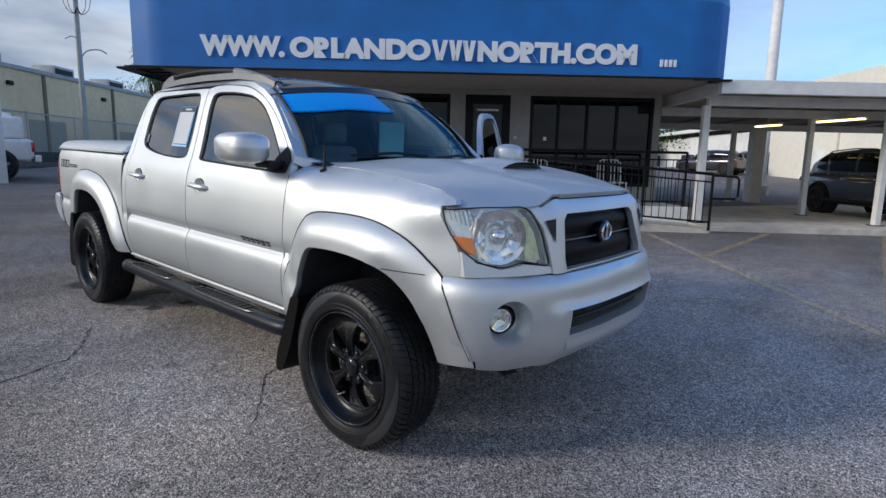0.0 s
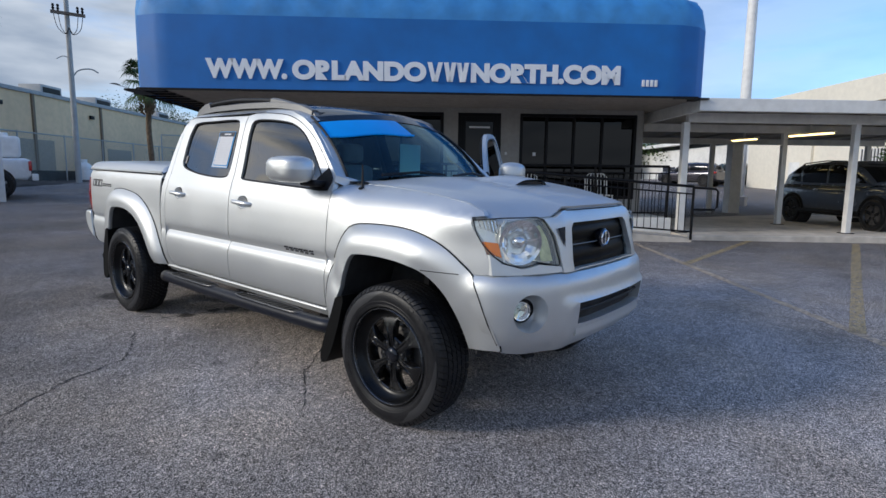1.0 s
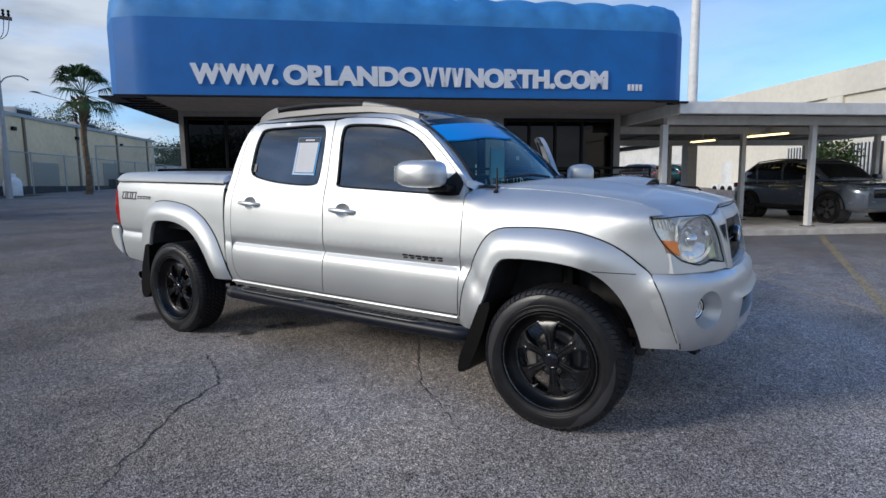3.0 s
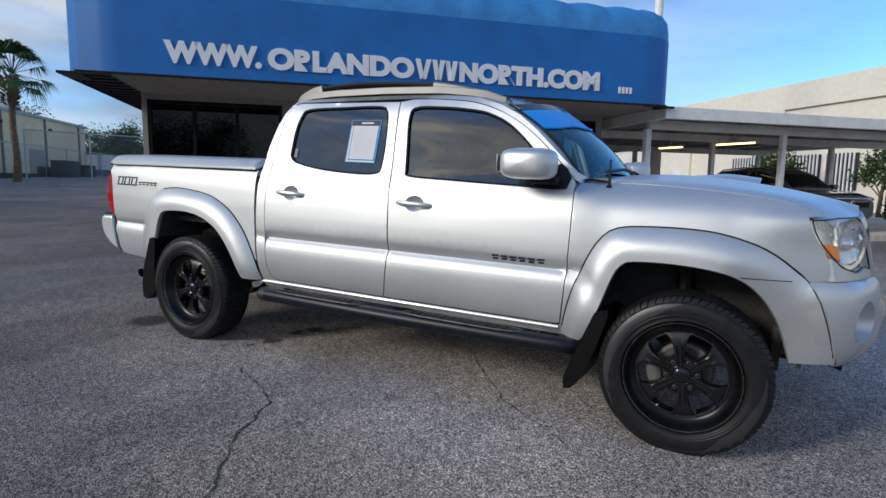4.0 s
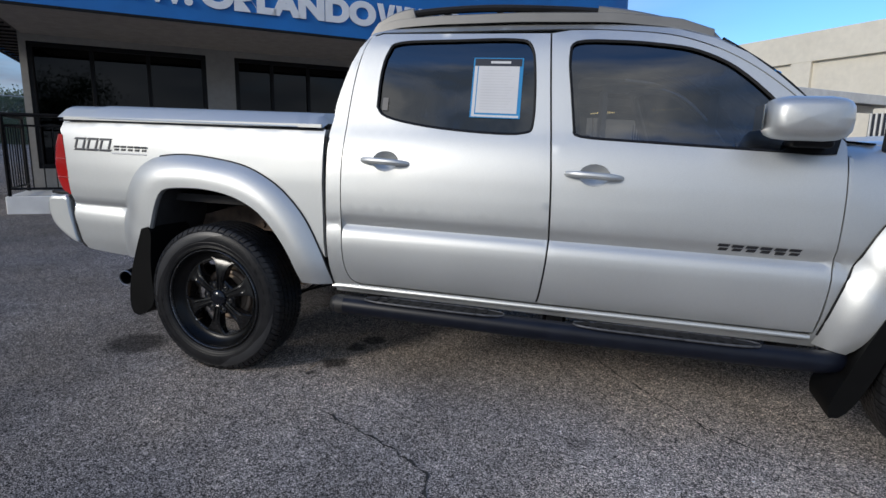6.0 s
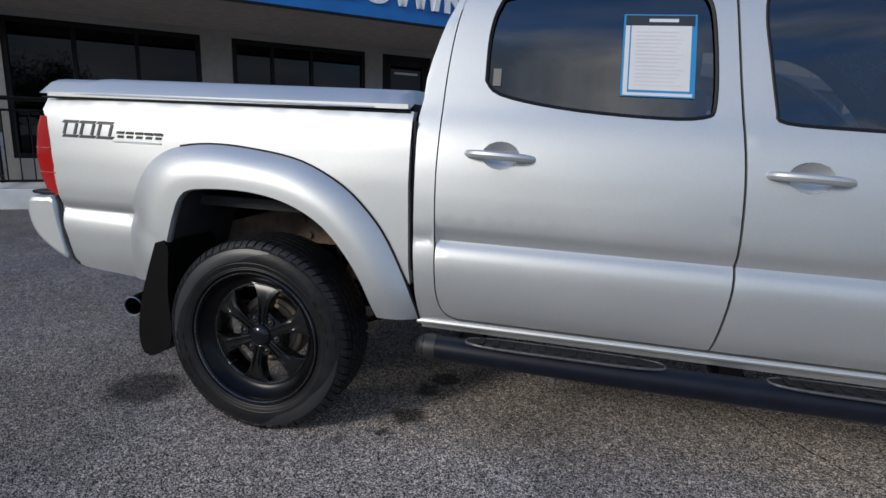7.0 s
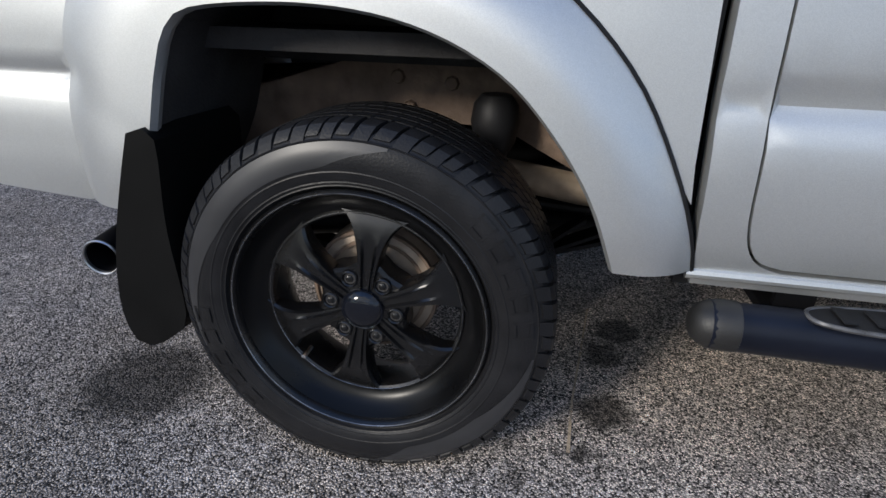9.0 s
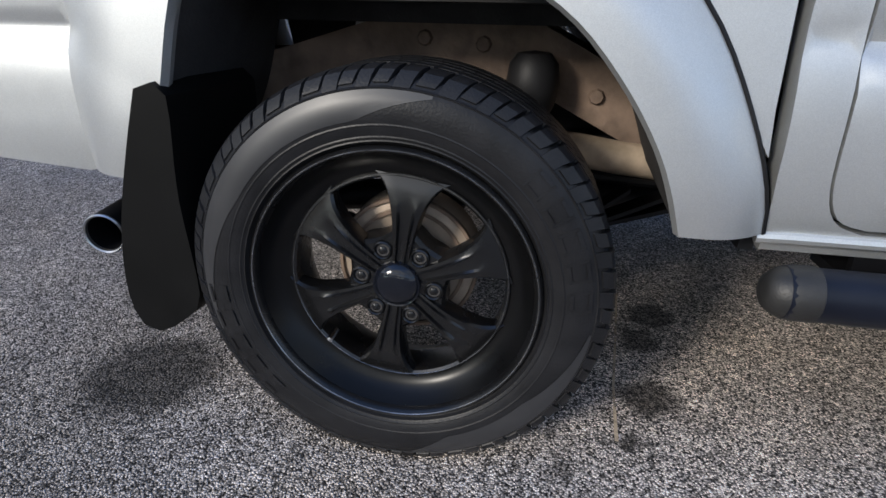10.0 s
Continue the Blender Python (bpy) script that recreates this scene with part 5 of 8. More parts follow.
bump_set = lerp_table([(0.44, 0.10), (0.50, 0.055), (0.54, 0.03), (0.60, 0.012), (0.70, 0.0), (0.78, 0.0), (0.82, 0.006), (0.85, 0.022), (0.868, 0.05), (0.874, 0.075)])
U_END = _len[-1]


def on_bumper(u, z, off=0.0):
    k = min(_len[-1] - 1e-4, abs(u))
    i = max(j for j in range(len(_len) - 1) if _len[j] <= k)
    d = (bump_plan[i + 1] - bump_plan[i]).normalized()
    nx, ny = d.y, -d.x
    a_ = min(1.0, max(0.0, (bump_u(0.41) + 0.13 - abs(u)) / 0.06))
    c_ = min(1.0, max(0.0, (0.752 - z) / 0.024))
    o = off - bump_set(z) + 0.022 * a_ * a_ * (3 - 2 * a_) * c_ * c_ * (3 - 2 * c_)
    # the middle stands back below the lower opening's shelf
    return Vector((bump_x(u) + nx * o, math.copysign(abs(bump_y(u)) + ny * o, u if u else 1), z))


u_mid = bump_u(0.41)
u_fog = bump_u(0.685)
right_half = [(U_END - 0.008, 0.866), (U_END - 0.055, 0.775), (U_END - 0.108, 0.64), (U_END - 0.155, 0.54), (U_END - 0.178, 0.492), (bump_u(0.68), 0.472), (bump_u(0.52), 0.470), (bump_u(0.44), 0.480), (bump_u(0.40), 0.492), (bump_u(0.20), 0.505)]
bump_line = [(u, z) for u, z in right_half] + [(-u, z) for u, z in right_half[::-1]] + [(-bump_u(0.6), 0.872), (-bump_u(0.47), 0.862), (bump_u(0.47), 0.862), (bump_u(0.6), 0.872)]
fog_r = 0.092
fog_holes = [[(s * u_fog + fog_r * 1.0 * math.cos(a), 0.692 + fog_r * math.sin(a)) for a in (2 * math.pi * k / 24 for k in range(24))] for s in (-1, 1)]
low_open = [(-u_mid, 0.612), (u_mid, 0.612), (u_mid + 0.004, 0.722), (-u_mid - 0.004, 0.722)]
bumper = part("front_bumper", panel(bump_line, on_bumper, 0.03, [low_open, *fog_holes], lambda p: Vector((-0.06, 0, 0))), SILVER, truck)
part("bumper_shelf", grid(24, 2, lambda u, v: (lambda y: Vector((nose_x(abs(y)) - 0.03 + (bump_x(bump_u(y)) - 0.064 - nose_x(abs(y)) + 0.03) * v, y, 0.869)))(-0.74 + 1.48 * u)), SILVER, bumper)
for s in (-1, 1):
    part("bumper_gap", tube([on_bumper(s * u, z, 0.001) for u, z in ((U_END - 0.006, 0.862), (U_END - 0.03, 0.82), (U_END - 0.054, 0.775), (U_END - 0.08, 0.71), (U_END - 0.107, 0.64), (U_END - 0.154, 0.54), (U_END - 0.178, 0.492))], 0.003, 6), LINER, bumper)
low = part("lower_grille", panel([(-u_mid - 0.01, 0.605), (u_mid + 0.01, 0.605), (u_mid + 0.01, 0.730), (-u_mid - 0.01, 0.730)], lambda u, z: on_bumper(u, z, -0.06), 0.06), LINER, bumper, "black lower air opening")
part("lower_bar", tube([on_bumper(-u_mid + 2 * u_mid * i / 12, 0.672, -0.03) for i in range(13)], 0.008, 6), BLACK_TRIM, low)
part("lower_lip", thick(grid(24, 3, lambda u, v: on_bumper(-u_mid * 1.02 + 2.04 * u_mid * u, 0.548 + 0.058 * v, 0.012 * math.sin(math.pi * min(1, v + 0.35)))), 0.01), SILVER, bumper)
for s in (-1, 1):
    c = on_bumper(s * u_fog, 0.692)
    nrm = Vector((0.86, s * 0.51, 0)).normalized()
    t1 = Vector((-nrm.y, nrm.x, 0))
    ring = lambda u, r, d: c - nrm * d + (t1 * math.cos(2 * math.pi * u) + Vector((0, 0, 1)) * math.sin(2 * math.pi * u)) * r
    part("fog_bowl", grid(28, 6, lambda u, v: ring(u, fog_r * 1.02 * (1 - v * 0.42), 0.004 + 0.075 * math.sin(v * 1.4))), SILVER, bumper)
    fog = part("fog_lamp", grid(24, 4, lambda u, v: ring(u, 0.001 + 0.047 * v, 0.048 + 0.012 * v * v) + t1 * 0.022 * s), LENS, bumper, "clear round fog lamp")
    part("fog_reflector", grid(20, 4, lambda u, v: ring(u, 0.004 + 0.043 * v, 0.075 - 0.02 * v) + t1 * 0.022 * s), REFLECTOR, fog)
    part("fog_rim", tube([ring(i / 24, 0.051, 0.058) + t1 * 0.022 * s for i in range(25)], 0.006, 5), BLACK_TRIM, fog)

# ---- wheel-arch flares ----
ARCH_F = [(2.755, 0.455), (2.788, 0.50), (2.839, 0.62), (2.880, 0.745), (2.910, 0.825), (2.940, 0.865), (2.985, 0.886), (3.16, 0.893), (3.334, 0.879), (3.448, 0.843), (3.532, 0.772), (3.594, 0.680), (3.640, 0.564), (3.662, 0.487)]
FLARE_F = SEAM_F[:-1] + [(3.690, 0.860), (3.746, 0.771), (3.799, 0.654), (3.825, 0.560), (3.832, 0.505)]
FLARE_F[0] = (2.652, 0.470)
ARCH_R = [(-0.475, 0.535), (-0.430, 0.625), (-0.395, 0.735), (-0.372, 0.807), (-0.335, 0.885), (-0.270, 0.918), (-0.075, 0.926), (0.091, 0.900), (0.224, 0.838), (0.317, 0.748), (0.395, 0.632), (0.448, 0.500)]
FLARE_R = [(-0.622, 0.532), (-0.615, 0.70), (-0.600, 0.835), (-0.560, 0.935), (-0.504, 1.005), (-0.450, 1.043), (-0.373, 1.070), (-0.240, 1.085), (-0.084, 1.078), (0.108, 1.050), (0.241, 0.998), (0.346, 0.928), (0.450, 0.816), (0.528, 0.678), (0.575, 0.565), (0.592, 0.498)]


def flare(s, arch, seam, axle_x, out=0.062):
    n = 44
    a = even(spline([Vector((x, z, 0)) for x, z in arch], 8), n)
    c = even(spline([Vector((x, z, 0)) for x, z in seam], 8), n)
    b = bmesh.new()
    rows, lips = [], []
    for i in range(n + 1):
        p, q = a[i], c[i]
        hp, hq = half(q.x, q.y) + (nose_taper(q.x) * 0.45 if q.x > 3.3 else 0), half(q.x, q.y)
        if q.x > 3.66 and q.y < 0.868:
            hq = max(hq, float(np.interp(q.x, [b_.x for b_ in bump_plan[::-1]], [b_.y for b_ in bump_plan[::-1]])) - bump_set(q.y) - 0.002)
        row = []
        full = max(half(p.x, min(p.y, 1.0)), hq) + out * (0.75 + 0.25 * math.sin(math.pi * i / n))
        if q.x > 3.35:
            full -= 0.55 * max(0.0, q.x - 3.45) * 0.35
        lips.append((p.x, full - 0.022, p.y))
        for k in range(9):
            w = k / 8                      # 0 at the seam, 1 at the arch
            m = q.lerp(p, w)
            rise = math.sin(min(1.0, w * 1.35) * math.pi / 2) ** 0.85
            y = hq + 0.003 + (full - hq) * rise
            row.append(b.verts.new((m.x, s * y, m.y)))
        edge = (p - q).normalized()
        row.append(b.verts.new((p.x + edge.x * 0.006, s * (full - 0.012), p.y + edge.y * 0.006)))
        row.append(b.verts.new((p.x + edge.x * 0.002, s * (full - 0.028), p.y + edge.y * 0.002)))
        rows.append(row)
    for r0, r1 in zip(rows, rows[1:]):
        for k in range(len(r0) - 1):
            b.faces.new((r0[k], r0[k + 1], r1[k + 1], r1[k]))
    joint = []
    for row in rows if axle_x > 1 else ():
        for v0, v1 in zip(row[:8], row[1:9]):
            if v0.co.x > 3.3 and (v0.co.z - 0.858) * (v1.co.z - 0.858) <= 0:
                joint.append(v0.co.lerp(v1.co, (v0.co.z - 0.858) / (v0.co.z - v1.co.z + 1e-9)) + Vector((0, s * 0.0005, 0)))
    joint.sort(key=lambda p: p.x)
    for row in (rows[0], rows[-1]):        # close the two feet
        low_ = [b.verts.new((v.co.x, v.co.y - s * 0.07, v.co.z + 0.004)) for v in row[:9]]
        for k in range(8):
            b.faces.new((row[k], row[k + 1], low_[k + 1], low_[k]))
    ob = part("wheel_flare", b, SILVER, truck)
    if len(joint) > 2:
        part("flare_joint", tube(joint, 0.0022, 5), LINER, ob)
    return ob, c, lips


for s in (-1, 1):
    for arch, seam, ax in ((ARCH_F, FLARE_F, 3.24), (ARCH_R, FLARE_R, 0.0)):
        fl, line, lips = flare(s, arch, seam, ax)
        part("arch_liner", grid(44, 5, lambda u, v: (lambda q: Vector((q[0], s * (q[1] + (0.50 - q[1]) * v), q[2] + 0.004 + 0.034 * v)))(lips[round(u * 44)])), LINER, truck)
        part("flare_seal", tube([Vector((p.x, s * (half(p.x, p.y) + 0.003), p.y)) for p in line[(15 if ax < 1 else 1):]], 0.0045, 5), BLACK_TRIM, fl)
    # dark liners
    for ax, arch in ((3.24, ARCH_F), (0.0, ARCH_R)):
        pts = even(spline([Vector((x, z, 0)) for x, z in arch], 6), 24)
        part("arch_inner", panel([(p.x, p.y + 0.04) for p in pts] + [(ax + 0.42, 0.80), (ax - 0.42, 0.80)], lambda x, z: Vector((x, s * 0.515, z)), 0.12), LINER, truck)

# ---- bed ----
bed_line = [(0.540, 1.232), (0.540, 0.985), (0.552, 0.70), (0.560, 0.63)] + [p for p in xz(FLARE_R, 3)[::-1] if p[0] < 0.545] + [(-0.64, 0.528), (-0.86, 0.542), (-0.925, 0.556), (-0.955, 0.67), (-0.975, 0.80), (-0.985, 0.84), (-1.005, 0.97), (-1.026, 1.10), (-1.040, 1.155), (-1.056, 1.185), (-1.048, 1.232)]
for s in (-1, 1):
    part("bed_side", panel(bed_line, side(s), 0.035, (), fold(s, 0.04), None, LEVELS), SILVER, truck)
    part("bed_gap_seal", box(0.546, 0.555, min(s * 0.55, s * 0.845), max(s * 0.55, s * 0.845), 0.52, 1.20), BLACK_TRIM, truck)
    part("bed_inner", panel(grow(bed_line, -0.02), lambda x, z: Vector((x, s * 0.78, z)), 0.15), BLACK_TRIM, truck)
part("tailgate", box(-1.065, -1.02, -0.80, 0.80, 0.72, 1.235, 0.015), SILVER, truck)
part("bed_floor", box(-1.02, 0.53, -0.78, 0.78, 0.84, 0.88), LINER, truck)


def lid_point(u, v):
    w = -1 + 2 * v
    x = -1.078 + u * 1.603
    a = abs(w)
    hw = 0.838 - (0.010 if x > 0.4 else 0) - 0.02 * max(0.0, (-0.75 - x) / 0.34) ** 2
    end = max(0.0, 1 - max(0.0, 1 - (x + 1.078) / 0.035) ** 3.2) ** 0.36 * min(1.0, (0.527 - x) / 0.02) ** 0.5
    z = 1.252 + (0.062 + 0.006 * min(1, max(0, (x + 0.86) / 0.04))) * (1 - a ** 26) * end + 0.022 * (1 - a ** 2) * end - 0.012 * u
    return Vector((x, hw * w, z))


lid = part("bed_cover", grid(60, 44, lid_point), SILVER, truck, "hard silver cover over the bed")
for s in (-1, 1):
    part("cover_skirt", box(-1.02, 0.52, min(s * 0.822, s * 0.834), max(s * 0.822, s * 0.834), 1.240, 1.256), SILVER, lid)
for s in (-1, 1):
    part("cover_seal", tube([(-1.05, s * 0.832, 1.236), (-0.3, s * 0.836, 1.234), (0.53, s * 0.833, 1.229)], 0.0032, 5), BLACK_TRIM, lid)
part("cover_front", box(0.510, 0.530, -0.78, 0.78, 1.20, 1.262, 0.006), BLACK_TRIM, lid)

for s in (-1, 1):
    edge_x = lerp_table([(0.83, -0.965), (0.90, -0.985), (0.974, -1.000), (1.06, -1.012), (1.135, -1.028), (1.20, -1.045)])
    far_x = lerp_table([(0.83, -1.030), (0.86, -1.062), (0.92, -1.090), (1.0, -1.103), (1.10, -1.098), (1.165, -1.080)])

    def lamp_skin(u, v):
        z = 0.838 + 0.322 * v
        a, c = edge_x(z), far_x(z)
        hb_ = bed_side_h(z) - 0.022
        if u < 0.55:
            w = u / 0.55
            return Vector((a + (c - a) * math.sin(w * math.pi / 2), s * (hb_ + 0.006 - 0.020 * (1 - math.cos(w * math.pi / 2))), z))
        w = (u - 0.55) / 0.45
        return Vector((c - 0.004 * math.sin(math.pi * w), s * (hb_ - 0.014 - 0.17 * w), z))

    t = part("tail_light", grid(16, 14, lamp_skin), RED_LENS, truck, "red wrap-round tail light")
    part("tail_light_rear", box(-1.090, -1.05, min(s * 0.64, s * 0.80), max(s * 0.64, s * 0.80), 0.85, 1.155, 0.015, 3), RED_LENS, t)
    part("reverse_lens", box(-1.100, -1.07, min(s * 0.66, s * 0.79), max(s * 0.66, s * 0.79), 0.95, 1.02, 0.01, 2), LENS, t)
    for zz in (0.93, 1.03):
        part("lamp_band", tube([lamp_skin(0.9 * k / 8, (zz - 0.838) / 0.322) for k in range(9)], 0.003, 6), RED_LENS, t)

# rear bumper: one rounded section carried across, shrinking into the corners
rb_sec = spline([Vector((x, 0, z)) for x, z in ((-1.005, 0.832), (-1.06, 0.836), (-1.13, 0.828), (-1.150, 0.775), (-1.118, 0.68), (-1.04, 0.610), (-0.945, 0.564), (-0.955, 0.62), (-0.985, 0.74))], 4, True)
rb = bmesh.new()
rb_rows = []
for y in (-0.872, -0.868, -0.855, -0.83, -0.78, -0.5, 0.0, 0.5, 0.78, 0.83, 0.855, 0.868, 0.872):
    k = {0.872: 0.80, 0.868: 0.90, 0.855: 0.965, 0.83: 0.99}.get(abs(y), 1.0)
    out = 0.05 * (1 - (y / 0.872) ** 2) if abs(y) < 0.8 else 0.0
    rb_rows.append([rb.verts.new((-1.02 + (p.x + 1.02) * k - out * max(0, (-0.98 - p.x) / 0.17), y, 0.71 + (p.z - 0.71) * k)) for p in rb_sec])
for r0, r1 in zip(rb_rows, rb_rows[1:]):
    for k in range(len(r0)):
        rb.faces.new((r0[k], r0[(k + 1) % len(r0)], r1[(k + 1) % len(r0)], r1[k]))
rb.faces.new(rb_rows[0])
rb.faces.new(rb_rows[-1][::-1])
rear_gaps = {s: tube([Vector((x, s * (half(x, z) + 0.001), z)) for x, z in ((-0.905, 0.553), (-0.928, 0.575), (-0.955, 0.67), (-0.985, 0.80), (-1.0, 0.83))], 0.006, 6) for s in (-1, 1)}
rear_bumper = part("rear_bumper", rb, SILVER, truck, "silver rear bumper with black step pad")
for s in (-1, 1):
    part("bumper_gap", rear_gaps[s], LINER, rear_bumper)
part("step_pad", box(-1.13, -1.0, -0.85, 0.85, 0.836, 0.852, 0.006), BLACK_TRIM, rear_bumper)

# ---- running boards, mud flaps, mirrors, rails, aerial ----
for s in (-1, 1):
    step = part("running_board", tube(spline([(0.628, s * 0.880, 0.413), (1.0, s * 0.888, 0.413), (1.6, s * 0.895, 0.412), (2.2, s * 0.892, 0.414), (2.58, s * 0.886, 0.416), (2.70, s * 0.870, 0.417), (2.75, s * 0.82, 0.418), (2.76, s * 0.74, 0.42)], 6), 0.045, 18), STEP_BLACK, truck, "black tubular side step")
    part("end_cap", lathe([(0.0, -0.034), (0.014, -0.033), (0.027, -0.027), (0.037, -0.016), (0.0435, -0.002), (0.0468, 0.014), (0.0468, 0.046), (0.0440, 0.048)], 28, "x"), CAP_GREY, step, "dull dark grey plastic end cap").matrix_basis = Matrix.Translation((0.628, s * 0.880, 0.413))
    for x0, x1 in ((0.78, 1.44), (1.74, 2.46)):
        xm, hl = (x0 + x1) / 2, (x1 - x0) / 2
        oval = lambda a, k: (xm + hl * k * math.copysign(abs(math.cos(a)) ** 0.45, math.cos(a)), s * (0.890 + 0.047 * k * math.copysign(abs(math.sin(a)) ** 0.75, math.sin(a))))
        pad = part("tread_pad", grid(40, 3, lambda u, v: Vector((*oval(2 * math.pi * u, v), 0.4615 - 0.004 * v ** 3))), BLACK_TRIM, step)
        # pad rim in the pale colour that paints a highlight line
        part("pad_rim", tube([Vector((*oval(2 * math.pi * k / 40, 1.0), 0.4560)) for k in range(41)], 0.0045, 6), STEP_GLINT, step)
        for i in range(int(hl / 0.026) - 1):
            xx = xm - hl + 0.045 + i * 0.052
            part("rib", box(xx, xx + 0.022, min(s * 0.862, s * 0.918), max(s * 0.862, s * 0.918), 0.4610, 0.4640, 0.001, 1), BLACK_TRIM, pad)
    for x0 in (0.735, 1.60, 2.52):
        part("bracket", box(x0, x0 + 0.10, min(s * 0.72, s * 0.90), max(s * 0.72, s * 0.90), 0.412, 0.430), BLACK_STEEL, step)
        part("bracket_leg", box(x0 + 0.02, x0 + 0.09, min(s * 0.80, s * 0.815), max(s * 0.80, s * 0.815), 0.40, 0.50), BLACK_STEEL, step)
    for pts in ([(-0.446, 0.70), (-0.482, 0.60), (-0.520, 0.48), (-0.540, 0.38), (-0.544, 0.30), (-0.528, 0.245), (-0.49, 0.232), (-0.43, 0.268), (-0.392, 0.325), (-0.40, 0.52), (-0.39, 0.70)],
                [(2.835, 0.62), (2.785, 0.49), (2.728, 0.34), (2.705, 0.26), (2.718, 0.212), (2.77, 0.25), (2.83, 0.38), (2.88, 0.54), (2.90, 0.64)]):
        fl = bmesh.new()
        loop = even(spline([Vector((x, z, 0)) for x, z in pts] + [Vector((pts[0][0], pts[0][1], 0))], 4), 30)[:-1]
        f0 = fl.faces.new([fl.verts.new((p.x, s * 0.940, p.y)) for p in loop])
        ex = bmesh.ops.extrude_face_region(fl, geom=[f0])
        for v in ex["geom"]:
            if isinstance(v, bmesh.types.BMVert):
                v.co.y -= s * 0.26
                v.co.x += 0.02
        bmesh.ops.recalc_face_normals(fl, faces=fl.faces[:])
        part("mud_flap", fl, FLAP, truck, "black rubber mud flap")
    # mirror on its black sail
    tri_line = xz([(2.648, 1.262), (2.585, 1.335), (2.47, 1.225), (2.455, 1.208), (2.55, 1.200), (2.632, 1.205)], 2)
    door_ob = front_door[s]
    mir = part("door_mirror", grid(18, 14, lambda u, v: (lambda a, w: Vector((2.455 + 0.140 * math.copysign(abs(math.cos(a)) ** 0.48, math.cos(a)) * math.sin(w) ** 0.42 + 0.02 * math.sin(w), s * (0.965 - 0.105 * math.cos(w)), 1.322 + (0.077 if s < 0 else 0.098) * math.copysign(abs(math.sin(a)) ** 0.55, math.sin(a)) * math.sin(w) ** 0.42)))(2 * math.pi * u, math.pi * v)), SILVER, door_ob, "silver door mirror")
    part("mirror_glass", box(2.322, 2.326, min(s * 0.905, s * 1.02), max(s * 0.905, s * 1.02), 1.278, 1.366, 0.001, 1), CHROME, mir)
    part("mirror_arm", box(2.46, 2.60, min(s * 0.79, s * 0.90), max(s * 0.79, s * 0.90), 1.225, 1.262, 0.015, 3), BLACK_TRIM, mir)
    part("mirror_sail", panel(tri_line, side(s, 0.006), 0.04, (), fold(s, 0.02)), BLACK_TRIM, mir)
    # roof rail with shaped feet
    rail_c = spline([Vector((0.70, 0, 1.745)), Vector((0.80, 0, 1.790)), Vector((0.95, 0, 1.812)), Vector((1.25, 0, 1.822)), Vector((1.6, 0, 1.806)), Vector((1.80, 0, 1.784)), Vector((2.00, 0, 1.744)), Vector((2.20, 0, 1.684))], 5)
    rack = part("roof_rail", tube([Vector((p.x, s * 0.575, p.z - 0.012)) for p in rail_c], 0.017, 8), BLACK_TRIM, truck, "grey and black roof rail")
    for xa, xb, peak in ((0.665, 0.90, "r"), (1.72, 2.24, "f")):
        ft = bmesh.new()
        top = [p for p in rail_c if xa <= p.x <= xb]
        prof = [(xa, 1.71)] + [(p.x, p.z + 0.014) for p in top] + [(xb, 1.66 if peak == "f" else 1.755)]
        base_z = lambda x: roof_point(min(2.24, x), 0.86).z - 0.012
        cols = []
        for x, z in prof:
            cols.append([ft.verts.new((x, s * (0.605), base_z(x))), ft.verts.new((x, s * 0.598, max(z, base_z(x) + 0.004) - 0.01)), ft.verts.new((x, s * 0.580, max(z, base_z(x) + 0.008))), ft.verts.new((x, s * 0.552, max(z, base_z(x) + 0.006) - 0.01)), ft.verts.new((x, s * 0.545, base_z(x)))])
        for c0, c1 in zip(cols, cols[1:]):
            for k in range(4):
                ft.faces.new((c0[k], c0[k + 1], c1[k + 1], c1[k]))
        for c0 in (cols[0], cols[-1]):
            ft.faces.new(c0)
        part("rail_foot", ft, ROOF_RAIL, rack)
    base = bmesh.new()
    cols = []
    for k in range(25):
        x = 0.70 + 1.50 * k / 24
        z = roof_point(x, 0.86).z
        cols.append([base.verts.new((x, s * y, z + dz)) for y, dz in ((0.612, -0.012), (0.606, 0.026), (0.594, 0.032), (0.560, 0.032), (0.548, 0.024), (0.545, -0.012))])
    for c0, c1 in zip(cols, cols[1:]):
        for k in range(5):
            base.faces.new((c0[k], c0[k + 1], c1[k + 1], c1[k]))
    part("rail_base", base, ROOF_RAIL, rack)
for x in (1.02, 1.28, 1.54):
    part("cross_bar", tube([(x, -0.56, 1.806), (x, 0.56, 1.806)], 0.013, 8), BLACK_TRIM, truck)
aerial = part("aerial", tube([(2.822, -0.725, 1.20), (2.822, -0.727, 1.215), (2.819, -0.727, 1.36)], 0.0, 7, None, True, [0.020, 0.009, 0.004]), BLACK_TRIM, truck, "short black aerial on the wing")
part("aerial_base", lathe([(0.0, 0.045), (0.012, 0.042), (0.020, 0.02), (0.022, -0.01), (0.0, -0.02)], 12, "z"), BLACK_TRIM, aerial).matrix_basis = Matrix.Translation((2.822, -0.722, 1.195)) @ pose(0, 0, 0, 35, 0, 0)


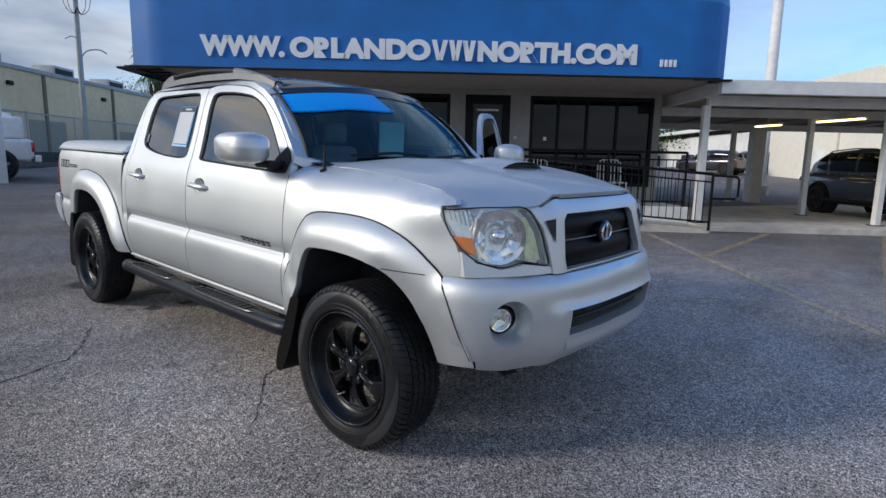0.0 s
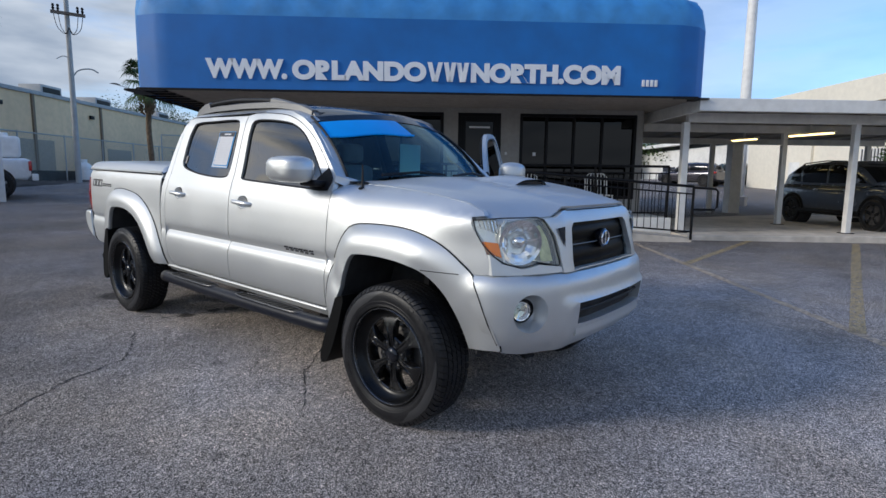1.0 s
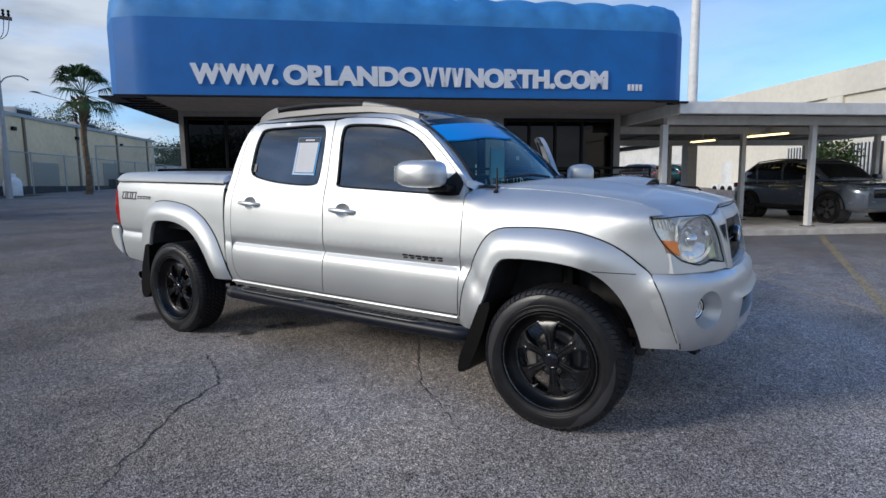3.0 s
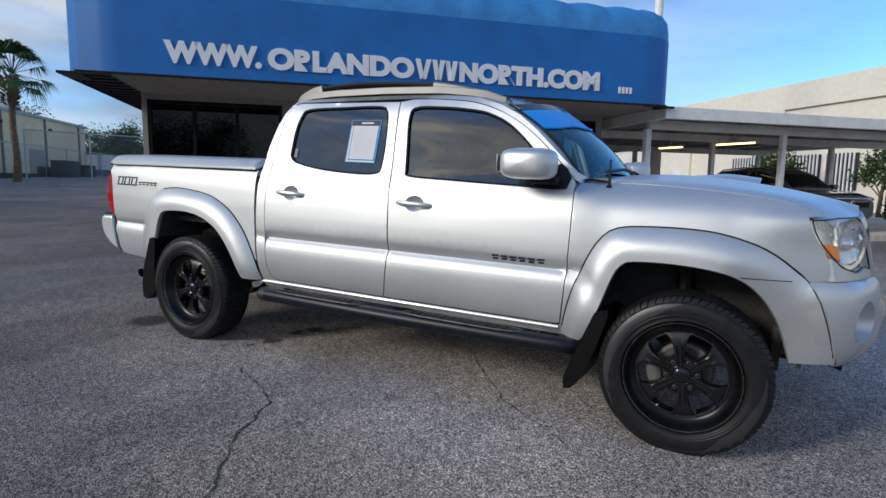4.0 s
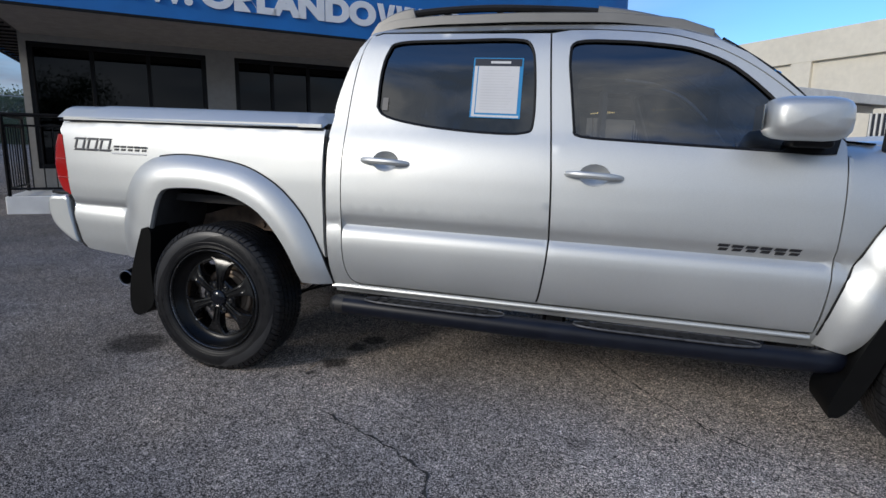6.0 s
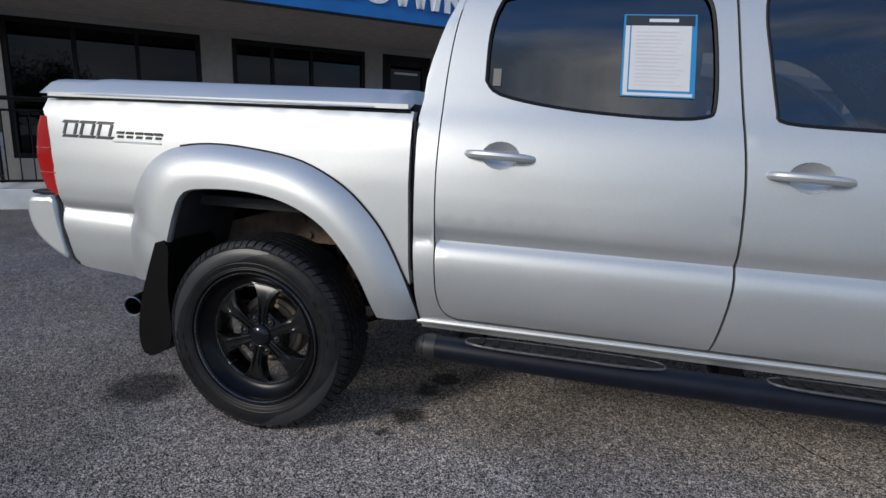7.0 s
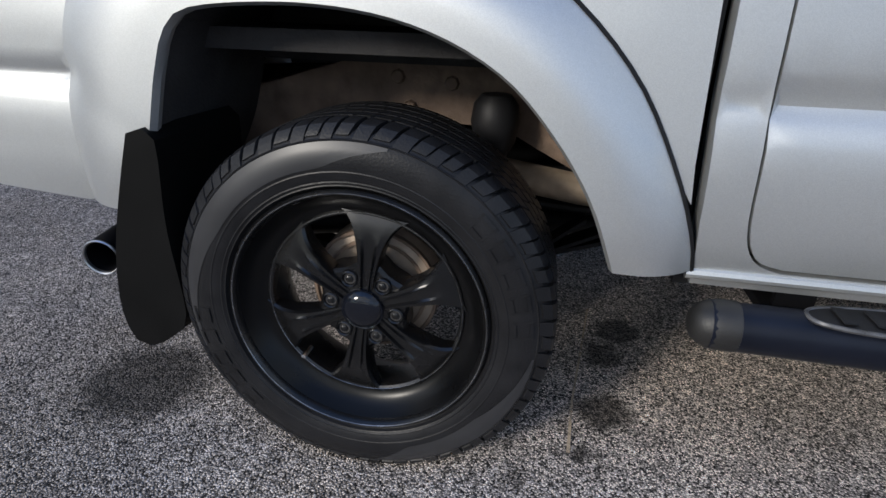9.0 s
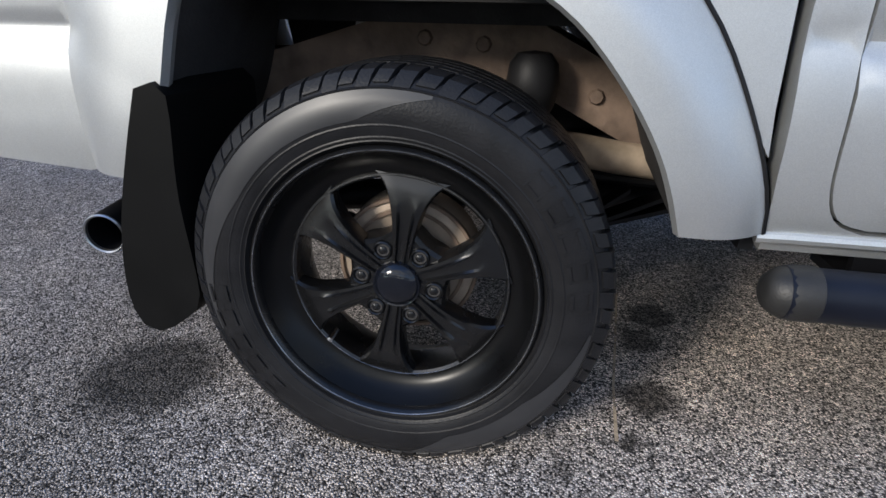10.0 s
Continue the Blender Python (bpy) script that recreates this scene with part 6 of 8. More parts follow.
# ---- badges as plain bars ----
def side_bars(bars, z0, z1, label, slant=0.0, material=DECAL, raise_by=0.003):
    b = bmesh.new()
    for x0, x1, lo, hi in bars:
        za, zb = z0 + (z1 - z0) * lo, z0 + (z1 - z0) * hi
        vs = [b.verts.new(Vector((x, -(half(x, z) + raise_by), z))) for x, z in ((x0, za), (x1, za), (x1 + slant, zb), (x0 + slant, zb))]
        b.faces.new(vs)
    ob = part("side_badge", thick(b, 0.003), material, truck, label)
    ob["kind"] = "stuff"
    return ob


def glyph_bars(x, w):
    """A letter-sized pair of plain bars."""
    return [(x, x + w * 0.86, 0.62, 0.95), (x + w * 0.1, x + w * 0.76, 0.08, 0.42)]


bars = []
for i in range(6):
    bars += glyph_bars(2.262 + i * 0.050, 0.046)
side_bars(bars, 0.815, 0.846, "dark badge of plain bars on the door", 0.006)
bars = []
for i in range(3):
    x = -0.945 + 0.088 * i
    bars += [(x, x + 0.078, 0.84, 1.0), (x + 0.004, x + 0.017, 0.18, 0.82), (x + 0.060, x + 0.073, 0.18, 0.82), (x, x + 0.078, 0.0, 0.16)]
side_bars(bars, 1.080, 1.148, "grey decal of plain hollow blocks on the bed side", 0.012, BED_DECAL)
bars = []
for i in range(5):
    bars += glyph_bars(-0.668 + i * 0.044, 0.040)
side_bars(bars, 1.086, 1.115, "small dark decal of plain bars", 0.004)
side_bars([(-0.68, -0.46, 0, 1)], 1.070, 1.076, "thin grey decal line", 0, LABEL_GREY)

# dealer sheet inside the rear side window
sheet_quad = [(1.214, 1.309), (1.438, 1.306), (1.430, 1.572), (1.206, 1.575)]


def on_sheet(a, b, off):
    p = Vector(sheet_quad[0]).lerp(Vector(sheet_quad[1]), a).lerp(Vector(sheet_quad[3]).lerp(Vector(sheet_quad[2]), a), b)
    return Vector((p.x, -(half(p.x, p.y) + off), p.y))


def sheet_patch(a0, a1, b0, b1, off):
    return grid(4, 6, lambda u, v: on_sheet(a0 + (a1 - a0) * u, b0 + (b1 - b0) * v, off))


notice = part("window_sheet", sheet_patch(0, 1, 0, 1, -0.0100), LABEL_BLUE, rear_door[-1], "blue-bordered dealer sheet on the window")
part("sheet_head", sheet_patch(0.03, 0.97, 0.86, 0.985, -0.0090), LABEL_DARK, notice)
part("sheet_edge", sheet_patch(0.03, 0.09, 0.02, 0.86, -0.0092), PAPER, notice)
part("sheet_foot", sheet_patch(0.03, 0.97, 0.015, 0.05, -0.0092), PAPER, notice)
part("sheet_page", sheet_patch(0.11, 0.93, 0.08, 0.86, -0.0088), PAPER, notice)
part("sheet_title", sheet_patch(0.35, 0.75, 0.905, 0.945, -0.0080), PAPER, notice)
for i in range(15):
    part("print_line", sheet_patch(0.18, 0.84 - 0.12 * ((i * 7) % 4) / 3, 0.135 + i * 0.046, 0.147 + i * 0.046, -0.0080), LABEL_GREY, notice)
part("window_tag", sheet_patch(-1.86, -1.74, 0.06, 0.28, -0.0088), TAG_GREY, rear_door[-1], "small grey window tag")

# ---- cabin ----
part("cabin_floor", box(0.62, 2.75, -0.78, 0.78, 0.52, 0.58), INTERIOR, truck)
part("dashboard", grid(16, 6, lambda u, v: Vector((2.70 - 0.50 * v - 0.0, -0.70 + 1.40 * u, 1.262 - 0.02 * v - 0.25 * max(0, v - 0.75)))), INTERIOR, truck)
part("dash_front", box(2.18, 2.74, -0.72, 0.72, 0.65, 1.20, 0.05, 3), INTERIOR, truck)
part("steering_wheel", tube([Vector((2.08 + 0.06 * math.sin(a), 0.36 + 0.18 * math.cos(a), 1.15 + 0.17 * math.sin(a))) for a in (2 * math.pi * k / 24 for k in range(25))], 0.015, 8), BLACK_TRIM, truck)
for xs, name in ((1.70, "front_seat"), (0.98, "rear_seat")):
    for y in (-0.38, 0.38):
        seat = part(name, box(xs - 0.25, xs + 0.25, y - 0.25, y + 0.25, 0.62, 0.86, 0.06, 3), SEAT, truck)
        part("seat_back", box(xs - 0.33, xs - 0.18, y - 0.24, y + 0.24, 0.84, 1.36, 0.06, 3), SEAT, seat)
        part("headrest", box(xs - 0.30, xs - 0.20, y - 0.13, y + 0.13, 1.38, 1.54, 0.04, 3), SEAT, seat)
part("rear_mirror", box(2.32, 2.35, -0.11, 0.11, 1.58, 1.64, 0.015, 3), BLACK_TRIM, truck)
part("paper_on_dash", box(2.36, 2.37, 0.05, 0.27, 1.30, 1.52), PAPER, truck, "white paper behind the windscreen")
part("headliner", box(0.70, 2.20, -0.60, 0.60, 1.68, 1.695), INTERIOR, truck)

# ---- chassis ----
for s in (-1, 1):
    b = bmesh.new()
    for (x0, z0), (x1, z1) in (((-1.05, 0.60), (-0.55, 0.62)), ((-0.55, 0.62), (-0.15, 0.74)), ((-0.15, 0.74), (0.20, 0.735)), ((0.20, 0.735), (0.62, 0.52)), ((0.62, 0.52), (3.9, 0.52))):
        vs = [b.verts.new((x, y, z + dz)) for x, z in ((x0, z0), (x1, z1)) for y in (s * 0.43, s * 0.50) for dz in (-0.07, 0.07)]
        for q in ((0, 1, 3, 2), (4, 6, 7, 5), (0, 4, 5, 1), (2, 3, 7, 6), (0, 2, 6, 4), (1, 5, 7, 3)):
            b.faces.new([vs[i] for i in q])
    rail = part("frame_rail", b, RUST, truck, "dusty brown chassis rail")
    for x, z in ((-0.05, 0.77), (0.08, 0.76), (0.20, 0.70), (0.33, 0.66), (-0.02, 0.70)):
        part("bolt", lathe([(0.0, 0.012), (0.014, 0.010), (0.018, 0.0)], 8, "y"), RUST, rail).matrix_basis = Matrix.Translation((x, s * 0.502, z)) @ Matrix.Diagonal((1, s, 1, 1))
    part("bump_stop", lathe([(0.0, -0.085), (0.030, -0.08), (0.048, -0.045), (0.056, 0.0), (0.050, 0.04), (0.034, 0.06), (0.0, 0.065)], 18, "z"), BLACK_TRIM, truck).matrix_basis = Matrix.Translation((0.192, s * 0.565, 0.690))
    for k in range(3):
        pts = [(-0.62 + 0.10 * k, s * 0.545, 0.47 + 0.0 * k), (-0.2, s * 0.545, 0.335 - 0.014 * k), (0.0, s * 0.545, 0.315 - 0.014 * k), (0.2, s * 0.545, 0.335 - 0.014 * k), (0.62 - 0.10 * k, s * 0.545, 0.47)]
        lf = bmesh.new()
        sp = spline(pts, 5)
        cols = [[lf.verts.new((p.x, p.y + dy, p.z + dz)) for dy in (-0.03, 0.03) for dz in (0, 0.010)] for p in sp]
        for c0, c1 in zip(cols, cols[1:]):
            for a, c in ((0, 1), (1, 3), (3, 2), (2, 0)):
                lf.faces.new((c0[a], c0[c], c1[c], c1[a]))
        part("leaf_spring", lf, BLACK_STEEL, truck)
    part("damper", tube([(0.02, s * 0.42, 0.30), (-0.12, s * 0.40, 0.80)], 0.028, 10), BLACK_STEEL, truck)
    part("arch_plate", box(3.70, 3.71, min(s * 0.45, s * 0.79), max(s * 0.45, s * 0.79), 0.47, 0.80), LINER, truck)
    part("control_arm", tube([(3.24, s * 0.35, 0.36), (3.24, s * 0.70, 0.33)], 0.035, 8), BLACK_STEEL, truck)
    part("strut", tube([(3.24, s * 0.62, 0.36), (3.20, s * 0.55, 0.88)], 0.045, 10), BLACK_STEEL, truck)
part("fuel_pipe", tube([(0.16, -0.47, 0.555), (0.40, -0.50, 0.528), (0.75, -0.50, 0.50)], 0.038, 12), TAN_PIPE, truck, "dusty tan pipe beside the frame")
part("brake_line", tube([(0.15, -0.52, 0.50), (0.40, -0.53, 0.485), (0.75, -0.53, 0.47)], 0.009, 6), BLACK_STEEL, truck)
part("rear_axle", tube([(0, -0.76, 0.386), (0, -0.15, 0.386), (0, -0.10, 0.386), (0, 0.10, 0.386), (0, 0.15, 0.386), (0, 0.76, 0.386)], 0, 16, None, True, [0.05, 0.05, 0.13, 0.13, 0.05, 0.05]), RUST, truck)
part("underbody", box(-0.95, 3.75, -0.42, 0.42, 0.44, 0.56), BLACK_STEEL, truck)
part("engine_bay", box(2.76, 3.70, -0.508, 0.508, 0.50, 1.12), LINER, truck)
part("under_valance", box(3.60, 3.64, -0.66, 0.66, 0.40, 0.62, 0.01), LINER, truck)
part("skid_plate", box(3.40, 3.80, -0.50, 0.50, 0.42, 0.47, 0.02), BLACK_TRIM, truck)
for y in (-0.62, -0.48):
    part("tow_hook", tube([(3.80, y, 0.48), (3.88, y, 0.455), (3.89, y + 0.05, 0.455), (3.82, y + 0.06, 0.48)], 0.012, 8), BLACK_STEEL, truck)
exhaust = part("exhaust_pipe", tube([(0.7, -0.35, 0.40), (0.2, -0.50, 0.44), (-0.30, -0.66, 0.44), (-0.58, -0.70, 0.425), (-0.605, -0.80, 0.418)], 0.034, 16, None, False), BLACK_STEEL, truck, "exhaust pipe with a bright tip")
tip_m = Matrix.Translation((-0.605, -0.862, 0.418)) @ pose(0, 0, 0, 2, 0, 7)
part("exhaust_tip", lathe([(0.0, 0.09), (0.034, 0.08), (0.0360, -0.042), (0.0405, -0.042), (0.0405, 0.02), (0.040, 0.17)], 32, "y"), BLACK_STEEL, exhaust).matrix_basis = tip_m
part("tip_ring", lathe([(0.0406, -0.040), (0.0414, -0.0440), (0.0390, -0.0468), (0.0364, -0.0445), (0.0355, -0.038)], 32, "y"), TIP_STEEL, exhaust, "bright ring of the exhaust tip").matrix_basis = tip_m


# ---- wheels ----
TYRE_R = 0.377


def tread_block(bm, profile, centre, width, lean, base=0.0075):
    """One block laid over the tyre: profile of (radius, offset), swept between two angles, with its flanks going down into the groove."""
    tops, feet = [], []
    n = len(profile)
    for i, (r, h) in enumerate(profile):
        mid = centre + lean * i / (n - 1)
        inward = 1.0 if abs(h) < 0.10 else 0.8
        tops.append([bm.verts.new((r * math.cos(mid + d), h, r * math.sin(mid + d))) for d in (-width / 2, width / 2)])
        rb = r - base * inward
        hb = h * (1 - 0.05 * max(0.0, (abs(h) - 0.09) / 0.03))
        feet.append([bm.verts.new((rb * math.cos(mid + d * 1.06), hb, rb * math.sin(mid + d * 1.06))) for d in (-width / 2, width / 2)])
    for i in range(n - 1):
        bm.faces.new((tops[i][0], tops[i][1], tops[i + 1][1], tops[i + 1][0]))
        for k in (0, 1):
            bm.faces.new((tops[i][k], tops[i + 1][k], feet[i + 1][k], feet[i][k]))
    for i in (0, n - 1):
        bm.faces.new((tops[i][0], tops[i][1], feet[i][1], feet[i][0]))


def make_wheel(s, x, name="wheel", drum=True, spin=0.0, fy=0.0):
    """Outward is local -y; turned round for the far side."""
    w = new(name)
    w.parent = truck
    w.matrix_basis = Matrix.Translation((x, s * fy, TYRE_R)) @ pose(0, 0, 0, 0, 0, 0 if s < 0 else 180)
    sidewall = [(0.2560, -0.100), (0.2600, -0.112), (0.2700, -0.121), (0.2880, -0.1265), (0.3080, -0.128), (0.3280, -0.1255), (0.3440, -0.119), (0.3560, -0.110), (0.3630, -0.099)]
    carcass = sidewall + [(0.3680, -0.082), (0.3695, 0.0), (0.3680, 0.082)] + [(r, -h) for r, h in sidewall[::-1]]
    tyre = link("tyre", lathe(carcass, 80), RUBBER, w)
    # tread: curved shoulder lugs wrapping down the sidewall, then slanted sipes and blocks between two grooves
    tb = bmesh.new()
    pitch = [1.0 + 0.16 * math.sin(k * 0.9) for k in range(72)]
    total = sum(pitch)
    at = 0.0
    for k, p in enumerate(pitch):
        a0, step = 2 * math.pi * at / total, 2 * math.pi * p / total
        at += p
        for f in (-1, 1):
            c = a0 + (0.0 if f < 0 else 0.04)
            low = 0.3470 if k % 2 else 0.3530
            tread_block(tb, [(low, f * (0.1195 if k % 2 else 0.1155)), (0.3610, f * 0.1115), (0.3700, f * 0.1040), (0.3750, f * 0.0930), (0.3765, f * 0.0720)], c, step * 0.80, 0.05 * f)
            tread_block(tb, [(TYRE_R, f * 0.0660), (TYRE_R, f * 0.0520), (TYRE_R, f * 0.0370)], c + 0.06 * f, step * 0.84, 0.055 * f)
            tread_block(tb, [(TYRE_R, f * 0.0310), (TYRE_R, f * 0.0180), (TYRE_R, f * 0.0030)], c + 0.10 * f + step * 0.4, step * 0.86, 0.05 * f)
    link("tread", tb, RUBBER, tyre, "curved tread blocks", 25)["kind"] = "stuff"
    wall_h = lerp_table(sorted(sidewall[:]))
    for r, hgt in ((0.2655, 0.0030), (0.2725, 0.0016), (0.3455, 0.0022), (0.2915, 0.0012)):
        link("moulded_ring", lathe([(r - 0.0022, wall_h(r - 0.0022) - 0.0002), (r, wall_h(r) - hgt), (r + 0.0022, wall_h(r + 0.0022) - 0.0002)], 80), RUBBER, tyre)
    # plain outlined bars in place of the moulded writing
    for a_mid in (radians(32) + spin, radians(212) + spin):
        for i in range(5):
            a = a_mid + (2 - i) * 0.165
            q = bmesh.new()
            for r0, r1, b0, b1 in ((0.300, 0.336, -0.060, -0.048), (0.300, 0.336, 0.040, 0.052), (0.300, 0.306, -0.047, 0.039), (0.330, 0.336, -0.047, 0.039)):
                q.faces.new([q.verts.new((r * math.cos(a + t), wall_h(r) - 0.0030, r * math.sin(a + t))) for r, t in ((r0, b0), (r1, b0), (r1, b1), (r0, b1))])
            link("moulded_bar", q, RUBBER, tyre, "", 0)
    for a0, a1, r0, r1 in ((86, 206, 0.299, 0.343), (-76, 2, 0.303, 0.343)):
        b = grid(36, 5, lambda u, v: (lambda a, r: Vector((r * math.cos(a), wall_h(r) - 0.0012, r * math.sin(a))))(radians(a0 + (a1 - a0) * u) + spin, r1 - (r1 - r0) * v * min(1.0, 5 * u + 0.10, 2.2 * (1 - u) + 0.10)))
        link("moulded_flash", b, RUBBER_SHEEN, tyre, "smooth lighter zone of the sidewall")
    # rim: rolled lip, deep dish and the ring that carries the spokes
    dish = [(0.2440, -0.1060), (0.2462, -0.1150), (0.2500, -0.1205), (0.2545, -0.1210), (0.2585, -0.1160), (0.2590, -0.1000), (0.2540, -0.0960)]
    rim = link("rim", lathe(dish, 96), RIM_BLACK, w)
    link("rim_dish", lathe([(0.2438, -0.1062), (0.2410, -0.1010), (0.2330, -0.0860), (0.2220, -0.0720), (0.2100, -0.0640), (0.2035, -0.0625)], 96), RIM_DISH, rim)
    link("rim_ring", lathe([(0.2035, -0.0625), (0.2010, -0.0665), (0.1970, -0.0672), (0.1935, -0.0640), (0.1925, -0.0540), (0.1960, 0.0100), (0.2150, 0.0600), (0.2450, 0.1000)], 96), RIM_BLACK, rim)
    # edge highlights laid on as thin pale rings at spoke ring and lip
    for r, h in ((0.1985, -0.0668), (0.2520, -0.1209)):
        link("glint_ring", lathe([(r - 0.0012, h + 0.0004), (r, h - 0.0012), (r + 0.0012, h + 0.0004)], 96), RIM_GLINT, rim, "thin painted highlight along the rim's edge")
    hub = bmesh.new()
    rings = []
    for rr, hh in ((0.030, -0.0720), (0.050, -0.0720), (0.0560, -0.0700), (0.0880, -0.0690), (0.0950, -0.0620), (0.0950, -0.0100)):
        ring = []
        for k in range(72):
            a = 2 * math.pi * k / 72 + spin
            r = rr * (1 - 0.07 * math.cos(6 * (a - spin)) * (rr > 0.08))
            ring.append(hub.verts.new((r * math.cos(a), hh, r * math.sin(a))))
        rings.append(ring)
    for r0, r1 in zip(rings, rings[1:]):
        for k in range(72):
            hub.faces.new((r0[k], r0[(k + 1) % 72], r1[(k + 1) % 72], r1[k]))
    link("hub", hub, RIM_BLACK, rim)
    link("centre_cap", lathe([(0.0, -0.0930), (0.016, -0.0925), (0.029, -0.0895), (0.0370, -0.0840), (0.0405, -0.0790), (0.0430, -0.0800), (0.0440, -0.0700)], 40), BLACK_GLOSS, rim, "glossy black centre cap")
    for k in range(6):
        a = spin + radians(90) + k * math.pi / 3
        ca, sa = math.cos(a), math.sin(a)
        sp = bmesh.new()
        cols = []
        for r, hw, h, t in ((0.042, 0.0160, -0.0735, 0.03), (0.066, 0.0175, -0.0762, 0.04), (0.090, 0.0200, -0.0788, 0.045), (0.115, 0.0235, -0.0798, 0.045), (0.138, 0.0285, -0.0792, 0.045), (0.156, 0.0345, -0.0772, 0.042), (0.170, 0.0415, -0.0748, 0.038), (0.182, 0.0505, -0.0715, 0.034), (0.191, 0.0610, -0.0680, 0.030), (0.197, 0.0740, -0.0655, 0.026)):
            ring_ = []
            fade = max(0.0, min(1.0, (0.165 - r) / 0.05))
            for dx, dz in ((-1.0, t), (-1.0, 0.007), (-0.88, 0.0008), (-0.62, 0.0), (-0.50, -0.0055 * fade), (-0.36, 0.0020 * fade), (0.0, 0.0028 * fade), (0.36, 0.0020 * fade), (0.50, -0.0055 * fade), (0.62, 0.0), (0.88, 0.0008), (1.0, 0.007), (1.0, t)):
                ring_.append(sp.verts.new((r * ca - dx * hw * sa, h + dz, r * sa + dx * hw * ca)))
            cols.append(ring_)
        for c0, c1 in zip(cols, cols[1:]):
            for i in range(len(c0) - 1):
                sp.faces.new((c0[i], c0[i + 1], c1[i + 1], c1[i]))
        link("spoke", sp, RIM_BLACK, rim, "", 28)
        al = a + math.pi / 6
        spot = Matrix.Translation((0.067 * math.cos(al), 0.0, 0.067 * math.sin(al)))
        link("nut_well", lathe([(0.0115, -0.0700), (0.0128, -0.0745), (0.0150, -0.0765), (0.0172, -0.0745), (0.0185, -0.0680)], 24), RIM_BLACK, rim).matrix_basis = spot
        link("nut_hole", lathe([(0.0, -0.0708), (0.0125, -0.0708)], 20), LINER, rim).matrix_basis = spot
        link("wheel_nut", lathe([(0.0, -0.0755), (0.0055, -0.0750), (0.0078, -0.0735), (0.0082, -0.0700)], 6), RIM_BLACK, rim).matrix_basis = spot
    va = spin + radians(233)
    link("valve", lathe([(0.0, -0.02), (0.006, -0.018), (0.006, 0.02)], 8), CHROME, rim, "bright valve cap").matrix_basis = Matrix.Translation((0.188 * math.cos(va), -0.062, 0.188 * math.sin(va)))
    bd = lathe([(0.0, 0.012), (0.06, 0.012), (0.10, 0.016), (0.114, 0.010), (0.130, 0.014), (0.137, 0.030), (0.138, 0.075), (0.10, 0.090)], 40)
    brake = link("brake_drum" if drum else "brake_disc", bd, DRUM if drum else DISC, w)
    if drum:
        for r, hgt in ((0.132, 0.006), (0.108, 0.009)):
            link("drum_rib", lathe([(r - 0.004, hgt + 0.010), (r - 0.003, hgt), (r + 0.003, hgt), (r + 0.004, hgt + 0.010)], 40), RUST, brake)
    else:
        b = grid(8, 4, lambda u, v: (lambda a, r: Vector((r * math.cos(a), -0.022 - 0.012 * math.sin(math.pi * v), r * math.sin(a))))(radians(152 + 58 * u), 0.096 + 0.062 * v))
        link("caliper", thick(b, 0.03), DISC, brake, "dull cast brake caliper")
    return w


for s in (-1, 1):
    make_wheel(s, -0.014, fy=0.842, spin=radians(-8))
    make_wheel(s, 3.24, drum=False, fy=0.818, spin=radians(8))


# ---- left side: warehouse, fence, poles, palms ----
W_DIR = Vector((-0.638, 0.770, 0))            # along the warehouse wall, away from the road
W_OUT = Vector((0.770, 0.638, 0))             # towards the lot
WARE = Matrix(((W_DIR.x, -W_OUT.x, 0, -35.1), (W_DIR.y, -W_OUT.y, 0, 6.9), (0, 0, 1, 0.75), (0, 0, 0, 1)))
warehouse = thing("warehouse", "long beige warehouse with pilasters and dark roof edge", "warehouse", WARE)
part("wall", box(-24, 28.8, 0, 22, -0.6, 4.75), BEIGE_WALL, warehouse)
part("roof_edge", box(-24.2, 29.0, -0.12, 22.1, 4.75, 4.95), POLE_GREY, warehouse)
part("roof", box(-23.8, 28.6, 0.2, 21.8, 4.95, 5.02), CONCRETE, warehouse)
for i in range(9):
    x = -21.5 + i * 6.1
    part("pilaster", box(x - 0.09, x + 0.09, -0.10, 0.0, -0.5, 4.75), mat("brown_downpipe", (0.20, 0.15, 0.10), 0.8) if i == 0 else bpy.data.materials["brown_downpipe"], warehouse)
for x, z in ((3.0, 1.7), (11.0, 1.5), (20.0, 1.8)):
    part("loading_door", box(x - 1.4, x + 1.4, -0.03, 0.0, -0.5, z + 0.6), mat("tan_steel_door", (0.36, 0.30, 0.22), 0.7) if x == 3.0 else bpy.data.materials["tan_steel_door"], warehouse)
for x in (-6, 0.5, 8, 15, 22):
    part("wall_lamp", box(x - 0.18, x + 0.18, -0.16, 0.0, 3.9, 4.12, 0.03), BLACK_STEEL, warehouse)
for x, y in ((-3.0, 3.0), (2.6, 3.4), (8.2, 3.2), (14.0, 3.4), (23.0, 3.4)):
    ac = thing("roof_unit", "grey rooftop air conditioner on the warehouse", "air conditioner", WARE @ pose(x, y, 5.02), "rooftop units")
    part("cabinet", box(-0.95, 0.95, -0.7, 0.7, 0.0, 0.95, 0.03), POLE_GREY, ac)
    part("louvre", box(-0.8, 0.8, -0.715, -0.702, 0.2, 0.8), BLACK_STEEL, ac)
    part("fan_guard", lathe([(0.0, 0.06), (0.42, 0.05), (0.46, 0.0)], 20, "z"), BLACK_STEEL, ac).matrix_basis = Matrix.Translation((0.3, 0, 0.95))


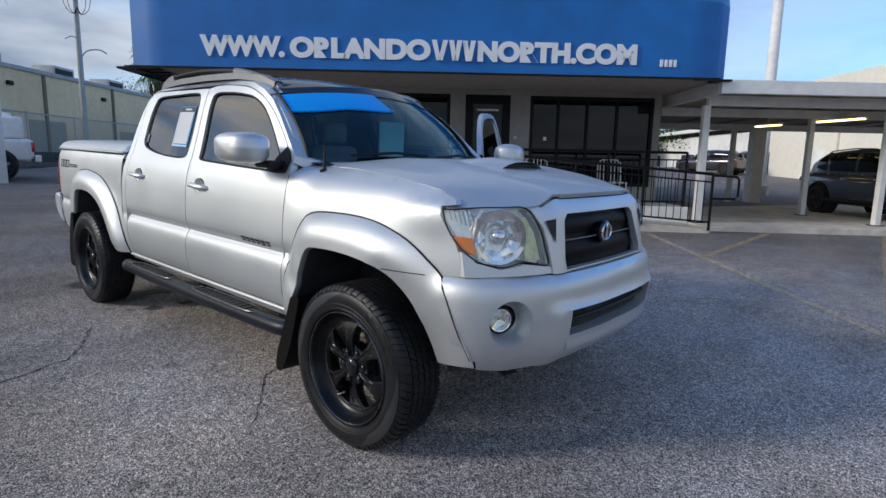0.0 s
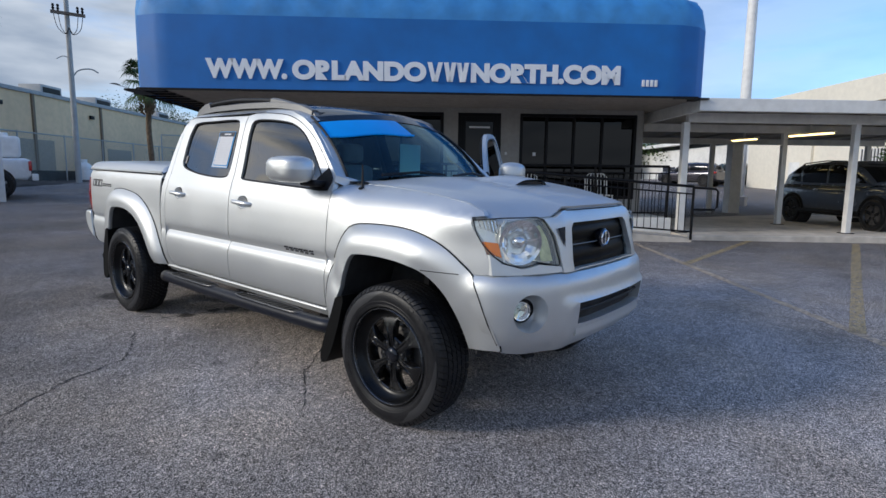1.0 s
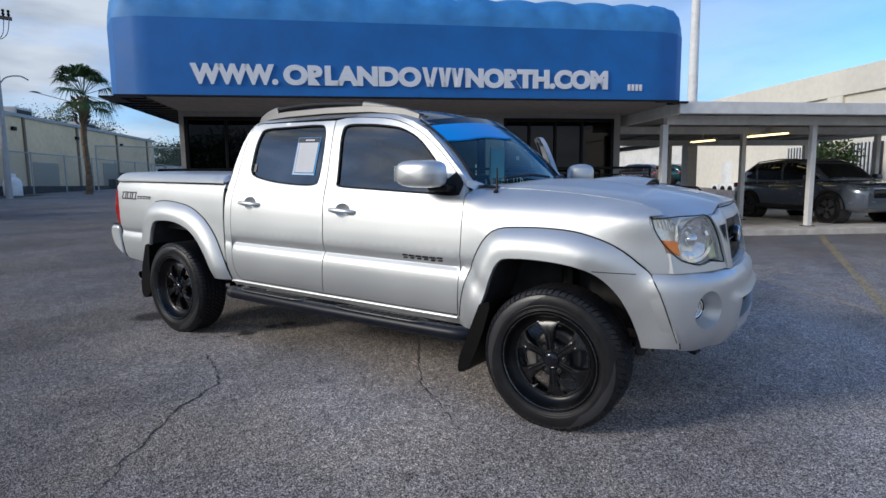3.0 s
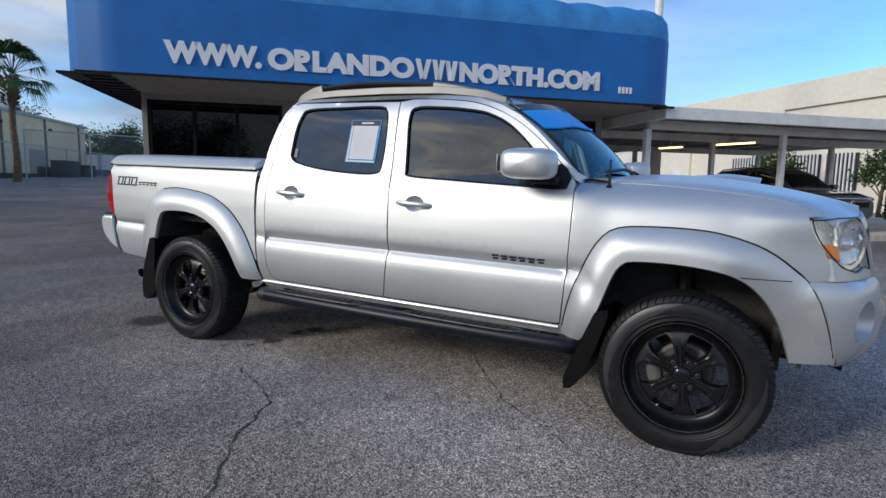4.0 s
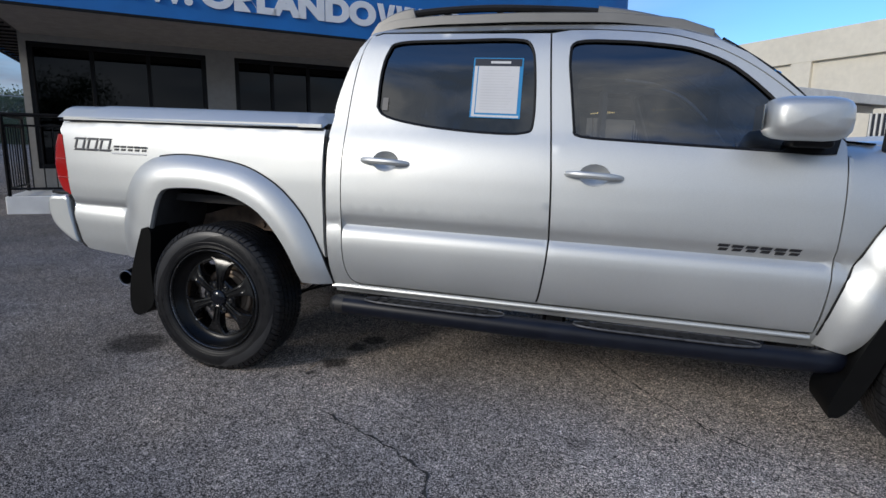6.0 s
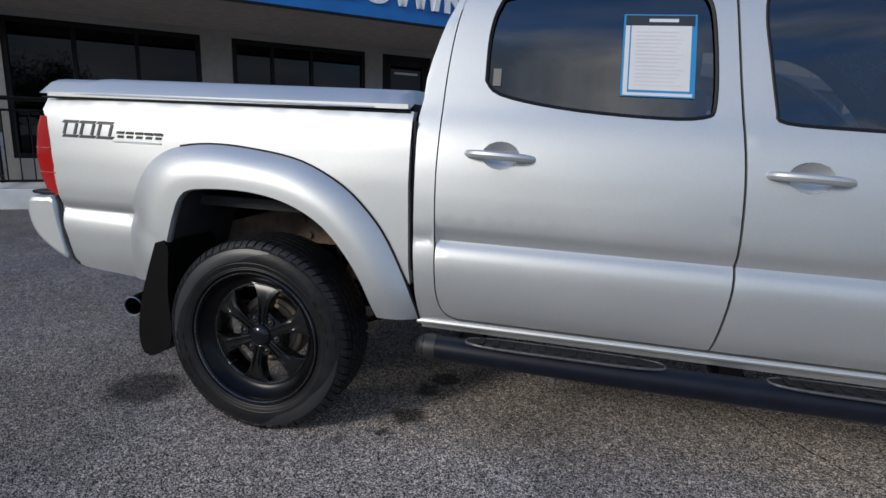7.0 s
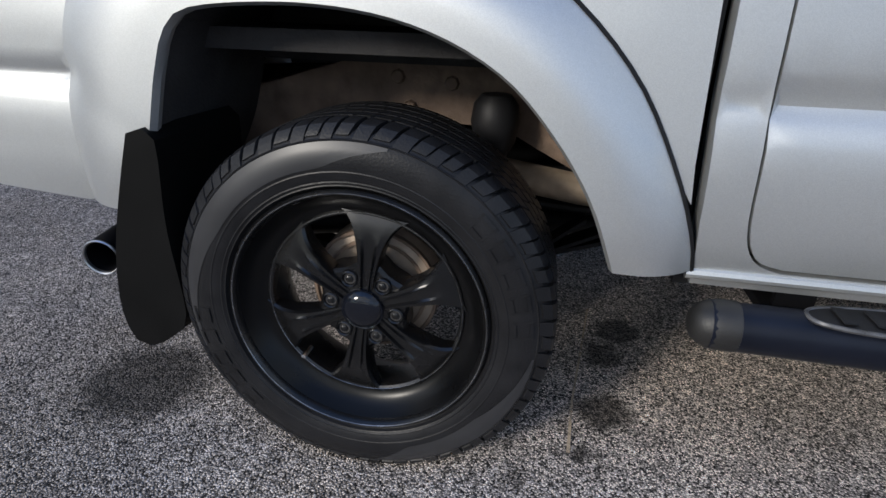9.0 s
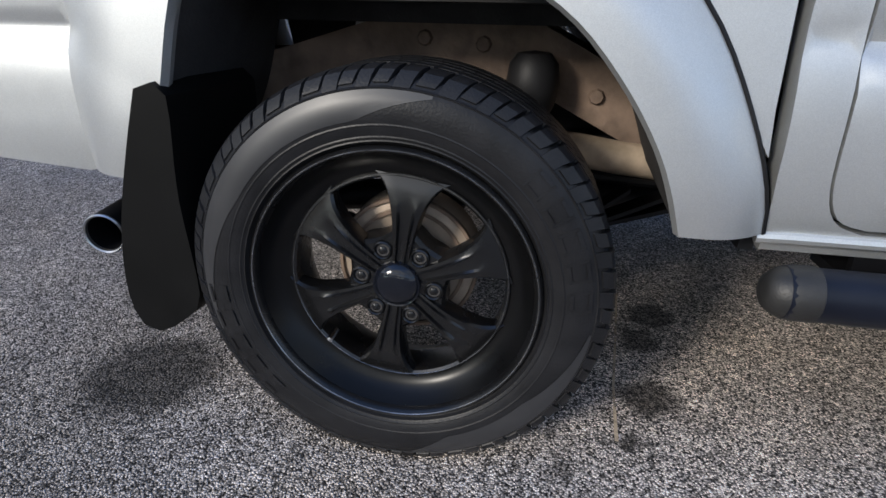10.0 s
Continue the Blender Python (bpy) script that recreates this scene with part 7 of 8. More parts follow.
def wire_material():
    """Galvanised wire mesh: two sets of slanted strands, open between."""
    m = bpy.data.materials.new("chain_link")
    m.use_nodes = True
    n, l = m.node_tree.nodes, m.node_tree.links
    b = n["Principled BSDF"]
    co = n.new("ShaderNodeTexCoord")
    total = None
    for turn in (45, -45):
        mp = n.new("ShaderNodeMapping")
        mp.inputs["Rotation"].default_value = (0, radians(turn), 0)
        wv = n.new("ShaderNodeTexWave")
        wv.inputs["Scale"].default_value = 5.0
        l.new(co.outputs["Object"], mp.inputs["Vector"])
        l.new(mp.outputs["Vector"], wv.inputs["Vector"])
        gt = n.new("ShaderNodeMath")
        gt.operation = "GREATER_THAN"
        gt.inputs[1].default_value = 0.975
        l.new(wv.outputs["Fac"], gt.inputs[0])
        if total is None:
            total = gt.outputs["Value"]
        else:
            mx = n.new("ShaderNodeMath")
            mx.operation = "MAXIMUM"
            l.new(total, mx.inputs[0])
            l.new(gt.outputs["Value"], mx.inputs[1])
            total = mx.outputs["Value"]
    l.new(total, b.inputs["Alpha"])
    b.inputs["Base Color"].default_value = (0.22, 0.22, 0.21, 1)
    b.inputs["Metallic"].default_value = 0.5
    b.inputs["Roughness"].default_value = 0.5
    return m


CHAIN = wire_material()
FENCE = Matrix(((W_DIR.x, -W_OUT.x, 0, -31.8), (W_DIR.y, -W_OUT.y, 0, 9.6), (0, 0, 1, 0.70), (0, 0, 0, 1)))
fence = thing("chain_link_fence", "galvanised chain-link fence with dark screening cloth at its foot", "fence", FENCE)
f = bmesh.new()
f.faces.new([f.verts.new(p) for p in ((-22, 0, 0.0), (44, 0, 0.0), (44, 0, 2.25), (-22, 0, 2.25))])
part("wire_mesh", f, CHAIN, fence)
part("top_rail", tube([(-22, 0, 2.27), (44, 0, 2.27)], 0.03, 6), POLE_GREY, fence)
part("screening", box(-22, 10, 0.03, 0.05, -0.3, 0.62), HEDGE_DARK, fence)
part("screening", box(10, 44, 0.03, 0.05, -0.3, 1.05), HEDGE_DARK, fence)
for i in range(23):
    part("post", tube([(-22 + 3 * i, 0, -0.3), (-22 + 3 * i, 0, 2.32)], 0.035, 6), POLE_GREY, fence)

for x, y, w, h in ((11.5, -0.9, 2.2, 1.5), (14.3, -0.9, 1.6, 1.3)):
    bx = thing("utility_cabinet", "dark green steel utility cabinet by the fence", "cabinet", FENCE @ pose(x, y, -0.10), "cabinets by the fence")
    part("body", box(-w / 2, w / 2, -0.4, 0.4, 0, h, 0.03), HEDGE_DARK, bx)
    part("lid", box(-w / 2 - 0.03, w / 2 + 0.03, -0.43, 0.43, h + 0.002, h + 0.05, 0.01), BLACK_STEEL, bx)
tank = thing("gas_tank", "white upright gas tank by the fence", "tank", FENCE @ pose(-0.6, -0.6, -0.05))
part("shell", lathe([(0, 1.10), (0.18, 1.07), (0.30, 0.97), (0.36, 0.80), (0.36, 0.18), (0.30, 0.06), (0.0, 0.0)], 24, "z"), WHITE_PAINT, tank)
part("collar", lathe([(0.15, 1.07), (0.15, 1.24), (0.13, 1.24), (0.13, 1.07)], 20, "z"), WHITE_PAINT, tank)
rnd = random.Random(77)
bm = bmesh.new()
cols = []
for i in range(133):
    x = -22 + 0.5 * i
    cols.append([bm.verts.new((x, y, z + (rnd.uniform(-0.05, 0.07) if 0 < k < 4 else 0.0))) for k, (y, z) in enumerate(((-2.6, -0.25), (-2.35, 0.02), (-1.5, 0.14), (-0.6, 0.16), (-0.02, -0.2)))])
for c0, c1 in zip(cols, cols[1:]):
    for k in range(4):
        bm.faces.new((c0[k], c0[k + 1], c1[k + 1], c1[k]))
structure("planting_bed", bm, mat("dark_mulch", (0.050, 0.042, 0.034), 0.95, scale=6, vary=0.4, bump=0.6, bscale=25), "dark mulch planting bed along the chain-link fence", "planting bed", FENCE)

# utility pole with cross-arm, insulators and a lamp on a long arm
UP = Vector((-27.95, 8.32, ground_z(-27.95, 8.32)))
upole = thing("utility_pole", "tall pale concrete utility pole with cross-arms and street lamp", "utility pole", Matrix.Translation(UP))
part("shaft", tube([(0, 0, -0.2), (0, 0, 6.0), (0, 0, 12.0)], 0, 12, None, True, [0.125, 0.10, 0.075]), POLE_GREY, upole)
for z, ln in ((7.1, 0.62), (8.9, 0.7)):
    arm = part("cross_arm", box(-0.06, 0.06, -ln, ln, z, z + 0.12), mat("weathered_timber", (0.14, 0.11, 0.09), 0.9) if z < 8 else bpy.data.materials["weathered_timber"], upole)
    arm.matrix_basis = pose(0.15, 0, 0, 0, 0, -15)
    for y in (-ln + 0.1, -0.35, 0.35, ln - 0.1):
        part("insulator", lathe([(0, 0.28), (0.04, 0.27), (0.06, 0.2), (0.03, 0.16), (0.06, 0.1), (0.03, 0.0)], 8, "z"), BLACK_STEEL, arm).matrix_basis = Matrix.Translation((0, y, z + 0.12))
        part("jumper", tube(spline([(0.05, y, z), (0.10, y * 0.8, z - 0.55), (0.1, y * 0.3, z - 0.8), (0.0, 0.0, z - 0.5)], 5), 0.014, 5), BLACK_STEEL, arm)
part("lamp_arm", tube(spline([(0, 0, 4.45), (0.06, 0.25, 4.85), (0.15, 0.7, 4.98), (0.22, 1.0, 4.85)], 6), 0.03, 6), POLE_GREY, upole)
part("lamp_arm", tube(spline([(0, 0, 5.35), (0.0, -0.25, 5.4), (0.0, -0.5, 5.25)], 5), 0.02, 6), POLE_GREY, upole)
# two-armed street lamp behind the warehouse
sl = thing("street_lamp", "grey street lamp with two long bracket arms", "street lamp", Matrix.Translation((-50.13, 21.48, ground_z(-50.13, 21.48))))
part("post", tube([(0, 0, 0), (0, 0, 6.7)], 0, 8, None, True, [0.11, 0.07]), POLE_GREY, sl)
for end, side_ in (((-1.05, -2.75, 7.35), 1), ((0.72, 1.70, 6.15), -1)):
    part("arm", tube([(0, 0, 6.65), Vector(end)], 0.035, 6), POLE_GREY, sl)
    head_ = lathe([(0.0, 0.10), (0.10, 0.08), (0.22, 0.0), (0.0, -0.03)], 14, "z")
    for v in head_.verts:
        v.co.x *= 0.8
        v.co.y *= 2.0
    part("lamp_head", head_, BLACK_STEEL, sl).matrix_basis = Matrix.Translation(end)


def palm(name, x, y, height, crown, seed, label):
    """A fan palm: ringed trunk, skirt of old boots and stiff fans of leaflets."""
    rnd = random.Random(seed)
    t = thing(name, label, "palm tree", Matrix.Translation((x, y, ground_z(x, y))), "palm trees")
    pts = [(0.12 * math.sin(k * 0.5), 0.05 * k / 10, height * k / 16 - 0.1) for k in range(17)]
    radii = [0.17 - 0.04 * min(1, k / 4) + 0.010 * (k % 2) + (0.08 if k > 12 else 0) for k in range(17)]
    part("trunk", tube(pts, 0, 12, None, True, radii), BARK, t)
    boots = bmesh.new()
    for k in range(70):
        a, z = rnd.uniform(0, 6.28), height * rnd.uniform(0.74, 1.0)
        d = Vector((math.cos(a), math.sin(a), 0.9))
        p = Vector((0.24 * math.cos(a), 0.24 * math.sin(a), z - 0.15))
        tube([p, p + d * 0.17], 0, 4, boots, True, [0.05, 0.015])
    part("boots", boots, BARK, t)["kind"] = "stuff"
    fr = bmesh.new()
    top = Vector((pts[-1][0], pts[-1][1], height))
    for k in range(30):
        a = k * 2.399
        el = rnd.uniform(-0.75, 1.35) if k > 8 else rnd.uniform(0.6, 1.4)
        d = Vector((math.cos(a) * math.cos(el), math.sin(a) * math.cos(el), math.sin(el)))
        ln = crown * rnd.uniform(0.45, 0.62)
        hub_ = top + d * ln
        tube([top, hub_], 0, 4, fr, False, [0.018, 0.012])
        sd = d.cross(Vector((0, 0, 1))).normalized()
        up = sd.cross(d).normalized()
        for j in range(22):
            w = (j / 21 - 0.5) * 2.7
            ld = (d * math.cos(w) + sd * math.sin(w)).normalized()
            ll = crown * rnd.uniform(0.36, 0.52) * (0.65 + 0.35 * math.cos(w * 0.6))
            droop = Vector((0, 0, -0.55 * ll * rnd.uniform(0.5, 1.4)))
            nrm = ld.cross(up).normalized() * 0.030
            mid, tip_ = hub_ + ld * ll * 0.55 + up * 0.02, hub_ + ld * ll + droop
            v = [fr.verts.new(q) for q in (hub_, mid + nrm, tip_, mid - nrm)]
            fr.faces.new(v)
    part("crown", fr, FROND, t)["kind"] = "stuff"
    return t


palm("palm_tree", -30.3, 12.42, 4.80, 1.80, 3, "sabal palm with a shaggy trunk beside the fence")
palm("palm_tree", -25.6, 3.9, 7.1, 1.8, 8, "sabal palm with a shaggy trunk at the lot's edge")
palm("palm_tree", -70.0, 66.0, 6.5, 1.9, 11, "distant sabal palm behind the fence")


def leafy(name, x, y, height, spread, seed, label, category="tree", n=2600, leaf=0.16, base=0.25, group="trees"):
    """Trunk with limbs and a crown of small leaf clumps."""
    rnd = random.Random(seed)
    t = thing(name, label, category, Matrix.Translation((x, y, ground_z(x, y))), group)
    lim = bmesh.new()
    tube([(0, 0, -0.1), (0.05, 0.03, height * 0.35), (0.1, 0.0, height * 0.6)], 0, 8, lim, True, [0.035 * height, 0.026 * height, 0.012 * height])
    tips = []
    for k in range(11):
        a, h = k * 2.4, height * rnd.uniform(0.25, 0.6)
        e = Vector((math.cos(a) * spread * rnd.uniform(0.45, 0.85), math.sin(a) * spread * rnd.uniform(0.45, 0.85), height * rnd.uniform(0.45, 0.95)))
        tube([(0.05, 0.02, h), Vector((0.05, 0.02, h)).lerp(e, 0.5) + Vector((0, 0, 0.1)), e], 0, 5, lim, True, [0.012 * height, 0.008 * height, 0.003 * height])
        tips.append(e)
    part("trunk", lim, BARK, t)
    cr = bmesh.new()
    for k in range(n):
        c = rnd.choice(tips)
        p = c + Vector((rnd.gauss(0, spread * 0.26), rnd.gauss(0, spread * 0.26), rnd.gauss(0, height * 0.10)))
        if p.z < height * base:
            continue
        d = Vector((rnd.uniform(-1, 1), rnd.uniform(-1, 1), rnd.uniform(-0.7, 1))).normalized()
        e = d.cross(Vector((rnd.uniform(-1, 1), rnd.uniform(-1, 1), rnd.uniform(-1, 1)))).normalized()
        s = leaf * rnd.uniform(0.6, 1.4)
        cr.faces.new([cr.verts.new(q) for q in (p, p + d * s * 0.5 + e * s * 0.3, p + d * s, p + d * s * 0.5 - e * s * 0.3)])
    part("crown", cr, LEAF, t)["kind"] = "stuff"
    return t


for x, y, h, s, sd_ in ((-56.5, 34.8, 5.4, 1.7, 1), (-57.5, 33.0, 4.1, 2.2, 2), (-55.0, 37.5, 4.1, 2.6, 4), (-53.0, 40.5, 4.3, 3.0, 5), (-72, 32, 8.0, 3.0, 6), (-68, 26, 8.2, 2.6, 7)):
    leafy("broadleaf_tree", x, y, h, s, sd_, "dark green broadleaf tree beyond the fence", n=6500, leaf=0.19)


# trees behind the low white building, and across the road
for i in range(9):
    leafy("broadleaf_tree", -44 + 4.6 * i + (i % 3), 62 + 2.2 * (i % 2) - 0.35 * i, 3.7 + 0.25 * ((i * 5) % 4), 3.2, 60 + i, "dark green broadleaf tree behind the low building", n=2200, leaf=0.32, base=0.12, group="trees behind the low building")
for i in range(12):
    leafy("broadleaf_tree", -62 + 8.5 * i + 2 * (i % 3), -52 - 5 * ((i * 7) % 3), 6.5 + 1.4 * ((i * 5) % 4), 4.4, 80 + i, "dark green broadleaf tree across the road", n=6500, leaf=0.30, base=0.08, group="trees across the road")


def hedge(name, m, length, height, depth, seed, label):
    rnd = random.Random(seed)
    b = bmesh.new()
    for k in range(int(length * height * 260)):
        p = Vector((rnd.uniform(0, length), rnd.choice((rnd.uniform(-0.05, 0.1), rnd.uniform(0, depth))), rnd.uniform(0, height) if rnd.random() < 0.7 else height + rnd.gauss(0, 0.05)))
        d = Vector((rnd.uniform(-1, 1), rnd.uniform(-1, 0.2), rnd.uniform(-0.5, 1))).normalized()
        e = d.cross(Vector((rnd.uniform(-1, 1), rnd.uniform(-1, 1), rnd.uniform(-1, 1)))).normalized()
        s = 0.14 * rnd.uniform(0.6, 1.4)
        b.faces.new([b.verts.new(q) for q in (p, p + d * s * 0.5 + e * s * 0.3, p + d * s, p + d * s * 0.5 - e * s * 0.3)])
    box(0.05, length - 0.05, 0.12, depth - 0.05, -0.1, height - 0.12, bm=b)
    ob = tagged(link(name, b, LEAF, None, "", 0), label, "hedge", kind="stuff")
    ob.matrix_world = m


# corner of the lot: second fence run, hedge and white yard wall behind it
run = thing("chain_link_fence", "tall chain-link fence across the lot's far corner", "fence", pose(-34.75, 15.0, 1.02, 0, 0, 83.1))
f = bmesh.new()
f.faces.new([f.verts.new(p) for p in ((0, 0, 0), (9.57, 0, 0), (9.57, 0, 2.68), (0, 0, 2.56))])
part("wire_mesh", f, CHAIN, run)
part("top_rail", tube([(0, 0, 2.57), (9.57, 0, 2.70)], 0.035, 6), POLE_GREY, run)
for k in range(4):
    part("post", tube([(3.19 * k, 0, -0.1), (3.19 * k, 0, 2.58 + 0.04 * k)], 0.04, 6), POLE_GREY, run)
hedge("hedge", pose(-38.94, 23.57, 1.05, 0, 0, 54.6), 4.5, 1.75, 1.2, 9, "rounded green hedge behind the corner fence")
yard = thing("yard_wall", "low white-painted yard wall with pilasters", "wall", pose(-54.6, 28.8, 1.1, 0, 0, 57))
part("wall", box(0, 7.0, 0, 0.2, -0.2, 2.15), WHITE_PAINT, yard)
for k in range(5):
    part("pilaster", box(1.7 * k, 1.7 * k + 0.2, -0.08, -0.002, -0.2, 2.2), POLE_GREY, yard)


# white free-standing column at the lot's edge
col = thing("white_column", "square white-painted column standing in the lot", "column", pose(-18.55, 3.35, ground_z(-18.5, 3.5), 0, 0, 10))
part("shaft", box(-0.2, 0.2, -0.2, 0.2, -0.1, 3.3, 0.01), WHITE_PAINT, col)
part("cap", box(-0.24, 0.24, -0.24, 0.24, 3.302, 3.40, 0.01), WHITE_PAINT, col)


# ---- other vehicles ----
def car_wheel(parent, x, y, r, width, s):
    w = new("wheel")
    w.parent = parent
    w.matrix_basis = Matrix.Translation((x, y, r)) @ pose(0, 0, 0, 0, 0, 0 if s < 0 else 180)
    h = width / 2
    link("tyre", lathe([(r * 0.66, -h * 0.8), (r * 0.72, -h), (r * 0.9, -h), (r * 0.985, -h * 0.8), (r, -h * 0.5), (r, h * 0.5), (r * 0.985, h * 0.8), (r * 0.7, h)], 36), RUBBER, w)
    rim = link("rim", lathe([(r * 0.67, -h * 0.85), (r * 0.62, -h * 0.6), (r * 0.60, 0), (0.0, 0.02)], 36), RIM_BLACK, w)
    for k in range(5):
        a = k * 2 * math.pi / 5 + 0.3
        b = box(0.05, r * 0.63, -h * 0.75, -h * 0.35, -0.035, 0.035, 0.008, 1)
        link("spoke", b, POLE_GREY if r > 0.38 else RIM_BLACK, rim).matrix_basis = Matrix.Rotation(-a, 4, "Y")


def loft(stations, n=18, square=4.0):
    """A body through stations (x, half-width, foot z, top z), each a rounded box section."""
    b = bmesh.new()
    rings = []
    for x, w, z0, z1 in stations:
        ring = []
        for k in range(n * 2):
            a = 2 * math.pi * (k + 0.5) / (n * 2)
            c, s_ = math.cos(a), math.sin(a)
            ring.append(b.verts.new((x, w * math.copysign(abs(c) ** (2 / square), c), (z0 + z1) / 2 + (z1 - z0) / 2 * math.copysign(abs(s_) ** (2 / square), s_))))
        rings.append(ring)
    for r0, r1 in zip(rings, rings[1:]):
        for k in range(n * 2):
            b.faces.new((r0[k], r0[(k + 1) % (n * 2)], r1[(k + 1) % (n * 2)], r1[k]))
    b.faces.new(rings[0])
    b.faces.new(rings[-1][::-1])
    return b


def suv(name, m, paint, label, group="", front_detail=True):
    c = thing(name, label, "car", m, group)
    body = part("body", loft([(-2.12, 0.70, 0.42, 0.95), (-2.05, 0.82, 0.32, 1.03), (-1.7, 0.89, 0.25, 1.06), (-0.8, 0.91, 0.22, 1.04), (0.4, 0.91, 0.22, 1.02), (1.2, 0.90, 0.23, 1.01), (1.75, 0.87, 0.25, 0.97), (2.05, 0.80, 0.28, 0.90), (2.18, 0.66, 0.34, 0.80)], 18, 5.0), paint, c)
    part("bonnet", grid(8, 10, lambda u, v: Vector((0.98 + 1.08 * u, (-1 + 2 * v) * (0.76 - 0.10 * u), 1.045 - 0.10 * u - 0.03 * abs(-1 + 2 * v) ** 3))), paint, c)
    top_z = lerp_table([(-2.02, 1.10), (-1.80, 1.38), (-1.45, 1.545), (-0.6, 1.60), (0.2, 1.57), (0.62, 1.42), (1.12, 1.05)])
    wide = lerp_table([(-2.02, 0.70), (-1.80, 0.77), (-1.45, 0.79), (-0.6, 0.80), (0.2, 0.79), (0.62, 0.77), (1.12, 0.74)])
    part("greenhouse", loft([(x, wide(x), 0.60, top_z(x)) for x in (-2.02, -1.80, -1.45, -0.6, 0.2, 0.62, 1.12)], 22, 4.0), paint, c)

    def cabin_y(x, z):
        zc, hh = (0.60 + top_z(x)) / 2, (top_z(x) - 0.60) / 2
        return wide(x) * max(0.02, 1 - min(1.0, abs(z - zc) / hh) ** 4.0) ** 0.25

    def cabin_z(x, y):
        zc, hh = (0.60 + top_z(x)) / 2, (top_z(x) - 0.60) / 2
        return zc + hh * max(0.02, 1 - min(1.0, abs(y) / wide(x)) ** 4.0) ** 0.25

    part("windscreen", grid(8, 10, lambda u, v: (lambda x, y: Vector((x + 0.004, y, cabin_z(x, y) + 0.006)))(0.40 + 0.66 * u, (-1 + 2 * v) * (0.56 + 0.06 * u))), CAR_GLASS, c, "dark car windscreen")
    part("rear_window", grid(6, 8, lambda u, v: (lambda x, y: Vector((x - 0.004, y, cabin_z(x, y) + 0.006)))(-1.97 + 0.28 * u, (-1 + 2 * v) * 0.55)), CAR_GLASS, c)
    for s in (-1, 1):
        for loop in (((-0.20, 1.04), (0.92, 1.05), (0.62, 1.27), (0.34, 1.42), (0.10, 1.47), (-0.20, 1.49)), ((-1.13, 1.05), (-0.28, 1.04), (-0.28, 1.49), (-0.80, 1.49), (-1.17, 1.46)), ((-1.62, 1.12), (-1.22, 1.06), (-1.25, 1.45), (-1.48, 1.39))):
            part("side_window", panel(list(loop), lambda x, z: Vector((x, s * (cabin_y(x, z) + 0.006), z)), 0.10), CAR_GLASS, c)
        part("roof_rail", tube([(x, s * 0.58, cabin_z(x, 0.58) + h) for x, h in ((-1.5, 0.0), (-1.38, 0.035), (-0.6, 0.035), (0.0, 0.035), (0.15, 0.0))], 0.016, 6), BLACK_TRIM, c)
        part("cladding", tube([(-1.0, s * 0.90, 0.34), (1.0, s * 0.90, 0.34)], 0.06, 8), BLACK_TRIM, c)
        part("waist_line", tube([(-1.9, s * 0.868, 0.80), (0.0, s * 0.905, 0.80), (1.7, s * 0.865, 0.80)], 0.012, 6), paint, c)
        part("mirror", box(0.72, 0.92, min(s * 0.90, s * 1.06), max(s * 0.90, s * 1.06), 1.03, 1.16, 0.04, 3), paint, c)
        part("door_handle", box(-0.55, -0.37, min(s * 0.905, s * 0.925), max(s * 0.905, s * 0.925), 0.86, 0.89, 0.008), CHROME, c)
        part("door_handle", box(0.45, 0.63, min(s * 0.905, s * 0.925), max(s * 0.905, s * 0.925), 0.86, 0.89, 0.008), CHROME, c)
        for x in (-1.32, 1.36):
            part("arch_trim", tube([(x + 0.41 * math.cos(a), s * 0.895, 0.34 + 0.41 * math.sin(a)) for a in (math.pi * k / 12 for k in range(13))], 0.045, 6), BLACK_TRIM, c)
            part("arch_shadow", lathe([(0.0, 0.0), (0.39, 0.0), (0.39, 0.3)], 24), LINER, c).matrix_basis = Matrix.Translation((x, s * 0.905, 0.34)) @ pose(0, 0, 0, 0, 0, 0 if s < 0 else 180)
            car_wheel(c, x, s * 0.835, 0.345, 0.22, s)
        part("headlight", loft([(1.86, 0.03, 0.80, 0.86), (2.0, 0.12, 0.76, 0.87), (2.10, 0.06, 0.77, 0.84)], 8, 3), LENS, c).matrix_basis = Matrix.Translation((0.03, s * 0.66, 0))
        part("tail_light", box(-2.10, -1.90, min(s * 0.62, s * 0.84), max(s * 0.62, s * 0.84), 0.84, 0.98, 0.03, 3), RED_LENS, c)
        part("bumper_blade", tube([(2.12, s * 0.40, 0.44), (2.08, s * 0.66, 0.50), (1.98, s * 0.78, 0.60)], 0.022, 6), CHROME, c)
    part("grille", box(2.10, 2.19, -0.52, 0.52, 0.60, 0.80, 0.02, 2), BLACK_GLOSS, c)
    part("grille_strip", tube([(2.19, -0.55, 0.82), (2.205, 0, 0.82), (2.19, 0.55, 0.82)], 0.014, 6), CHROME, c)
    part("badge", lathe([(0, 0.012), (0.06, 0.010), (0.065, 0)], 20, "x"), CHROME, c).matrix_basis = Matrix.Translation((2.19, 0, 0.72))
    part("lower_intake", box(2.08, 2.16, -0.60, 0.60, 0.36, 0.52, 0.03, 2), BLACK_TRIM, c)
    return c


def shop_place(x, y, z, turn):
    return SHOP @ pose(x, y, z, 0, 0, turn)


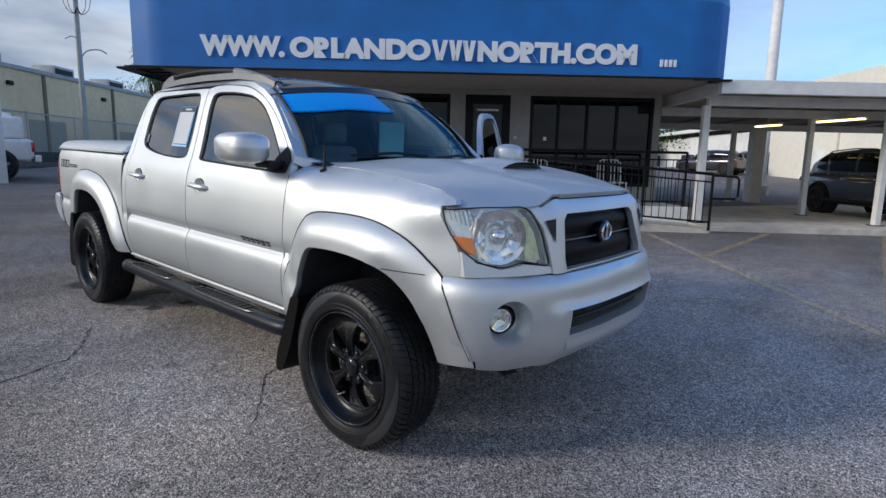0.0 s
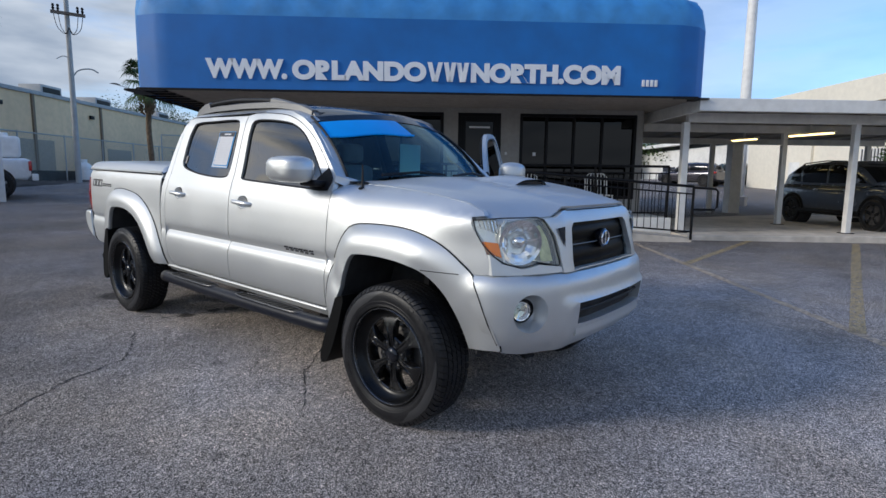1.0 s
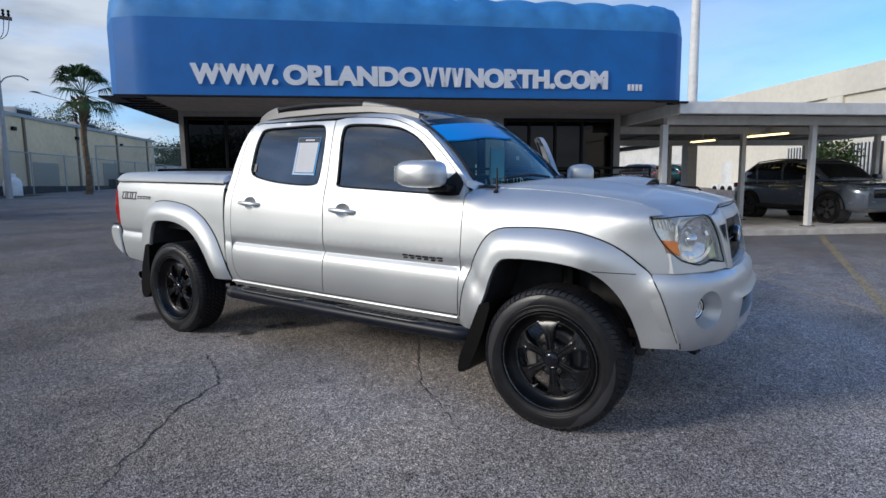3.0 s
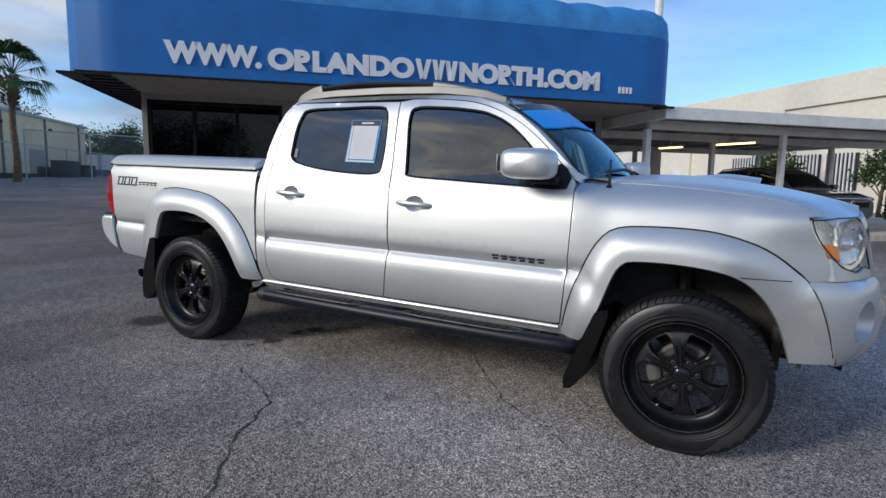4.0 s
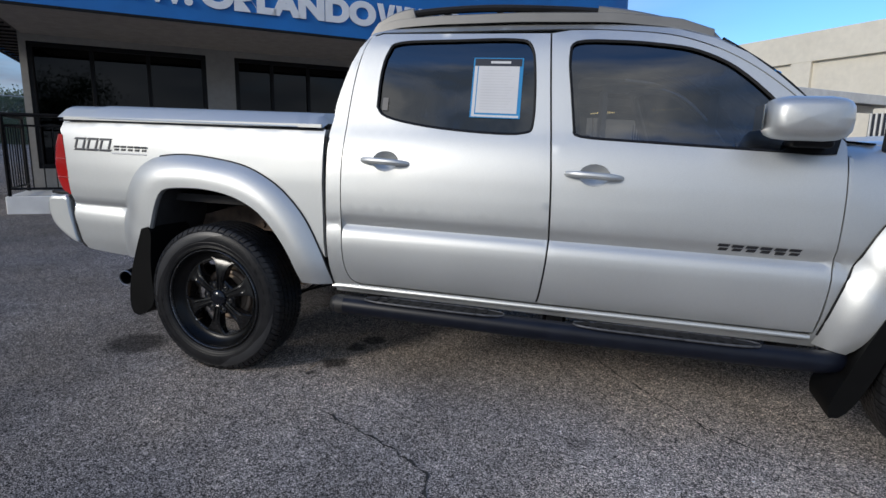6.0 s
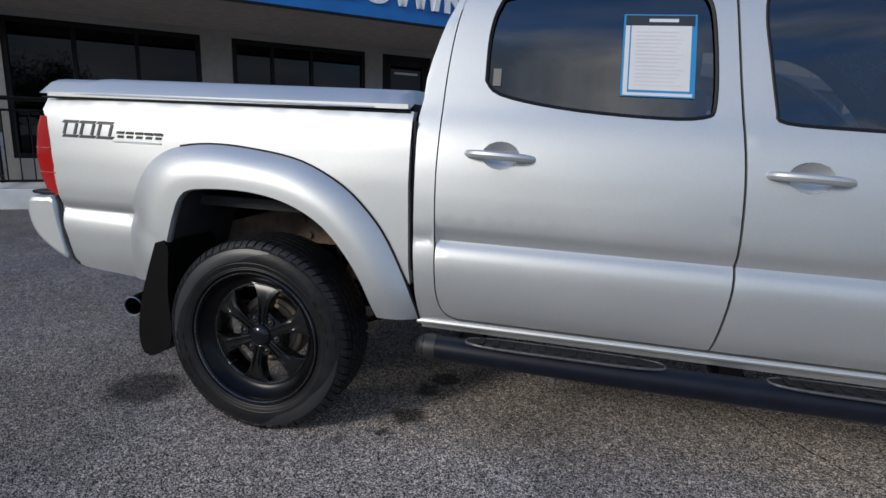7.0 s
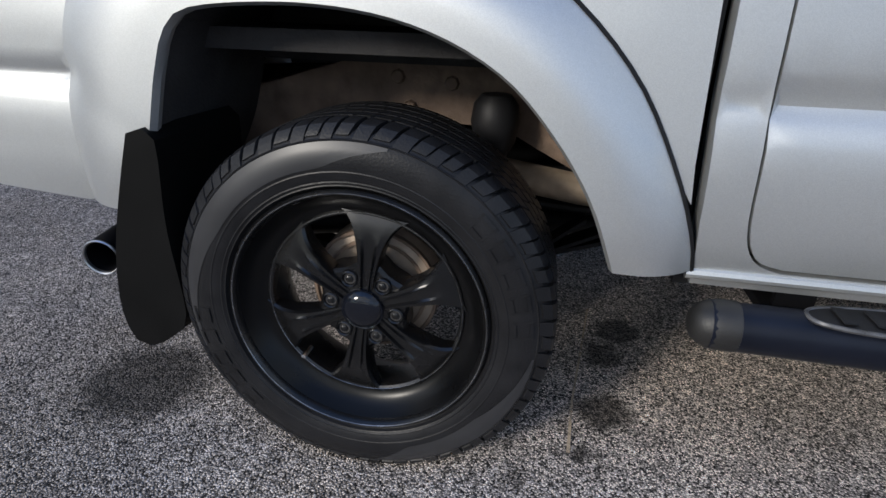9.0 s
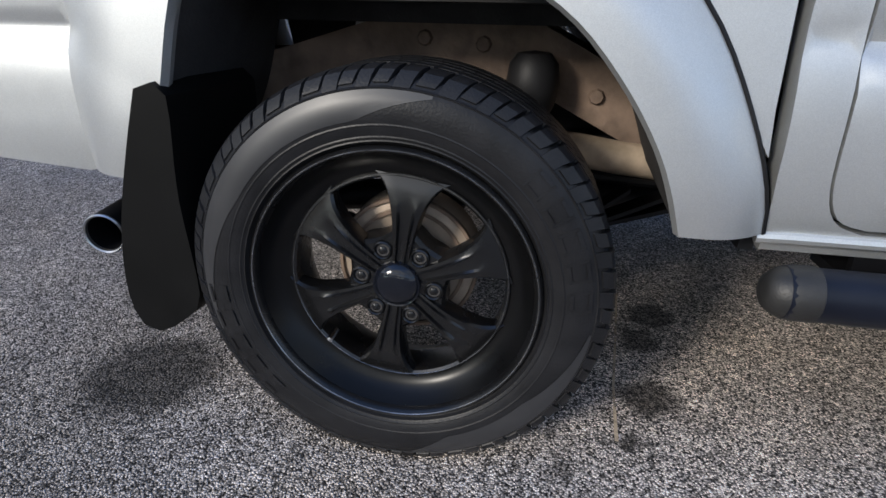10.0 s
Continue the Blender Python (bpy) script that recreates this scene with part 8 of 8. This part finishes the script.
suv("parked_suv", shop_place(14.62, 2.86, 0.125, -90), GREY_CAR, "dark grey compact SUV parked under the carport")
gz = ground_z
suv("parked_car", pose(-11.15, 41.2, gz(-11.15, 41.2), 0, 0, 168), DARK_CAR, "graphite SUV parked by the far white wall", "cars by the far wall")
suv("parked_car", pose(-9.75, 45.6, gz(-9.75, 45.6), 0, 0, 150), TEAL_CAR, "dark teal car parked by the far white wall", "cars by the far wall")

# white work truck, tail towards the lot
wt = thing("work_truck", "white pickup truck with a white tank in its bed", "pickup truck", pose(-20.1, 3.75, gz(-20.1, 3.8), 0, 0, -101.5))
part("bed", loft([(-0.80, 0.86, 0.62, 1.10), (-0.70, 0.92, 0.50, 1.14), (0.0, 0.95, 0.48, 1.14), (1.0, 0.95, 0.46, 1.14)], 16, 8), WHITE_CAR, wt)
part("cab", loft([(1.04, 0.93, 0.46, 1.16), (1.15, 0.92, 0.44, 1.20), (2.8, 0.92, 0.42, 1.16), (3.8, 0.90, 0.46, 1.10), (4.2, 0.80, 0.52, 0.98)], 16, 6), WHITE_CAR, wt)
part("greenhouse", loft([(1.06, 0.78, 1.1, 1.74), (1.3, 0.80, 1.1, 1.86), (2.2, 0.79, 1.1, 1.84), (2.9, 0.74, 1.1, 1.2)], 16, 5), CAR_GLASS, wt)
part("roof", box(1.15, 2.3, -0.70, 0.70, 1.84, 1.90, 0.03, 2), WHITE_CAR, wt)
part("bumper", box(-0.97, -0.81, -0.88, 0.88, 0.50, 0.70, 0.03, 2), WHITE_CAR, wt)
for s in (-1, 1):
    part("tail_light", box(-0.83, -0.75, min(s * 0.78, s * 0.92), max(s * 0.78, s * 0.92), 0.78, 1.06, 0.02), RED_LENS, wt)
    for x in (0.0, 3.3):
        part("arch_shadow", lathe([(0.0, 0.0), (0.44, 0.0), (0.44, 0.3)], 24), LINER, wt).matrix_basis = Matrix.Translation((x, s * 0.955, 0.42)) @ pose(0, 0, 0, 0, 0, 0 if s < 0 else 180)
        car_wheel(wt, x, s * 0.87, 0.39, 0.25, s)
bt = thing("bed_tank", "white plastic tank standing in the work truck's bed", "tank", pose(-20.1, 3.75, gz(-20.1, 3.8) + 1.145, 0, 0, -101.5))
part("shell", box(-0.62, 0.42, -0.55, 0.55, 0.0, 0.62, 0.10, 3), WHITE_PAINT, bt)
part("filler_cap", lathe([(0, 0.12), (0.16, 0.11), (0.18, 0.0)], 16, "z"), WHITE_PAINT, bt).matrix_basis = Matrix.Translation((-0.2, 0, 0.62))

# ---- right side: cream store, low white building, hedge, light mast ----
C_DIR = Vector((0.663, -0.749, 0))
C_IN = Vector((0.749, 0.663, 0))
STORE = Matrix(((C_DIR.x, C_IN.x, 0, -2.0), (C_DIR.y, C_IN.y, 0, 36.4), (0, 0, 1, 0.25), (0, 0, 0, 1)))
store = thing("cream_store", "large cream-painted store with pilasters and a deep parapet", "store", STORE)
part("wall", box(-9.0, 60, 0, 30, -0.5, 5.0), CREAM_WALL, store)
part("parapet", box(-9.1, 60, -0.18, 30, 5.002, 6.25), CREAM_WALL, store)
for i in range(9):
    x = -3.0 + i * 7.0
    part("pilaster", box(x - 0.45, x + 0.45, -0.17, 0, -0.5, 5.0), CREAM_WALL, store)
part("side_door", box(-4.6, -3.6, -0.05, 0.0, -0.1, 2.1), WHITE_PAINT, store)
part("meter_box", box(-0.4, -0.1, -0.12, 0.0, 1.0, 1.6), POLE_GREY, store)
part("roof_vent", lathe([(0, 0.5), (0.35, 0.45), (0.4, 0.2), (0.2, 0.15), (0.2, 0)], 12, "z"), POLE_GREY, store).matrix_basis = Matrix.Translation((2.0, 3.0, 6.25))
for x0, x1 in ((1.0, 3.4), (5.1, 6.7), (6.95, 8.6), (14.0, 16.0)):
    g = part("window_grille", box(x0, x1, -0.10, -0.06, 0.9, 2.62), LABEL_DARK, store)
    for k in range(int((x1 - x0) / 0.2)):
        part("bar", box(x0 + 0.05 + k * 0.2, x0 + 0.12 + k * 0.2, -0.16, -0.11, 0.85, 2.65), WHITE_PAINT, g)
low_house = thing("low_white_building", "low white block building with a flat overhanging roof", "building", STORE)
part("wall", box(-46, -9.2, 2.0, 14, -0.5, 4.2), WHITE_PAINT, low_house)
part("roof", box(-46.5, -9.15, 1.2, 14.4, 4.202, 4.5), WHITE_PAINT, low_house)
part("fascia_shadow", box(-46, -9.2, 1.9, 1.99, 3.85, 4.19), BLACK_STEEL, low_house)
for x in (-12, -19, -27, -35):
    part("doorway", box(x, x + 2.6, 1.93, 1.995, -0.3, 2.2), LABEL_DARK, low_house)
for i, x in enumerate((-4.0, -3.2, -2.5)):
    acu = thing("ground_unit", "white outdoor air conditioner by the wall", "air conditioner", STORE @ pose(x, -0.7, -0.05), "units by the wall")
    part("case", box(-0.33, 0.33, -0.25, 0.25, 0, 0.72, 0.03), WHITE_PAINT, acu)
    part("fan", lathe([(0, -0.01), (0.22, -0.01), (0.24, 0)], 18, "y"), BLACK_STEEL, acu).matrix_basis = Matrix.Translation((0, -0.255, 0.38))
hedge("hedge", STORE @ pose(12.9, -4.2, -0.05), 22.0, 1.05, 1.1, 5, "clipped green hedge before the store")
for x, y, h, s, sd_ in ((7.0, -3.0, 2.65, 0.85, 21), (12.0, -3.1, 2.55, 0.80, 22), (17.5, -3.1, 2.7, 0.9, 23)):
    p = STORE @ Vector((x, y, 0))
    leafy("small_tree", p.x, p.y, h, s, sd_, "small bushy tree planted before the store", n=2200, leaf=0.14, base=0.50, group="trees before the store")
mast = thing("light_mast", "tall white lamp mast behind the carport", "light mast", Matrix.Translation((-4.55, 23.3, 0.2)))
part("shaft", tube([(0, 0, -0.2), (0, 0, 6), (0, 0, 13)], 0, 12, None, True, [0.21, 0.18, 0.13]), WHITE_PAINT, mast)
part("base", box(-0.3, 0.3, -0.3, 0.3, -0.3, 0.4, 0.03), CONCRETE, mast)
part("lamp_head", box(-0.9, 0.9, -0.2, 0.2, 13.0, 13.2, 0.04), WHITE_PAINT, mast)
